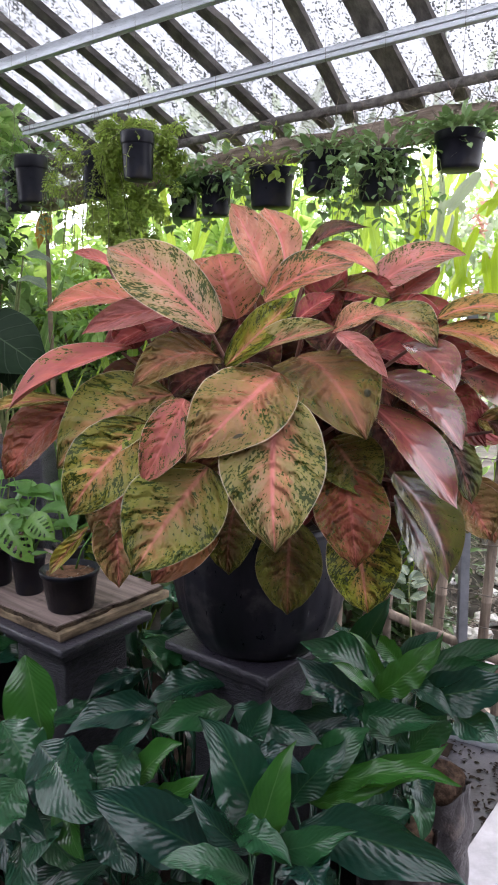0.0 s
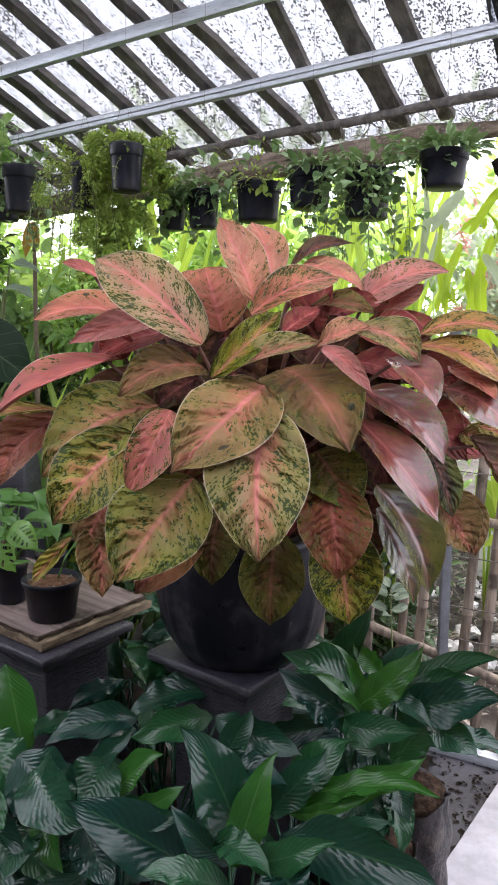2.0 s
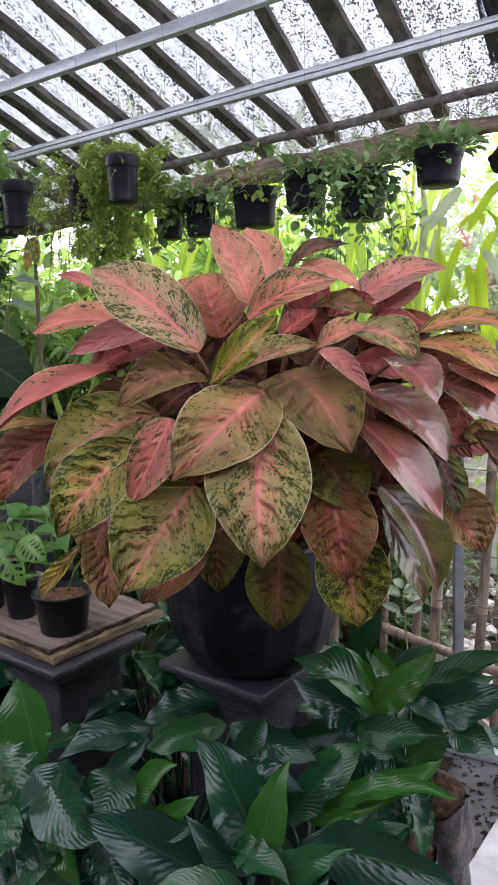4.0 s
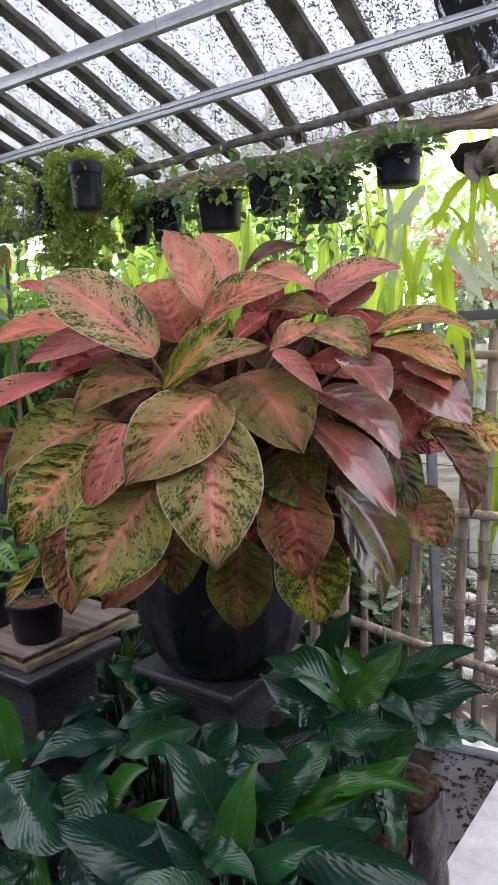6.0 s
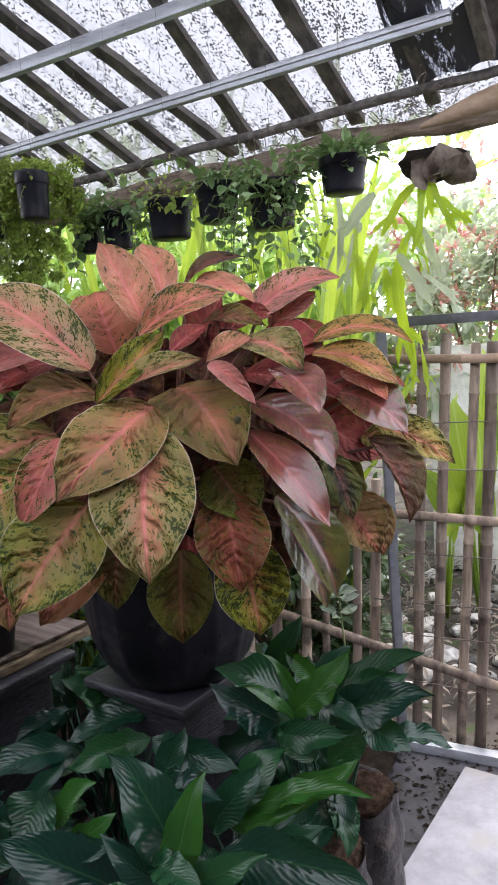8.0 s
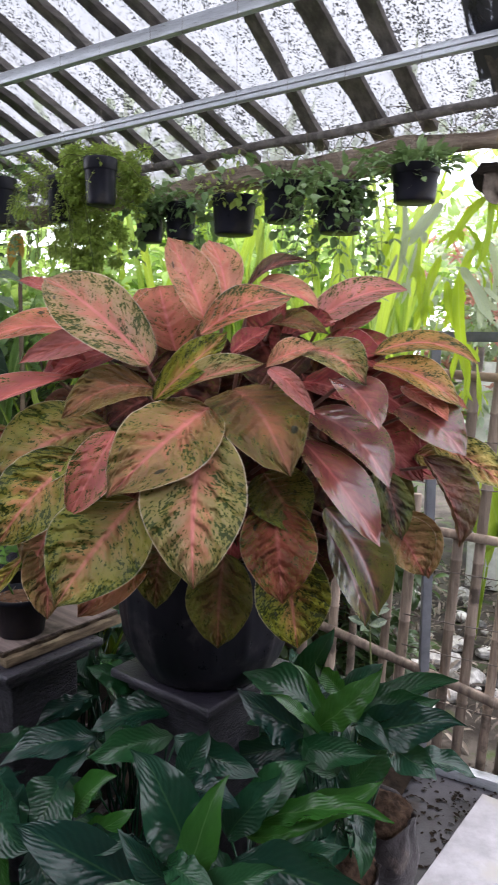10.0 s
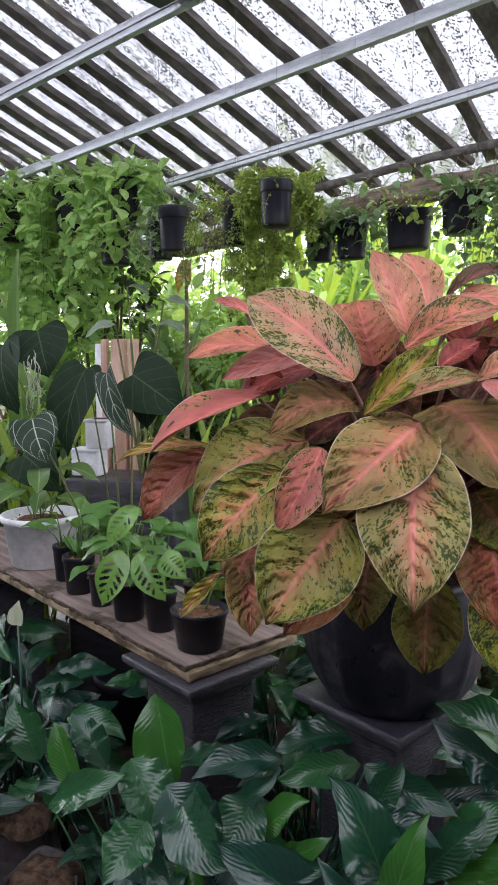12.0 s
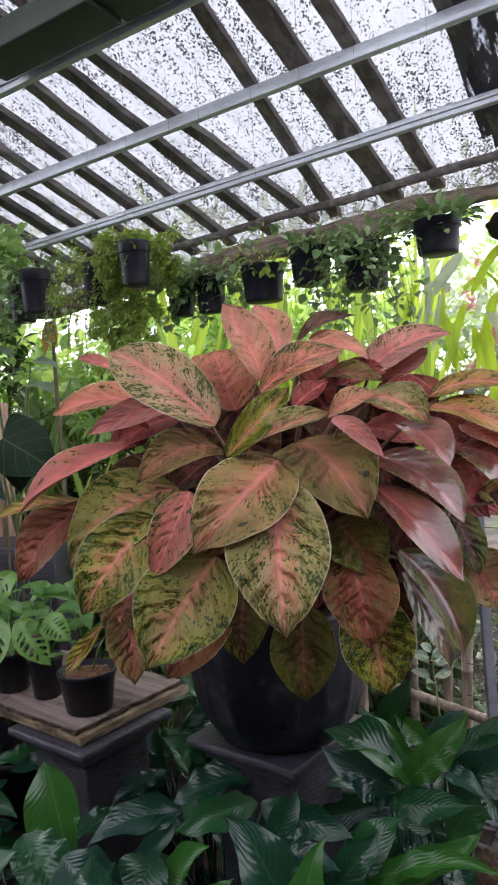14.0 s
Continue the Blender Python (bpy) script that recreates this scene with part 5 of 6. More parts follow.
def hanging_pot(top, r, h, label, seed, vines=0, vine_len=0.3, leaf=0.03, tuft=0, tuft_size=0.08, tuft_leaf=0.03, material=None, mass=()):
    """A pot on wires; vines fall over its rim and a tuft stands in it. top: the middle of the rim."""
    rnd = random.Random(seed)
    c = Vector(top)
    ob = thing("hanging_pot", c - Vector((0, 0, h)), label, "hanging pot", "pots hanging along the eave")
    bm = bmesh.new()
    lathe(bm, c - Vector((0, 0, h)), [(r * 0.8, 0.0), (r * 0.85, 0.003), (r * 0.87, 0.01), (r * 0.94, h * 0.72), (r * 0.95, h * 0.73), (r * 1.0, h * 0.745), (r * 1.015, h * 0.76), (r * 1.02, h * 0.96), (r * 1.03, h * 0.985), (r * 1.0, h), (r * 0.95, h * 0.98), (r * 0.9, h * 0.82)], 32)
    part("pot", bm, M_PLASTIC, ob, "black plastic pot")
    bm = bmesh.new()
    lathe(bm, c - Vector((0, 0, h * 0.14)), [(r * 0.92, 0.0), (r * 0.8, 0.006), (r * 0.3, 0.012)], 16, 0.05)
    part("soil", bm, M_HUSK, ob)
    wire = roof_gap(c)
    hook = c + Vector((0, 0, wire))
    knot = c + Vector((0, 0, min(wire, 0.16)))
    for i in range(3):
        a = 2.1 * i + seed
        bm = bmesh.new()
        tube(bm, [c + Vector((math.cos(a), math.sin(a), 0)) * r * 0.98, knot], 0.0005, 4)
        part("wire", bm, M_WIRE, ob)
    if wire > 0.17:
        bm = bmesh.new()
        tube(bm, [knot, hook], 0.0005, 4)
        part("wire", bm, M_WIRE, ob)
    spots, stems = [], bmesh.new()
    for count, mx, my, mz, sx, sy, sz in mass:
        lumps = [(Vector((rnd.gauss(0, 0.55) * sx, rnd.gauss(0, 0.55) * sy, rnd.gauss(0, 0.55) * sz)), rnd.uniform(0.16, 0.34) * (sx + sz) / 2) for _ in range(18)]
        for i in range(count):
            m, rr = lumps[rnd.randrange(18)]
            d = Vector((rnd.gauss(0, 1), rnd.gauss(0, 1), rnd.gauss(0, 1))).normalized()
            ln = leaf * rnd.uniform(0.6, 1.3)
            spots.append((c + Vector((mx, my, mz)) + m + d * rr * rnd.random() ** 0.4, d + Vector((0, 0, -0.5)), ln, ln * rnd.uniform(0.45, 0.7)))
    for i in range(vines):
        a = rnd.uniform(0, 6.28)
        pts = strand(rnd, c + Vector((math.cos(a), math.sin(a), 0)) * r * 0.8, vine_len * rnd.uniform(0.4, 1.1))
        tube(stems, pts[::2], 0.0012, 3, False)
        for k, p in enumerate(pts[1:]):
            for sgn in (-1, 1):
                if rnd.random() < 0.8:
                    d = Vector((rnd.uniform(-1, 1), rnd.uniform(-1, 1), rnd.uniform(-0.9, 0.2)))
                    ln = leaf * rnd.uniform(0.6, 1.25)
                    spots.append((p, d, ln, ln * rnd.uniform(0.55, 0.85)))
    for i in range(tuft):
        d = Vector((rnd.gauss(0, 1), rnd.gauss(0, 1), abs(rnd.gauss(0, 0.8)))).normalized()
        p = c + Vector((d.x * r, d.y * r, 0.0)) + d * tuft_size * rnd.random()
        ln = tuft_leaf * rnd.uniform(0.6, 1.3)
        spots.append((p, d + Vector((0, 0, rnd.uniform(-0.6, 0.3))), ln, ln * rnd.uniform(0.35, 0.55)))
    if vines:
        tagged(part("stem", stems, M_STEM, ob, "thin hanging stems"), kind="stuff")
    else:
        stems.free()
    leafage(spots, material or M_VINE, "foliage", ob, seed)
    return ob


M_STEM = surface("thin_green_stem", (0.08, 0.11, 0.03), (0.16, 0.17, 0.06), 20.0, 0.6, bump=0.0003)


def roof_gap(p):
    """From a place up to the underside of the roof."""
    n = ROOF_UP
    return (EAVE - Vector(p)).dot(n) / n.z - 0.02


hanging_pot((-0.329, 2.25, 1.951), 0.05, 0.137, "square-shouldered black pot hung in a mass of fine fern", seed=1, vines=10, vine_len=0.2, leaf=0.0115, mass=((3600, -0.03, 0.11, 0.035, 0.13, 0.05, 0.03), (2400, 0.085, 0.08, -0.04, 0.03, 0.04, 0.09), (3800, -0.1, 0.07, -0.05, 0.05, 0.04, 0.1), (2700, -0.01, 0.11, -0.19, 0.1, 0.04, 0.06), (1300, -0.06, 0.1, -0.31, 0.05, 0.03, 0.06)), material=M_MOSSY)
hanging_pot((-0.50, 2.42, 1.93), 0.05, 0.14, "black hanging pot overgrown with fine trailing fern", seed=2, vines=50, vine_len=0.42, leaf=0.012, mass=((5200, 0.06, 0.0, -0.08, 0.1, 0.06, 0.11), (4600, 0.08, -0.02, -0.25, 0.09, 0.05, 0.09), (600, -0.08, 0, 0.0, 0.05, 0.05, 0.06)), material=M_MOSSY)
hanging_pot((-0.835, 2.75, 1.993), 0.06, 0.168, "black hanging pot with trailing grey-green vines", seed=3, vines=14, vine_len=0.3, leaf=0.04, tuft=40, material=M_HOYA)
hanging_pot((-0.234, 2.55, 1.858), 0.049, 0.115, "black hanging pot with leafy trailing stems", seed=4, vines=12, vine_len=0.2, leaf=0.036, mass=((90, 0.03, -0.04, 0.0, 0.07, 0.04, 0.05),), tuft=40, tuft_size=0.07, tuft_leaf=0.04, material=M_HOYA)
hanging_pot((-0.119, 2.5, 1.867), 0.053, 0.124, "black hanging pot with waxy trailing leaves", seed=5, vines=16, vine_len=0.24, leaf=0.038, mass=((80, 0, -0.04, -0.01, 0.07, 0.04, 0.06),), tuft=30, tuft_leaf=0.04, material=M_HOYA)
hanging_pot((0.069, 2.39, 1.871), 0.073, 0.12, "black hanging pot with a sparse green herb", seed=6, vines=6, vine_len=0.1, leaf=0.03, tuft=120, tuft_size=0.13, tuft_leaf=0.022, material=M_MOSSY)
hanging_pot((0.229, 2.28, 1.892), 0.067, 0.116, "black hanging pot with drooping waxy leaves", seed=7, vines=18, vine_len=0.24, leaf=0.036, tuft=46, tuft_size=0.05, tuft_leaf=0.055, material=M_HOYA)
hanging_pot((0.392, 2.18, 1.87), 0.071, 0.138, "black hanging pot with long trailing leafy vines", seed=8, vines=32, vine_len=0.42, leaf=0.032, mass=((90, 0.0, -0.07, -0.03, 0.06, 0.02, 0.05), (50, 0.08, 0, 0.06, 0.03, 0.02, 0.05)), tuft=50, tuft_size=0.08, tuft_leaf=0.034, material=M_HOYA)
hanging_pot((0.588, 2.08, 1.9), 0.066, 0.098, "black hanging pot with a rosette of grey-green leaves", seed=9, vines=10, vine_len=0.1, leaf=0.034, tuft=170, tuft_size=0.035, tuft_leaf=0.04, material=M_HOYA)
hanging_pot((-1.223, 3.2, 2.223), 0.07, 0.195, "black hanging pot hidden in a broad-leaved vine", seed=10, vines=15, vine_len=0.45, leaf=0.082, mass=((80, -0.06, 0.08, 0.05, 0.14, 0.05, 0.04), (45, 0.14, 0.02, -0.1, 0.03, 0.04, 0.12), (60, -0.16, -0.03, -0.1, 0.05, 0.04, 0.14)), tuft=50, tuft_size=0.14, tuft_leaf=0.05, material=M_VINE)
hanging_pot((-1.62, 3.45, 2.27), 0.09, 0.23, "black hanging pot draped with broad-leaved vines", seed=11, vines=20, vine_len=0.8, leaf=0.088, mass=((110, 0, 0.05, -0.04, 0.17, 0.05, 0.14),), tuft=60, tuft_size=0.18, tuft_leaf=0.055, material=M_VINE)
hanging_pot((-2.05, 3.62, 2.28), 0.1, 0.25, "black hanging pot draped with broad-leaved vines", seed=12, vines=20, vine_len=0.85, leaf=0.09, mass=((110, 0, 0.05, -0.04, 0.18, 0.06, 0.16),), tuft=60, tuft_size=0.18, tuft_leaf=0.055, material=M_VINE)
hanging_pot((-0.93, 2.86, 1.97), 0.055, 0.16, "narrow black hanging pot among trailing vines", seed=13, vines=14, vine_len=0.32, leaf=0.036, material=M_HOYA)
hanging_pot((-1.3, 3.25, 2.0), 0.075, 0.15, "black hanging pot below another in the vines", seed=14, vines=12, vine_len=0.34, leaf=0.06, material=M_VINE)

# ---- fence: steel frame with bamboo slats and wires ----
POST = Vector((0.822, 2.66, 0))


def fence_at(s, z, out=0.0):
    p = POST - ALONG * s + INWARD * out
    return Vector((p.x, p.y, z))


M_TAN = surface("tan_bamboo", (0.34, 0.23, 0.15), (0.46, 0.33, 0.23), 5.0, 0.55, stretch=(1, 4, 4), bump=0.001)
M_PAINTED = surface("grey_painted_steel", (0.13, 0.135, 0.15), (0.2, 0.205, 0.225), 6.0, 0.45, metal=0.1, bump=0.0006)
fence = thing("bamboo_fence", (POST.x, POST.y, FLOOR), "bamboo slat fence in a grey steel frame with wires", "fence")
bm = bmesh.new()
a, b = fence_at(0.0, FLOOR), fence_at(-0.035, 1.44)
box(bm, (a + b) / 2, ((b - a).length, 0.035, 0.04), basis(b - a), 0.003)
part("post", bm, M_PAINTED, fence, "grey square steel post")
bm = bmesh.new()
box(bm, fence_at(0.7, 1.445), (1.5, 0.035, 0.035), basis(ALONG), 0.003)
part("top_rail", bm, M_PAINTED, fence, "steel top rail")
bm = bmesh.new()
box(bm, fence_at(0.75, FLOOR + 0.02, 0.02), (1.6, 0.05, 0.04), basis(ALONG), 0.003)
part("bottom_rail", bm, M_METAL, fence, "steel bottom rail")


def cane(name, p, q, r, parent, nodes=0.28, material=None):
    """A bamboo cane with swollen joints."""
    p, q = Vector(p), Vector(q)
    ln = (q - p).length
    pts, rad = [], []
    s = 0.0
    while s < ln:
        for d, k in ((0.0, 1.0), (nodes - 0.012, 0.97), (nodes - 0.005, 1.14), (nodes - 0.001, 1.05)):
            if s + d <= ln:
                pts.append(p.lerp(q, (s + d) / ln)), rad.append(r * k)
        s += nodes
    pts.append(q), rad.append(r * 0.97)
    bm = bmesh.new()
    tube(bm, pts, rad, 9)
    return part(name, bm, material or M_BAMBOO, parent)


rnd = random.Random(12)
for s0, s1 in ((-0.42, -0.37), (-0.33, -0.29), (-0.2, -0.14), (-0.13, -0.06), (0.046, 0.113), (0.123, 0.197), (0.217, 0.302), (0.29, 0.36), (0.4, 0.45), (0.5, 0.56), (0.6, 0.66), (0.72, 0.76), (0.84, 0.88), (0.95, 1.0), (-0.55, -0.52), (-0.68, -0.65), (-0.8, -0.78), (-0.95, -0.93), (-1.1, -1.08)):
    top = rnd.uniform(1.34, 1.44) if s0 > -0.05 else rnd.uniform(0.75, 1.1)
    cane("slat", fence_at(s0, FLOOR, -0.04), fence_at(s0 + (s1 - s0) * (top - FLOOR) / 1.6, top, -0.04), rnd.uniform(0.015, 0.023), fence)
cane("rail", fence_at(-0.02, 1.31, -0.01), fence_at(1.2, 1.27, -0.01), 0.017, fence, material=M_TAN)
cane("rail", fence_at(0.0, 0.72, -0.01), fence_at(1.2, 0.68, -0.01), 0.018, fence)
cane("rail", fence_at(-0.56, 0.28, 0.0), fence_at(1.2, -0.1, 0.0), 0.02, fence)
for z in (1.072, 0.9, 0.57, 0.376, 0.248, 0.05):
    bm = bmesh.new()
    tube(bm, [fence_at(-0.1 + 0.2 * i, z + 0.004 * math.sin(i * 2 + z * 9), 0.0) for i in range(8)], 0.0022, 5)
    part("wire", bm, M_WIRE, fence, "rusty fence wire")

# ---- staghorn fern on a lump of wood, bamboo pole and torn sheet under the eave's end ----
M_PAPER = surface("papery_brown_frond", (0.1, 0.075, 0.055), (0.27, 0.22, 0.175), 20.0, 0.85, bump=0.003)
M_STAG = strap_material("staghorn_frond", (0.3, 0.46, 0.02), (0.48, 0.6, 0.05), (0.7, 0.95, 0.03), 0.55)
M_STAGPALE = strap_material("downy_staghorn_frond", (0.42, 0.48, 0.33), (0.56, 0.62, 0.46), (0.7, 0.8, 0.45), 0.4)
fern = thing("staghorn_fern", (0.945, 2.52, 1.94), "staghorn fern with pale green hanging fronds on a wood lump", "fern")
bm = bmesh.new()
bmesh.ops.create_icosphere(bm, subdivisions=3, radius=1)
for v in bm.verts:
    v.co *= 1 + 0.35 * noise.noise(v.co * 1.7)
    v.co = Vector((0.95, 2.52, 1.965)) + ALONG * (v.co.x * 0.12) + INWARD * (v.co.y * 0.06) + Vector((0, 0, v.co.z * 0.055))
part("wood_lump", bm, M_SOIL, fern, "rough dark lump of wood")
for i, (dx, dz, w, turn) in enumerate(((-0.09, 0.0, 0.12, -0.8), (0.0, 0.05, 0.15, 0.1), (0.09, 0.02, 0.13, 0.9), (0.03, -0.03, 0.1, -0.2))):
    a = Vector((0.95, 2.44, 1.955))
    bm = blade(a + Vector((dx * 0.2, 0.02, -0.05)), a + Vector((dx, -0.02 - 0.01 * i, dz)), w, (turn, -1, 0.5), 0.25, 0.25, 0.14, (0.4, 0.3), 0, 10, 14, i, 0, True)
    part("shield_frond", bm, M_PAPER, fern, "papery brown shield frond")
frond_no = [0]


def frond(base, tip, width, pale=False):
    """A strap frond that widens and forks into short lobes at its end."""
    frond_no[0] += 1
    n = frond_no[0]
    b, tp = Vector(base), Vector(tip)
    ax = (tp - b).normalized()
    ln = (tp - b).length
    face = Vector((0.8 * math.sin(n * 2.3), -1, 0.3))
    side = ax.cross(face.normalized())
    bm = blade(b - ax * ln * 0.1, tp, width * 0.56, face, 0.1 * math.sin(n * 1.3), 0.1, 0.02, (0.3, 0.3), 0, 6, 18, n)
    root = b.lerp(tp, 0.62)
    for sgn, reach in ((1, 0.36), (-1, 0.2)):
        join(bm, blade(root + side * sgn * width * 0.15, root + ax * ln * reach + side * sgn * (width * 0.3 + ln * 0.09), width * 0.3, face, 0.06, 0.1, 0.02, (0.35, 0.4), 0, 4, 10, n + 90))
    part("frond", bm, M_STAGPALE if pale else M_STAG, fern, "downy grey-green frond" if pale else "")


frond((0.898, 2.460, 1.916), (0.850, 2.400, 1.653), 0.060)
frond((0.918, 2.470, 1.902), (0.928, 2.420, 1.773), 0.045)
frond((0.938, 2.460, 1.895), (1.003, 2.400, 1.716), 0.065)
frond((0.963, 2.430, 1.837), (1.042, 2.360, 1.739), 0.048)
frond((0.884, 2.500, 1.890), (0.760, 2.440, 1.723), 0.065)
frond((0.827, 2.520, 1.806), (0.920, 2.460, 1.592), 0.049)
frond((0.755, 2.560, 1.879), (0.648, 2.500, 1.740), 0.078, pale=True)
frond((0.640, 2.600, 1.882), (0.622, 2.560, 1.624), 0.042, pale=True)
frond((0.703, 2.580, 1.788), (0.682, 2.540, 1.622), 0.046)
frond((0.822, 2.500, 1.618), (0.857, 2.460, 1.295), 0.073)
frond((0.826, 2.460, 1.655), (0.915, 2.400, 1.485), 0.076, pale=True)
frond((0.895, 2.420, 1.594), (0.999, 2.360, 1.485), 0.051, pale=True)
frond((0.919, 2.500, 1.745), (0.960, 2.460, 1.574), 0.049, pale=True)
frond((0.767, 2.580, 1.700), (0.710, 2.540, 1.491), 0.062)
frond((0.708, 2.600, 1.669), (0.728, 2.560, 1.473), 0.063)
frond((0.793, 2.550, 1.618), (0.811, 2.500, 1.471), 0.053)
frond((0.888, 2.460, 1.392), (0.916, 2.440, 1.173), 0.036)
frond((0.858, 2.480, 1.383), (0.853, 2.460, 1.195), 0.036)
frond((0.866, 2.560, 1.724), (0.804, 2.520, 1.534), 0.062)
frond((0.697, 2.660, 1.752), (0.650, 2.620, 1.553), 0.051, pale=True)
frond((0.624, 2.700, 1.803), (0.580, 2.660, 1.661), 0.052)

pole = thing("bamboo_pole", (0.9, 2.46, 2.068), "thick tan bamboo pole lying along the eave end", "pole")
bm = bmesh.new()
pole_ends = Vector((0.9, 2.46, 2.068)), Vector((1.8, 2.1, 2.29))
tube(bm, [pole_ends[0].lerp(pole_ends[1], f) for f in (0, 0.05, 0.1, 0.18, 0.3, 0.5, 0.502, 0.51, 0.52, 1.0)], [0.006, 0.015, 0.024, 0.034, 0.038, 0.04, 0.044, 0.044, 0.04, 0.04], 18)
part("cane", bm, M_TAN, pole)
def soot_material():
    k = Kit("sooty_torn_film", 0.5)
    v = k.coords("Object", (9.0, 1.6, 4.0), (0, 0, -26.0))
    n = k.noise(v, 3.0, 5.0, 0.7)
    k.set("Base Color", k.mix(n, (0.02, 0.02, 0.026), (0.12, 0.125, 0.15)))
    clear = k.node("ShaderNodeBsdfTransparent", i0=(0.6, 0.63, 0.7, 1))
    mx = k.node("ShaderNodeMixShader", i0=k.step(n, 0.35, 0.47), i1=clear.outputs[0], i2=k.bsdf.outputs[0])
    k.t.links.new(mx.outputs[0], k.out.inputs[0])
    return k.mat


M_SOOT = soot_material()
bm = bmesh.new()
nx, ny = 30, 24
vs = [[bm.verts.new(roof_at(-0.64 - 0.98 * i / nx, 0.02 + 1.7 * j / ny, -0.03) + Vector((0, 0, 0.05 * noise.noise(Vector((i * 0.3, j * 0.12, 1))) - 0.02))) for j in range(ny + 1)] for i in range(nx + 1)]
for i in range(nx):
    for j in range(ny):
        if noise.noise(Vector((i * 0.35, j * 0.11, 5))) < 0.22 + 0.3 * (i / nx) - (0.5 if i < 2 else 0):
            bm.faces.new((vs[i][j], vs[i + 1][j], vs[i + 1][j + 1], vs[i][j + 1]))
bmesh.ops.delete(bm, geom=[v for v in bm.verts if not v.link_faces], context="VERTS")
whole("torn_sheet", bm, M_SOOT, "torn sooty plastic sheet hanging under the roof", "plastic sheet")
bm = bmesh.new()
p, q = roof_at(-1.02, 0.1, 0.02), roof_at(-0.93, 1.6, 0.02)
box(bm, (p + q) / 2, ((q - p).length, 0.05, 0.07), basis(q - p), 0.004)
whole("end_rafter", bm, M_RAFTER, "brown end rafter of the shed roof", "rafter", kind="structure")

# dark green steel casing under the roof, near the camera
M_GREEN = surface("dark_green_painted_steel", (0.03, 0.042, 0.03), (0.05, 0.065, 0.048), 6.0, 0.5, bump=0.001)
casing = thing("steel_casing", roof_at(1.0, 1.27, 0.1), "dark green metal casing fixed under the roof bars", "casing")
bm = bmesh.new()
p, q = roof_at(0.2, 1.27, 0.09), roof_at(0.74, 1.27, 0.09)
box(bm, (p + q) / 2, ((q - p).length, 0.17, 0.09), basis(q - p), 0.006)
part("body", bm, M_GREEN, casing)
bm = bmesh.new()
p, q = roof_at(-0.28, 1.25, 0.085), roof_at(0.2, 1.25, 0.085)
box(bm, (p + q) / 2, ((q - p).length, 0.19, 0.05), basis(q - p), 0.006)
part("end_piece", bm, M_GREEN, casing)

M_DRYROOT = surface("dry_root", (0.2, 0.15, 0.11), (0.4, 0.33, 0.27), 20.0, 0.9, bump=0.0005)
# dry roots and tendrils caught along the eave
rnd = random.Random(31)
roots = bmesh.new()
for i in range(260):
    a = rnd.uniform(-0.9, 2.6)
    p = roof_at(a, rnd.uniform(-0.05, 0.1), rnd.uniform(0.02, 0.16))
    pts = [p]
    d = Vector((rnd.gauss(0, 1), rnd.gauss(0, 1), rnd.uniform(-0.6, 0.6))).normalized()
    for k in range(5):
        d = (d + Vector((rnd.gauss(0, 0.5), rnd.gauss(0, 0.5), rnd.gauss(-0.15, 0.4)))).normalized()
        p = p + d * rnd.uniform(0.015, 0.045)
        pts.append(p)
    tube(roots, pts, rnd.uniform(0.0008, 0.002), 3, False)
whole("dry_roots", roots, M_DRYROOT, "tangle of dry roots along the eave log", "roots", kind="stuff")

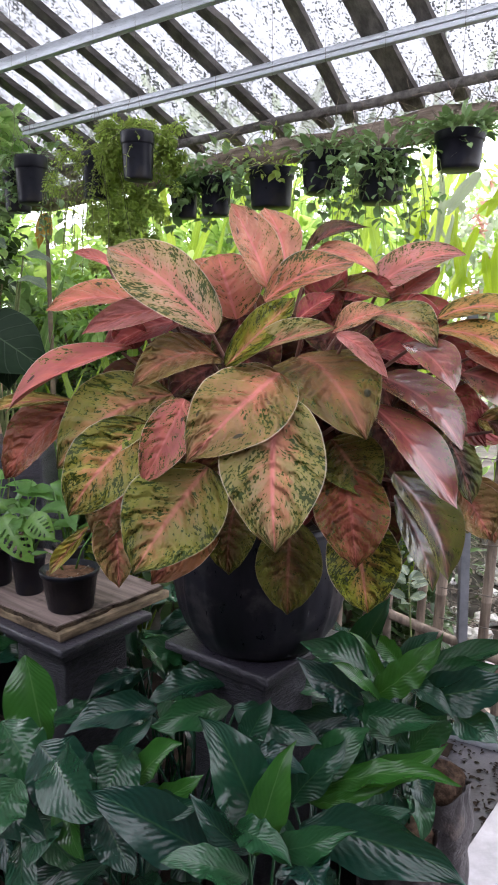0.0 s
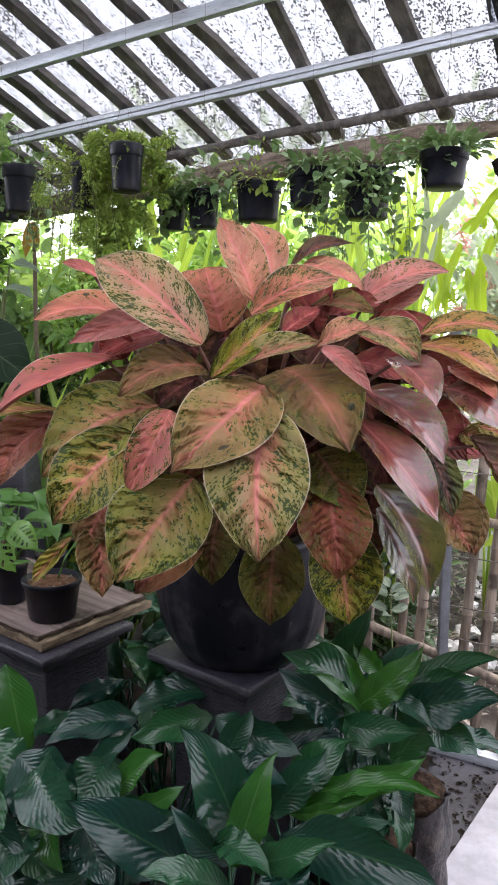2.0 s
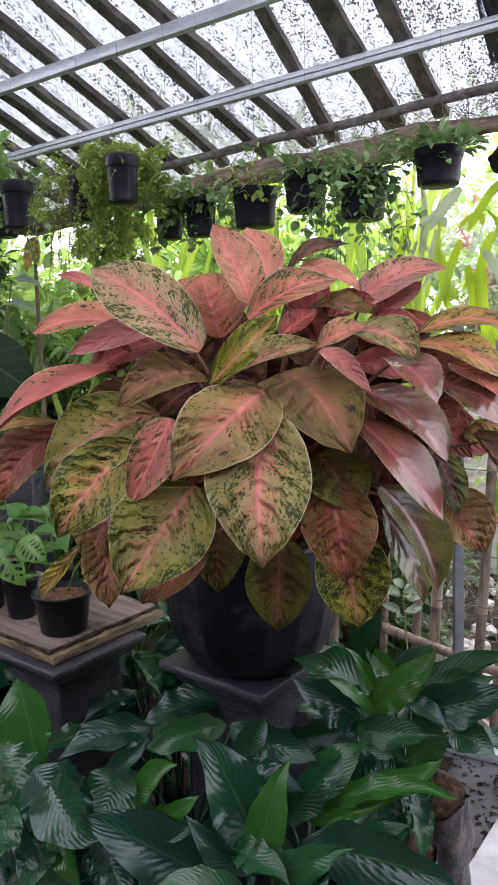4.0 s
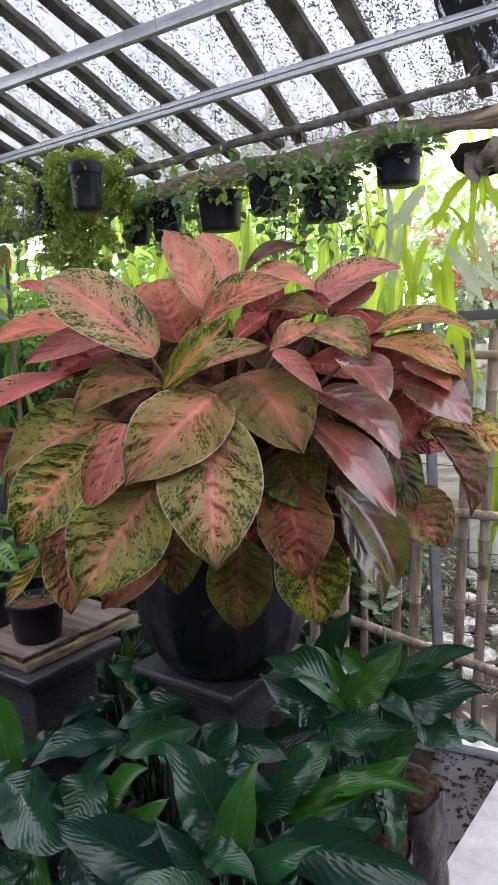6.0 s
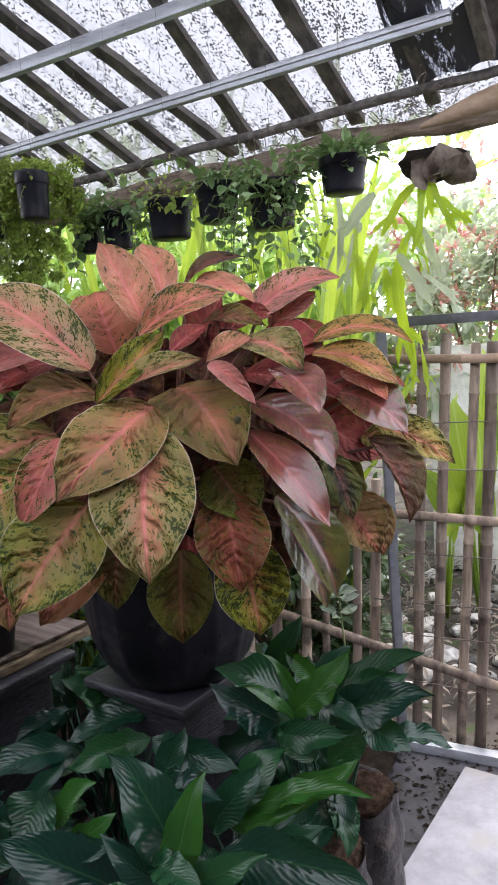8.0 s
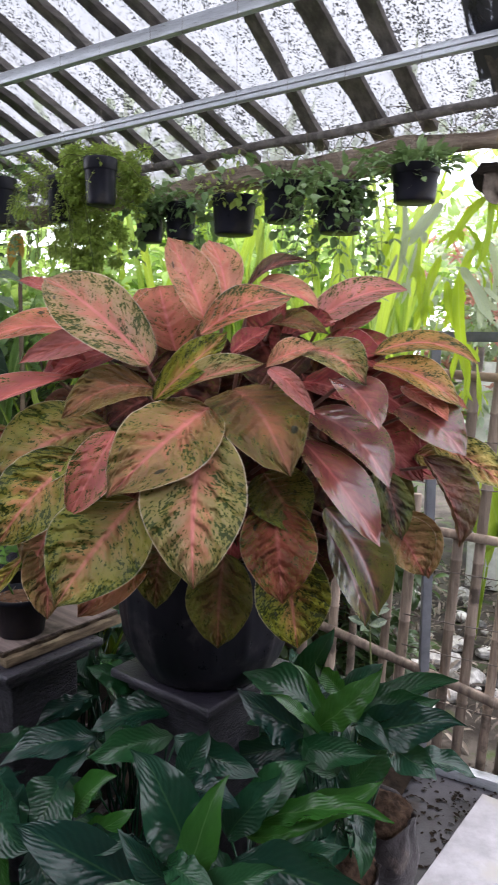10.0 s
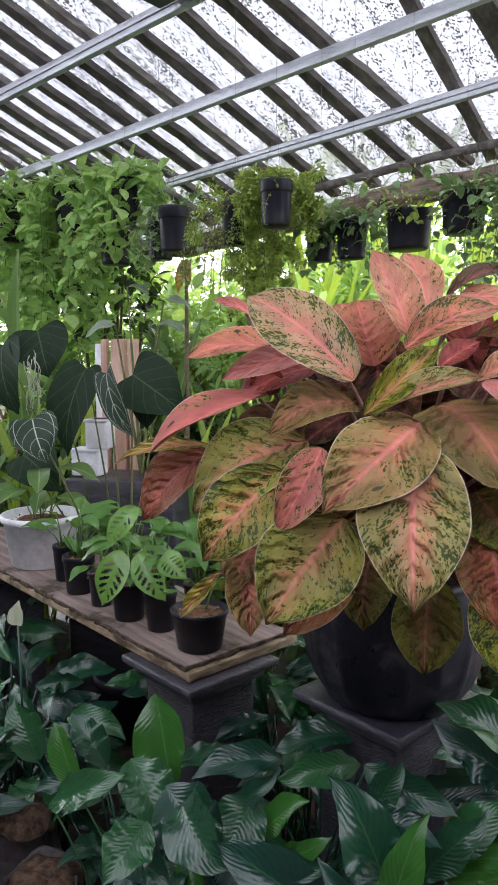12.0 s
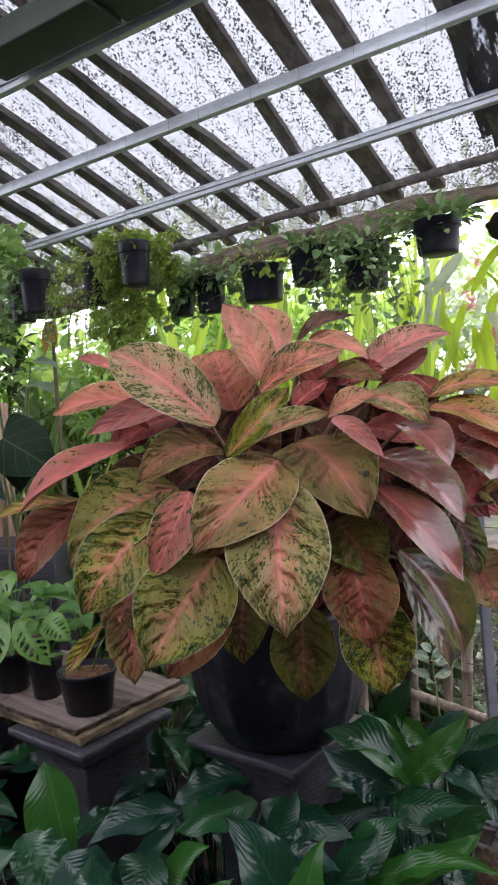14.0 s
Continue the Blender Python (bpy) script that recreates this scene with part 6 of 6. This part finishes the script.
# ---- greenery behind the fence ----
def shrub(place, size, count, leaf, material, label, seed, name="garden_shrub", stems=5, droop=0.2, hollow=0.3, slim=0.5, whorls=0):
    """A shrub: forked stems and a crown of leaves in uneven clumps. place: its foot; size: half widths and height of the crown's middle."""
    rnd = random.Random(seed)
    c = Vector(place)
    ob = thing(name, c, label, "shrub", "garden shrubs")
    sx, sy, z0, z1 = size
    clumps = []
    bm = bmesh.new()
    for i in range(stems):
        a = rnd.uniform(0, 6.28)
        top = c + Vector((math.cos(a) * sx * rnd.uniform(0.2, 0.8), math.sin(a) * sy * rnd.uniform(0.2, 0.8), rnd.uniform(z0 + (z1 - z0) * 0.5, z1)))
        mid = c.lerp(top, 0.5) + Vector((rnd.uniform(-0.1, 0.1), rnd.uniform(-0.1, 0.1), 0.1))
        tube(bm, [c, c.lerp(mid, 0.6), mid, top], [0.03, 0.022, 0.014, 0.005], 6)
    tagged(part("stem", bm, M_STEMWOOD, ob, "thin brown stems"), kind="stuff")
    for i in range(26):
        clumps.append((c + Vector((rnd.uniform(-sx, sx), rnd.uniform(-sy, sy), rnd.uniform(z0, z1))), rnd.uniform(0.5, 1.0) * (sx + z1 - z0) * 0.13))
    spots = []
    for i in range(count):
        m, r = clumps[rnd.randrange(len(clumps))]
        d = Vector((rnd.gauss(0, 1), rnd.gauss(0, 1), rnd.gauss(0, 1))).normalized()
        p = m + d * r * (hollow + (1.3 - hollow) * rnd.random())
        ln = leaf * rnd.uniform(0.6, 1.3)
        spots.append((p, d + Vector((0, 0, -droop)), ln, ln * slim * rnd.uniform(0.8, 1.2)))
    leafage(spots, material, "foliage", ob, seed)
    petals = []
    for i in range(whorls):
        m, r = clumps[rnd.randrange(len(clumps))]
        d = Vector((rnd.gauss(0, 0.8), -abs(rnd.gauss(0, 1)), rnd.gauss(0.3, 0.8))).normalized()
        p = m + d * r * 1.15
        for k in range(9):
            e = Vector((rnd.gauss(0, 1), rnd.gauss(0, 1), rnd.gauss(0.2, 0.8)))
            petals.append((p, e, rnd.uniform(0.05, 0.085), rnd.uniform(0.016, 0.026)))
    if petals:
        ob2 = leafage(petals, M_RED, "red_shoot", ob, seed + 1)
        ob2["label"] = "tufts of pinkish red young leaves"
    return ob


def strap_plant(place, n, height, width, material, label, seed, spread=0.5, low=0.15):
    """Long upright strap leaves that arch over, from one foot."""
    rnd = random.Random(seed)
    c = Vector(place)
    ob = thing("strap_leaved_plant", c, label, "plant", "tall strap-leaved plants")
    for i in range(n):
        a = rnd.uniform(0, 6.28)
        h = height * rnd.uniform(0.6, 1.1)
        b = c + Vector((rnd.uniform(-0.1, 0.1), rnd.uniform(-0.1, 0.1), h * rnd.uniform(low, low + 0.3)))
        tp = b + Vector((math.cos(a) * spread * rnd.uniform(0.3, 1), math.sin(a) * spread * rnd.uniform(0.3, 1), h * rnd.uniform(0.25, 0.6)))
        bm = blade(b, tp, width * rnd.uniform(0.7, 1.2), Vector((rnd.uniform(-0.6, 0.6), -1, 0.5)), rnd.uniform(0.03, 0.16), 0.15, 0.015, (0.4, 0.55), 0, 4, 14, seed * 50 + i)
        part("leaf", bm, material, ob)
        bm = bmesh.new()
        tube(bm, [c, c.lerp(b, 0.6), b], [0.012, 0.009, 0.006], 5)
        part("stalk", bm, material, ob)
    return ob


M_STEMWOOD = surface("brown_twig", (0.1, 0.07, 0.045), (0.2, 0.15, 0.1), 12.0, 0.85, bump=0.002)
rnd = random.Random(77)
# bright strap leaves outside the eave
for i, (x, y) in enumerate(((0.62, 3.55), (0.78, 3.75), (0.25, 3.65), (-0.05, 3.8), (0.8, 4.1), (0.45, 3.9), (-0.45, 4.0), (0.1, 4.3))):
    strap_plant((x, y, FLOOR), 16, 2.5, 0.042, M_STRAP, "tall lime-green strap-leaved plant lit from behind", 300 + i, low=0.36)
# vines and shrubs at the far end and beyond
shrub((-0.9, 4.4, FLOOR), (0.6, 0.4, 0.9, 2.0), 1300, 0.075, M_LIME, "bright lime-green shrub lit by the sky", 401)
shrub((-1.7, 4.3, FLOOR), (0.7, 0.4, 0.8, 2.2), 900, 0.09, M_VINE, "leafy green climber behind the shelf", 402)
shrub((-2.4, 4.4, FLOOR), (0.7, 0.5, 0.6, 2.2), 1100, 0.08, M_LIME, "bright green shrub beyond the shed", 403)
shrub((-0.2, 4.9, FLOOR), (0.9, 0.4, 0.6, 2.5), 2400, 0.12, M_LIME, "leafy green shrub beyond the fence", 404)
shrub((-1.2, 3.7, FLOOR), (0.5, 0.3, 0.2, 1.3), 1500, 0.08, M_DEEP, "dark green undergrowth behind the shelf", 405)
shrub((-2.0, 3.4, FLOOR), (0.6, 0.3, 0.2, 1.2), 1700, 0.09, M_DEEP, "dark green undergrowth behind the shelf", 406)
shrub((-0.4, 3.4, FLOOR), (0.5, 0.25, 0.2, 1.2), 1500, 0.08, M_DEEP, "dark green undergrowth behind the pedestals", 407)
# dark leaves added to stand in for the shade behind the fence
shrub((0.4, 3.3, FLOOR), (0.5, 0.2, 0.1, 0.8), 1200, 0.07, M_DEEP, "dark green leaves standing in for shade behind the fence", 408)
shrub((0.6, 3.3, FLOOR), (0.25, 0.2, 0.1, 0.85), 900, 0.07, M_DEEP, "dark green leaves standing in for shade behind the fence", 418)
shrub((2.6, 5.6, FLOOR), (0.8, 0.6, 0.8, 2.3), 2600, 0.07, M_RED, "reddish flowering shrub beyond the fence", 409)
shrub((3.0, 6.3, FLOOR), (1.2, 0.7, 0.4, 2.6), 2600, 0.09, M_VINE, "green shrub behind the reddish one", 410)
shrub((-3.4, 5.2, FLOOR), (1.2, 0.6, 0.5, 3.4), 3000, 0.13, M_VINE, "tall green shrub beyond the shed", 412)
shrub((0.5, 6.5, FLOOR), (1.7, 0.6, 0.6, 3.0), 3000, 0.15, M_LIME, "light green shrub in the garden", 413)
shrub((-1.6, 6.8, FLOOR), (1.8, 0.6, 0.6, 3.4), 1500, 0.15, M_LIME, "green shrub in the garden", 414)

shrub((-0.35, 4.2, FLOOR), (0.7, 0.3, 1.0, 1.95), 1800, 0.09, M_LIME, "bright lime-green shrub under the eave", 415)
shrub((-1.5, 3.75, FLOOR), (0.8, 0.25, 0.9, 1.9), 600, 0.085, M_VINE, "leafy green vines behind the hanging pots", 416)
# dark leaves added as the shaded gaps between the hanging vines
shrub((-1.75, 3.95, FLOOR), (0.35, 0.15, 1.85, 2.3), 450, 0.09, M_DEEP, "dark green leaves standing in for dark gaps behind the hanging pots", 423)
shrub((-0.95, 3.85, FLOOR), (0.4, 0.15, 0.9, 1.7), 650, 0.11, M_HOYA, "dull green shrub behind the shelf", 426)
shrub((-0.72, 3.9, FLOOR), (0.35, 0.2, 1.35, 1.95), 800, 0.08, M_VINE, "leafy green climber under the eave", 425)
shrub((-2.4, 3.7, FLOOR), (0.6, 0.3, 0.6, 2.0), 500, 0.1, M_VINE, "leafy green vines behind the hanging pots", 417)

for i, (x, y, h, w, m) in enumerate(((-0.95, 3.3, 1.95, 0.05, M_STRAP), (-0.6, 3.4, 1.9, 0.045, M_STRAP), (-1.75, 3.3, 1.95, 0.06, M_STRAP), (-1.1, 3.5, 1.9, 0.12, M_BROAD), (-1.6, 3.6, 2.0, 0.1, M_STRAP), (-2.1, 3.7, 2.1, 0.13, M_BROAD), (-0.75, 3.6, 1.9, 0.08, M_STRAP), (-1.3, 4.1, 2.3, 0.12, M_STRAP), (-2.5, 4.0, 2.2, 0.12, M_STRAP))):
    strap_plant((x, y, FLOOR), 13, h, w, m, "broad-leaved green plant behind the shelf", 340 + i, 0.6)

shrub((-1.0, 4.6, FLOOR), (1.0, 0.3, 0.5, 2.1), 650, 0.17, M_LIME, "broad-leaved green shrub behind the shed", 420, slim=0.6)
shrub((-2.3, 4.7, FLOOR), (1.0, 0.3, 0.5, 2.4), 650, 0.17, M_LIME, "broad-leaved green shrub behind the shed", 421, slim=0.6)
shrub((0.3, 5.3, FLOOR), (1.0, 0.3, 0.4, 2.2), 1200, 0.2, M_LIME, "broad-leaved lime-green shrub behind the strap leaves", 422, slim=0.5)

# velvety dark heart-shaped leaves behind the shelf
def veined():
    k = Kit("velvet_leaf_with_pale_veins", 0.6, 0.0, 0.14)
    uv = k.coords("UV")
    sep = k.node("ShaderNodeSeparateXYZ", i0=uv)
    across = k.math("ABSOLUTE", k.math("SUBTRACT", sep.outputs[0], 0.5))
    phase = k.math("MULTIPLY", k.math("SUBTRACT", sep.outputs[1], k.math("MULTIPLY", across, 0.8)), 30.0)
    ribs = k.step(k.math("SINE", phase), 0.93, 0.99)
    col = k.mix(k.noise(uv, 6.0), (0.0045, 0.014, 0.006), (0.016, 0.035, 0.014))
    col = k.mix(k.math("MULTIPLY", ribs, 0.06), col, (0.3, 0.38, 0.28))
    col = k.mix(k.math("SUBTRACT", 1.0, k.step(across, 0.006, 0.016)), col, (0.05, 0.08, 0.04))
    k.set("Base Color", col)
    k.bump(ribs, 0.002)
    return k.mat


M_VELVET = veined()


def pale_veined():
    """Dark leaf with a net of broad whitish veins."""
    k = Kit("dark_leaf_with_white_veins", 0.5, 0.0, 0.25)
    uv = k.coords("UV")
    sep = k.node("ShaderNodeSeparateXYZ", i0=uv)
    across = k.math("ABSOLUTE", k.math("SUBTRACT", sep.outputs[0], 0.5))
    along = sep.outputs[1]
    bow = k.math("MULTIPLY", k.math("POWER", across, 1.6), 1.5)
    side = k.math("ABSOLUTE", k.math("SINE", k.math("MULTIPLY", k.math("SUBTRACT", along, bow), 13.0)))
    veins = k.math("SUBTRACT", 1.0, k.step(side, 0.03, 0.1))
    rib = k.math("SUBTRACT", 1.0, k.step(across, 0.008, 0.02))
    loop = k.math("SUBTRACT", 1.0, k.step(k.math("ABSOLUTE", k.math("SUBTRACT", across, 0.41)), 0.003, 0.011))
    net = k.math("MAXIMUM", k.math("MAXIMUM", veins, rib), loop)
    col = k.mix(k.noise(uv, 6.0), (0.007, 0.02, 0.01), (0.02, 0.045, 0.022))
    col = k.mix(k.math("MULTIPLY", net, 0.85), col, (0.42, 0.46, 0.38))
    k.set("Base Color", col)
    k.bump(net, 0.002)
    return k.mat


M_PALEVEIN = pale_veined()


def heart_leaf(base, tip, width, material=None):
    b, tp = Vector(base), Vector(tip)
    bm = blade(b, tp, width, Vector((0.4 * math.sin(b.x * 40), -1, 0.35)), 0.1, 0.1, 0.04, (0.26, 0.62), 0, 12, 24, int(width * 5000), 0.05, True)
    # the lobes on both sides of the stalk reach back past its end
    ax = (tp - b).normalized()
    for v in bm.verts:
        s = (v.co - b).dot(ax) / (tp - b).length
        off = (v.co - b - ax * (v.co - b).dot(ax)).length / (width / 2)
        if s < 0.3:
            v.co -= ax * (tp - b).length * 0.16 * min(off, 1.0) * (1 - s / 0.3)
    part("leaf", bm, material or M_VELVET, anthurium)
    bm = bmesh.new()
    tube(bm, [ANT, ANT.lerp(b, 0.6) + Vector((0, 0, 0.1)), b], [0.005, 0.004, 0.003], 6)
    part("stalk", bm, M_STEM, anthurium)


ANT = Vector((-1.05, 2.75, FLOOR + 0.3))
anthurium = thing("anthurium", (ANT.x, ANT.y, FLOOR), "anthurium with velvety dark heart-shaped leaves in a pot", "potted plant")
bm = bmesh.new()
lathe(bm, Vector((ANT.x, ANT.y, FLOOR)), [(0.12, 0.0), (0.125, 0.005), (0.15, 0.27), (0.16, 0.275), (0.16, 0.31), (0.15, 0.312), (0.145, 0.28)], 30)
part("pot", bm, M_PLASTIC, anthurium)
heart_leaf((-1.213, 2.300, 1.199), (-1.137, 2.250, 1.053), 0.167, M_PALEVEIN)
heart_leaf((-0.971, 2.400, 1.359), (-0.857, 2.350, 1.137), 0.106, M_PALEVEIN)
heart_leaf((-1.352, 2.600, 1.519), (-1.284, 2.550, 1.339), 0.229)
heart_leaf((-0.935, 2.550, 1.350), (-0.713, 2.500, 1.213), 0.231)
heart_leaf((-1.099, 2.500, 1.373), (-1.169, 2.450, 1.045), 0.177)
heart_leaf((-0.849, 2.600, 1.370), (-0.885, 2.550, 1.141), 0.180)
heart_leaf((-1.373, 2.500, 1.037), (-1.205, 2.450, 0.914), 0.188)
heart_leaf((-1.476, 2.550, 1.464), (-1.400, 2.500, 1.196), 0.218)

# pinkish posts of a neighbouring lean-to; pale boards stand in for the bright gaps between
M_POSTWOOD = surface("pinkish_timber", (0.5, 0.3, 0.22), (0.68, 0.47, 0.37), 6.0, 0.8, stretch=(5, 5, 0.7), bump=0.002)
leanto = thing("timber_screen", (-1.16, 3.2, FLOOR), "screen of pinkish timber posts with pale boards for bright gaps", "screen")
for x, y, w, top in ((-1.27, 3.2, 0.07, 1.5), (-1.36, 3.24, 0.03, 1.5), (-1.19, 3.18, 0.04, 1.5)):
    bm = bmesh.new()
    box(bm, (x, y, (top + FLOOR) / 2), (w, 0.04, top - FLOOR), None, 0.004)
    part("post", bm, M_POSTWOOD, leanto)
for x, w in ((-1.4, 0.05), (-1.315, 0.045), (-1.225, 0.03)):
    bm = bmesh.new()
    box(bm, (x, 3.27, (1.48 + FLOOR) / 2), (w, 0.015, 1.48 - FLOOR), None, 0.003)
    part("board", bm, M_CREAM, leanto, "pale board standing in for a bright gap")
# white plastic boxes standing behind the shelf
stand = thing("plant_stand", (-1.1, 2.95, FLOOR), "dark concrete block stand behind the shelf", "stand")
for i in range(4):
    bm = bmesh.new()
    box(bm, (-1.12 + 0.006 * (i % 2), 2.95, FLOOR + 0.28 * i + 0.139), (0.5, 0.3, 0.278), None, 0.012)
    part("block", bm, M_CONCRETE, stand)
for x, w, h, z in ((-1.235, 0.1, 0.13, 1.02), (-1.29, 0.13, 0.119, 0.901)):
    bm = bmesh.new()
    box(bm, (x, 2.9, z + h / 2), (w, 0.1, h), None, 0.012, 3)
    box(bm, (x, 2.9, z + h - 0.006), (w + 0.012, 0.112, 0.012), None, 0.004)
    whole("plastic_box", bm, M_CREAM, "small white plastic box on a stand", "box", "white boxes")
# pale roots hanging at the side of the anthurium
M_ROOTS = surface("pale_aerial_root", (0.34, 0.36, 0.28), (0.5, 0.5, 0.42), 20.0, 0.7, bump=0.0005)
rnd = random.Random(91)
for i in range(9):
    p = Vector((-1.25 + rnd.uniform(-0.03, 0.03), 2.36, 1.42 + rnd.uniform(-0.03, 0.03)))
    pts = [p]
    for k in range(8):
        p = p + Vector((rnd.uniform(-0.012, 0.012), rnd.uniform(-0.006, 0.006), -rnd.uniform(0.012, 0.03)))
        pts.append(p)
    bm = bmesh.new()
    tube(bm, pts, 0.0016, 4)
    part("aerial_root", bm, M_ROOTS, anthurium)

# rubble and dead leaves on the ground behind the fence
rnd = random.Random(55)
M_RUBBLE = surface("pale_rubble", (0.25, 0.24, 0.23), (0.62, 0.6, 0.57), 14.0, 0.9, bump=0.008, vary=0.8)
for i in range(150):
    c = Vector((rnd.uniform(0.2, 2.6), rnd.uniform(2.85, 4.6), FLOOR))
    r = rnd.uniform(0.02, 0.1) * (0.6 if i > 60 else 1.0)
    bm = bmesh.new()
    bmesh.ops.create_icosphere(bm, subdivisions=2, radius=1)
    off = Vector((i * 3.1, i * 1.7, 0))
    for v in bm.verts:
        v.co *= 1 + 0.4 * noise.noise(v.co * 1.5 + off)
        v.co = c + Vector((v.co.x * r, v.co.y * r * 0.8, v.co.z * r * 0.55 + r * 0.2))
    whole("stone", bm, M_RUBBLE, "pale rough stone on the garden earth", "stone", "rubble behind the fence", smooth=False)
spots = []
for i in range(3800):
    p = Vector((rnd.uniform(-0.4, 3.0), rnd.uniform(2.8, 5.2), FLOOR + rnd.uniform(0.0, 0.08)))
    spots.append((p, (rnd.gauss(0, 1), rnd.gauss(0, 1), rnd.gauss(0.1, 0.5)), rnd.uniform(0.03, 0.1), rnd.uniform(0.006, 0.022)))
tagged(leafage(spots, M_DRY, "leaf_litter", None, 3), "brown dead leaves strewn over the earth", "leaf litter")
for i, (x, y) in enumerate(((1.5, 3.25), (1.85, 3.5), (1.35, 3.9))):
    strap_plant((x, y, FLOOR), 4, 1.7, 0.06, M_STRAP, "low lime-green plant behind the fence", 360 + i, 0.35, 0.3)
shrub((1.95, 4.9, FLOOR), (0.75, 0.3, 1.25, 2.5), 3000, 0.075, M_GREYLEAF, "grey-green shrub with tufts of pinkish red young leaves", 431, slim=0.5, whorls=150)
shrub((2.7, 5.2, FLOOR), (0.9, 0.4, 0.9, 2.9), 3000, 0.085, M_GREYLEAF, "grey-green shrub with scattered red shoots", 433, slim=0.5, whorls=110)
# low pale wall across the garden, its colour whitened to stand in for sunlight
bm = bmesh.new()
box(bm, Vector((2.75, 4.25, (1.3 + FLOOR) / 2)), (2.7, 0.12, 1.3 - FLOOR), basis(ALONG), 0.01)
whole("wall_garden", bm, M_PALECEMENT, "low pale garden wall with sunlight painted into its colour", kind="structure")
strap_plant((1.5, 3.75, FLOOR), 12, 1.6, 0.16, M_STRAP, "lime-green plant with broad leaves behind the fence", 372, 0.3, 0.4)
# scraps of dead leaf on the floor by the slab
rnd = random.Random(8)
spots = []
for i in range(1500):
    p = Vector((rnd.uniform(0.45, 1.3), rnd.uniform(1.4, 2.7), FLOOR + 0.003))
    spots.append((p, (rnd.gauss(0, 1), rnd.gauss(0, 1), 0.03), rnd.uniform(0.008, 0.03), rnd.uniform(0.005, 0.014)))
tagged(leafage(spots, M_SOIL, "leaf_scraps", None, 4), "dark scraps of dead leaf on the concrete floor", "leaf litter")

M_PALELEAF = strap_material("pale_green_leaf", (0.1, 0.15, 0.1), (0.26, 0.32, 0.25), (0.4, 0.5, 0.3), 0.2)
# a small pale plant by the fence
sprout = thing("seedling", (0.595, 2.45, FLOOR), "small pale-leaved seedling growing beside the fence", "seedling")
foot, crown = Vector((0.595, 2.45, FLOOR)), Vector((0.565, 2.45, 0.5))
bm = bmesh.new()
tube(bm, [foot, foot.lerp(crown, 0.5) + Vector((0.012, 0, 0)), crown], [0.005, 0.004, 0.003], 6)
part("stem", bm, M_STEM, sprout)
for i in range(11):
    a = 2.4 * i
    b = crown + Vector((0, 0, 0.006 * i - 0.03 - (0.1 if i > 6 else 0)))
    d = Vector((math.cos(a), math.sin(a), 0.25))
    bm = blade(b + d * 0.01, b + d * 0.075, 0.034, Vector((0, -0.7, 0.8)), 0.1, 0.15, 0.03, (0.5, 0.6), 0, 6, 10, 700 + i)
    part("leaf", bm, M_PALELEAF, sprout)

# a withered banana-like leaf and two pale broad leaves at the far end
M_DEAD = strap_material("withered_orange_leaf", (0.5, 0.27, 0.04), (0.55, 0.32, 0.05), (0.6, 0.36, 0.04), 0.4)
dead = thing("withered_plant", (-0.95, 3.25, FLOOR), "withered plant with a drooping orange-brown leaf", "plant")
bm = bmesh.new()
tube(bm, [(-0.95, 3.25, FLOOR), (-0.955, 3.25, 0.9), (-0.94, 3.22, 1.86)], [0.018, 0.014, 0.008], 8)
part("stem", bm, M_STEMWOOD, dead)
for b, p, w in (((-0.94, 3.22, 1.86), (-0.965, 3.17, 1.7), 0.045), ((-0.93, 3.22, 1.85), (-0.91, 3.18, 1.74), 0.03)):
    part("leaf", blade(b, p, w, (0.3, -1, 0.2), 0.1, 0.3, 0.06, (0.5, 0.6), 0, 6, 14, 810), M_DEAD, dead)
pale = thing("broad_leaved_plant", (-1.1, 3.0, FLOOR), "plant with broad pale grey-green leaves behind the shelf", "plant")
for i, (b, p, w) in enumerate((((-1.0, 3.0, 1.56), (-0.86, 2.95, 1.52), 0.07), ((-1.2, 3.0, 1.56), (-1.32, 2.95, 1.5), 0.08), ((-0.98, 3.02, 1.66), (-0.84, 2.98, 1.62), 0.06), ((-1.14, 3.0, 1.72), (-1.02, 2.95, 1.68), 0.06))):
    part("leaf", blade(b, p, w, (0.1, -0.5, 1), 0.1, 0.15, 0.04, (0.5, 0.6), 0, 6, 14, 820 + i), M_PALELEAF, pale)
    bm = bmesh.new()
    tube(bm, [(-1.1, 3.0, FLOOR), (-1.09, 3.0, 0.9), b], [0.012, 0.009, 0.004], 6)
    part("stalk", bm, M_STEM, pale)
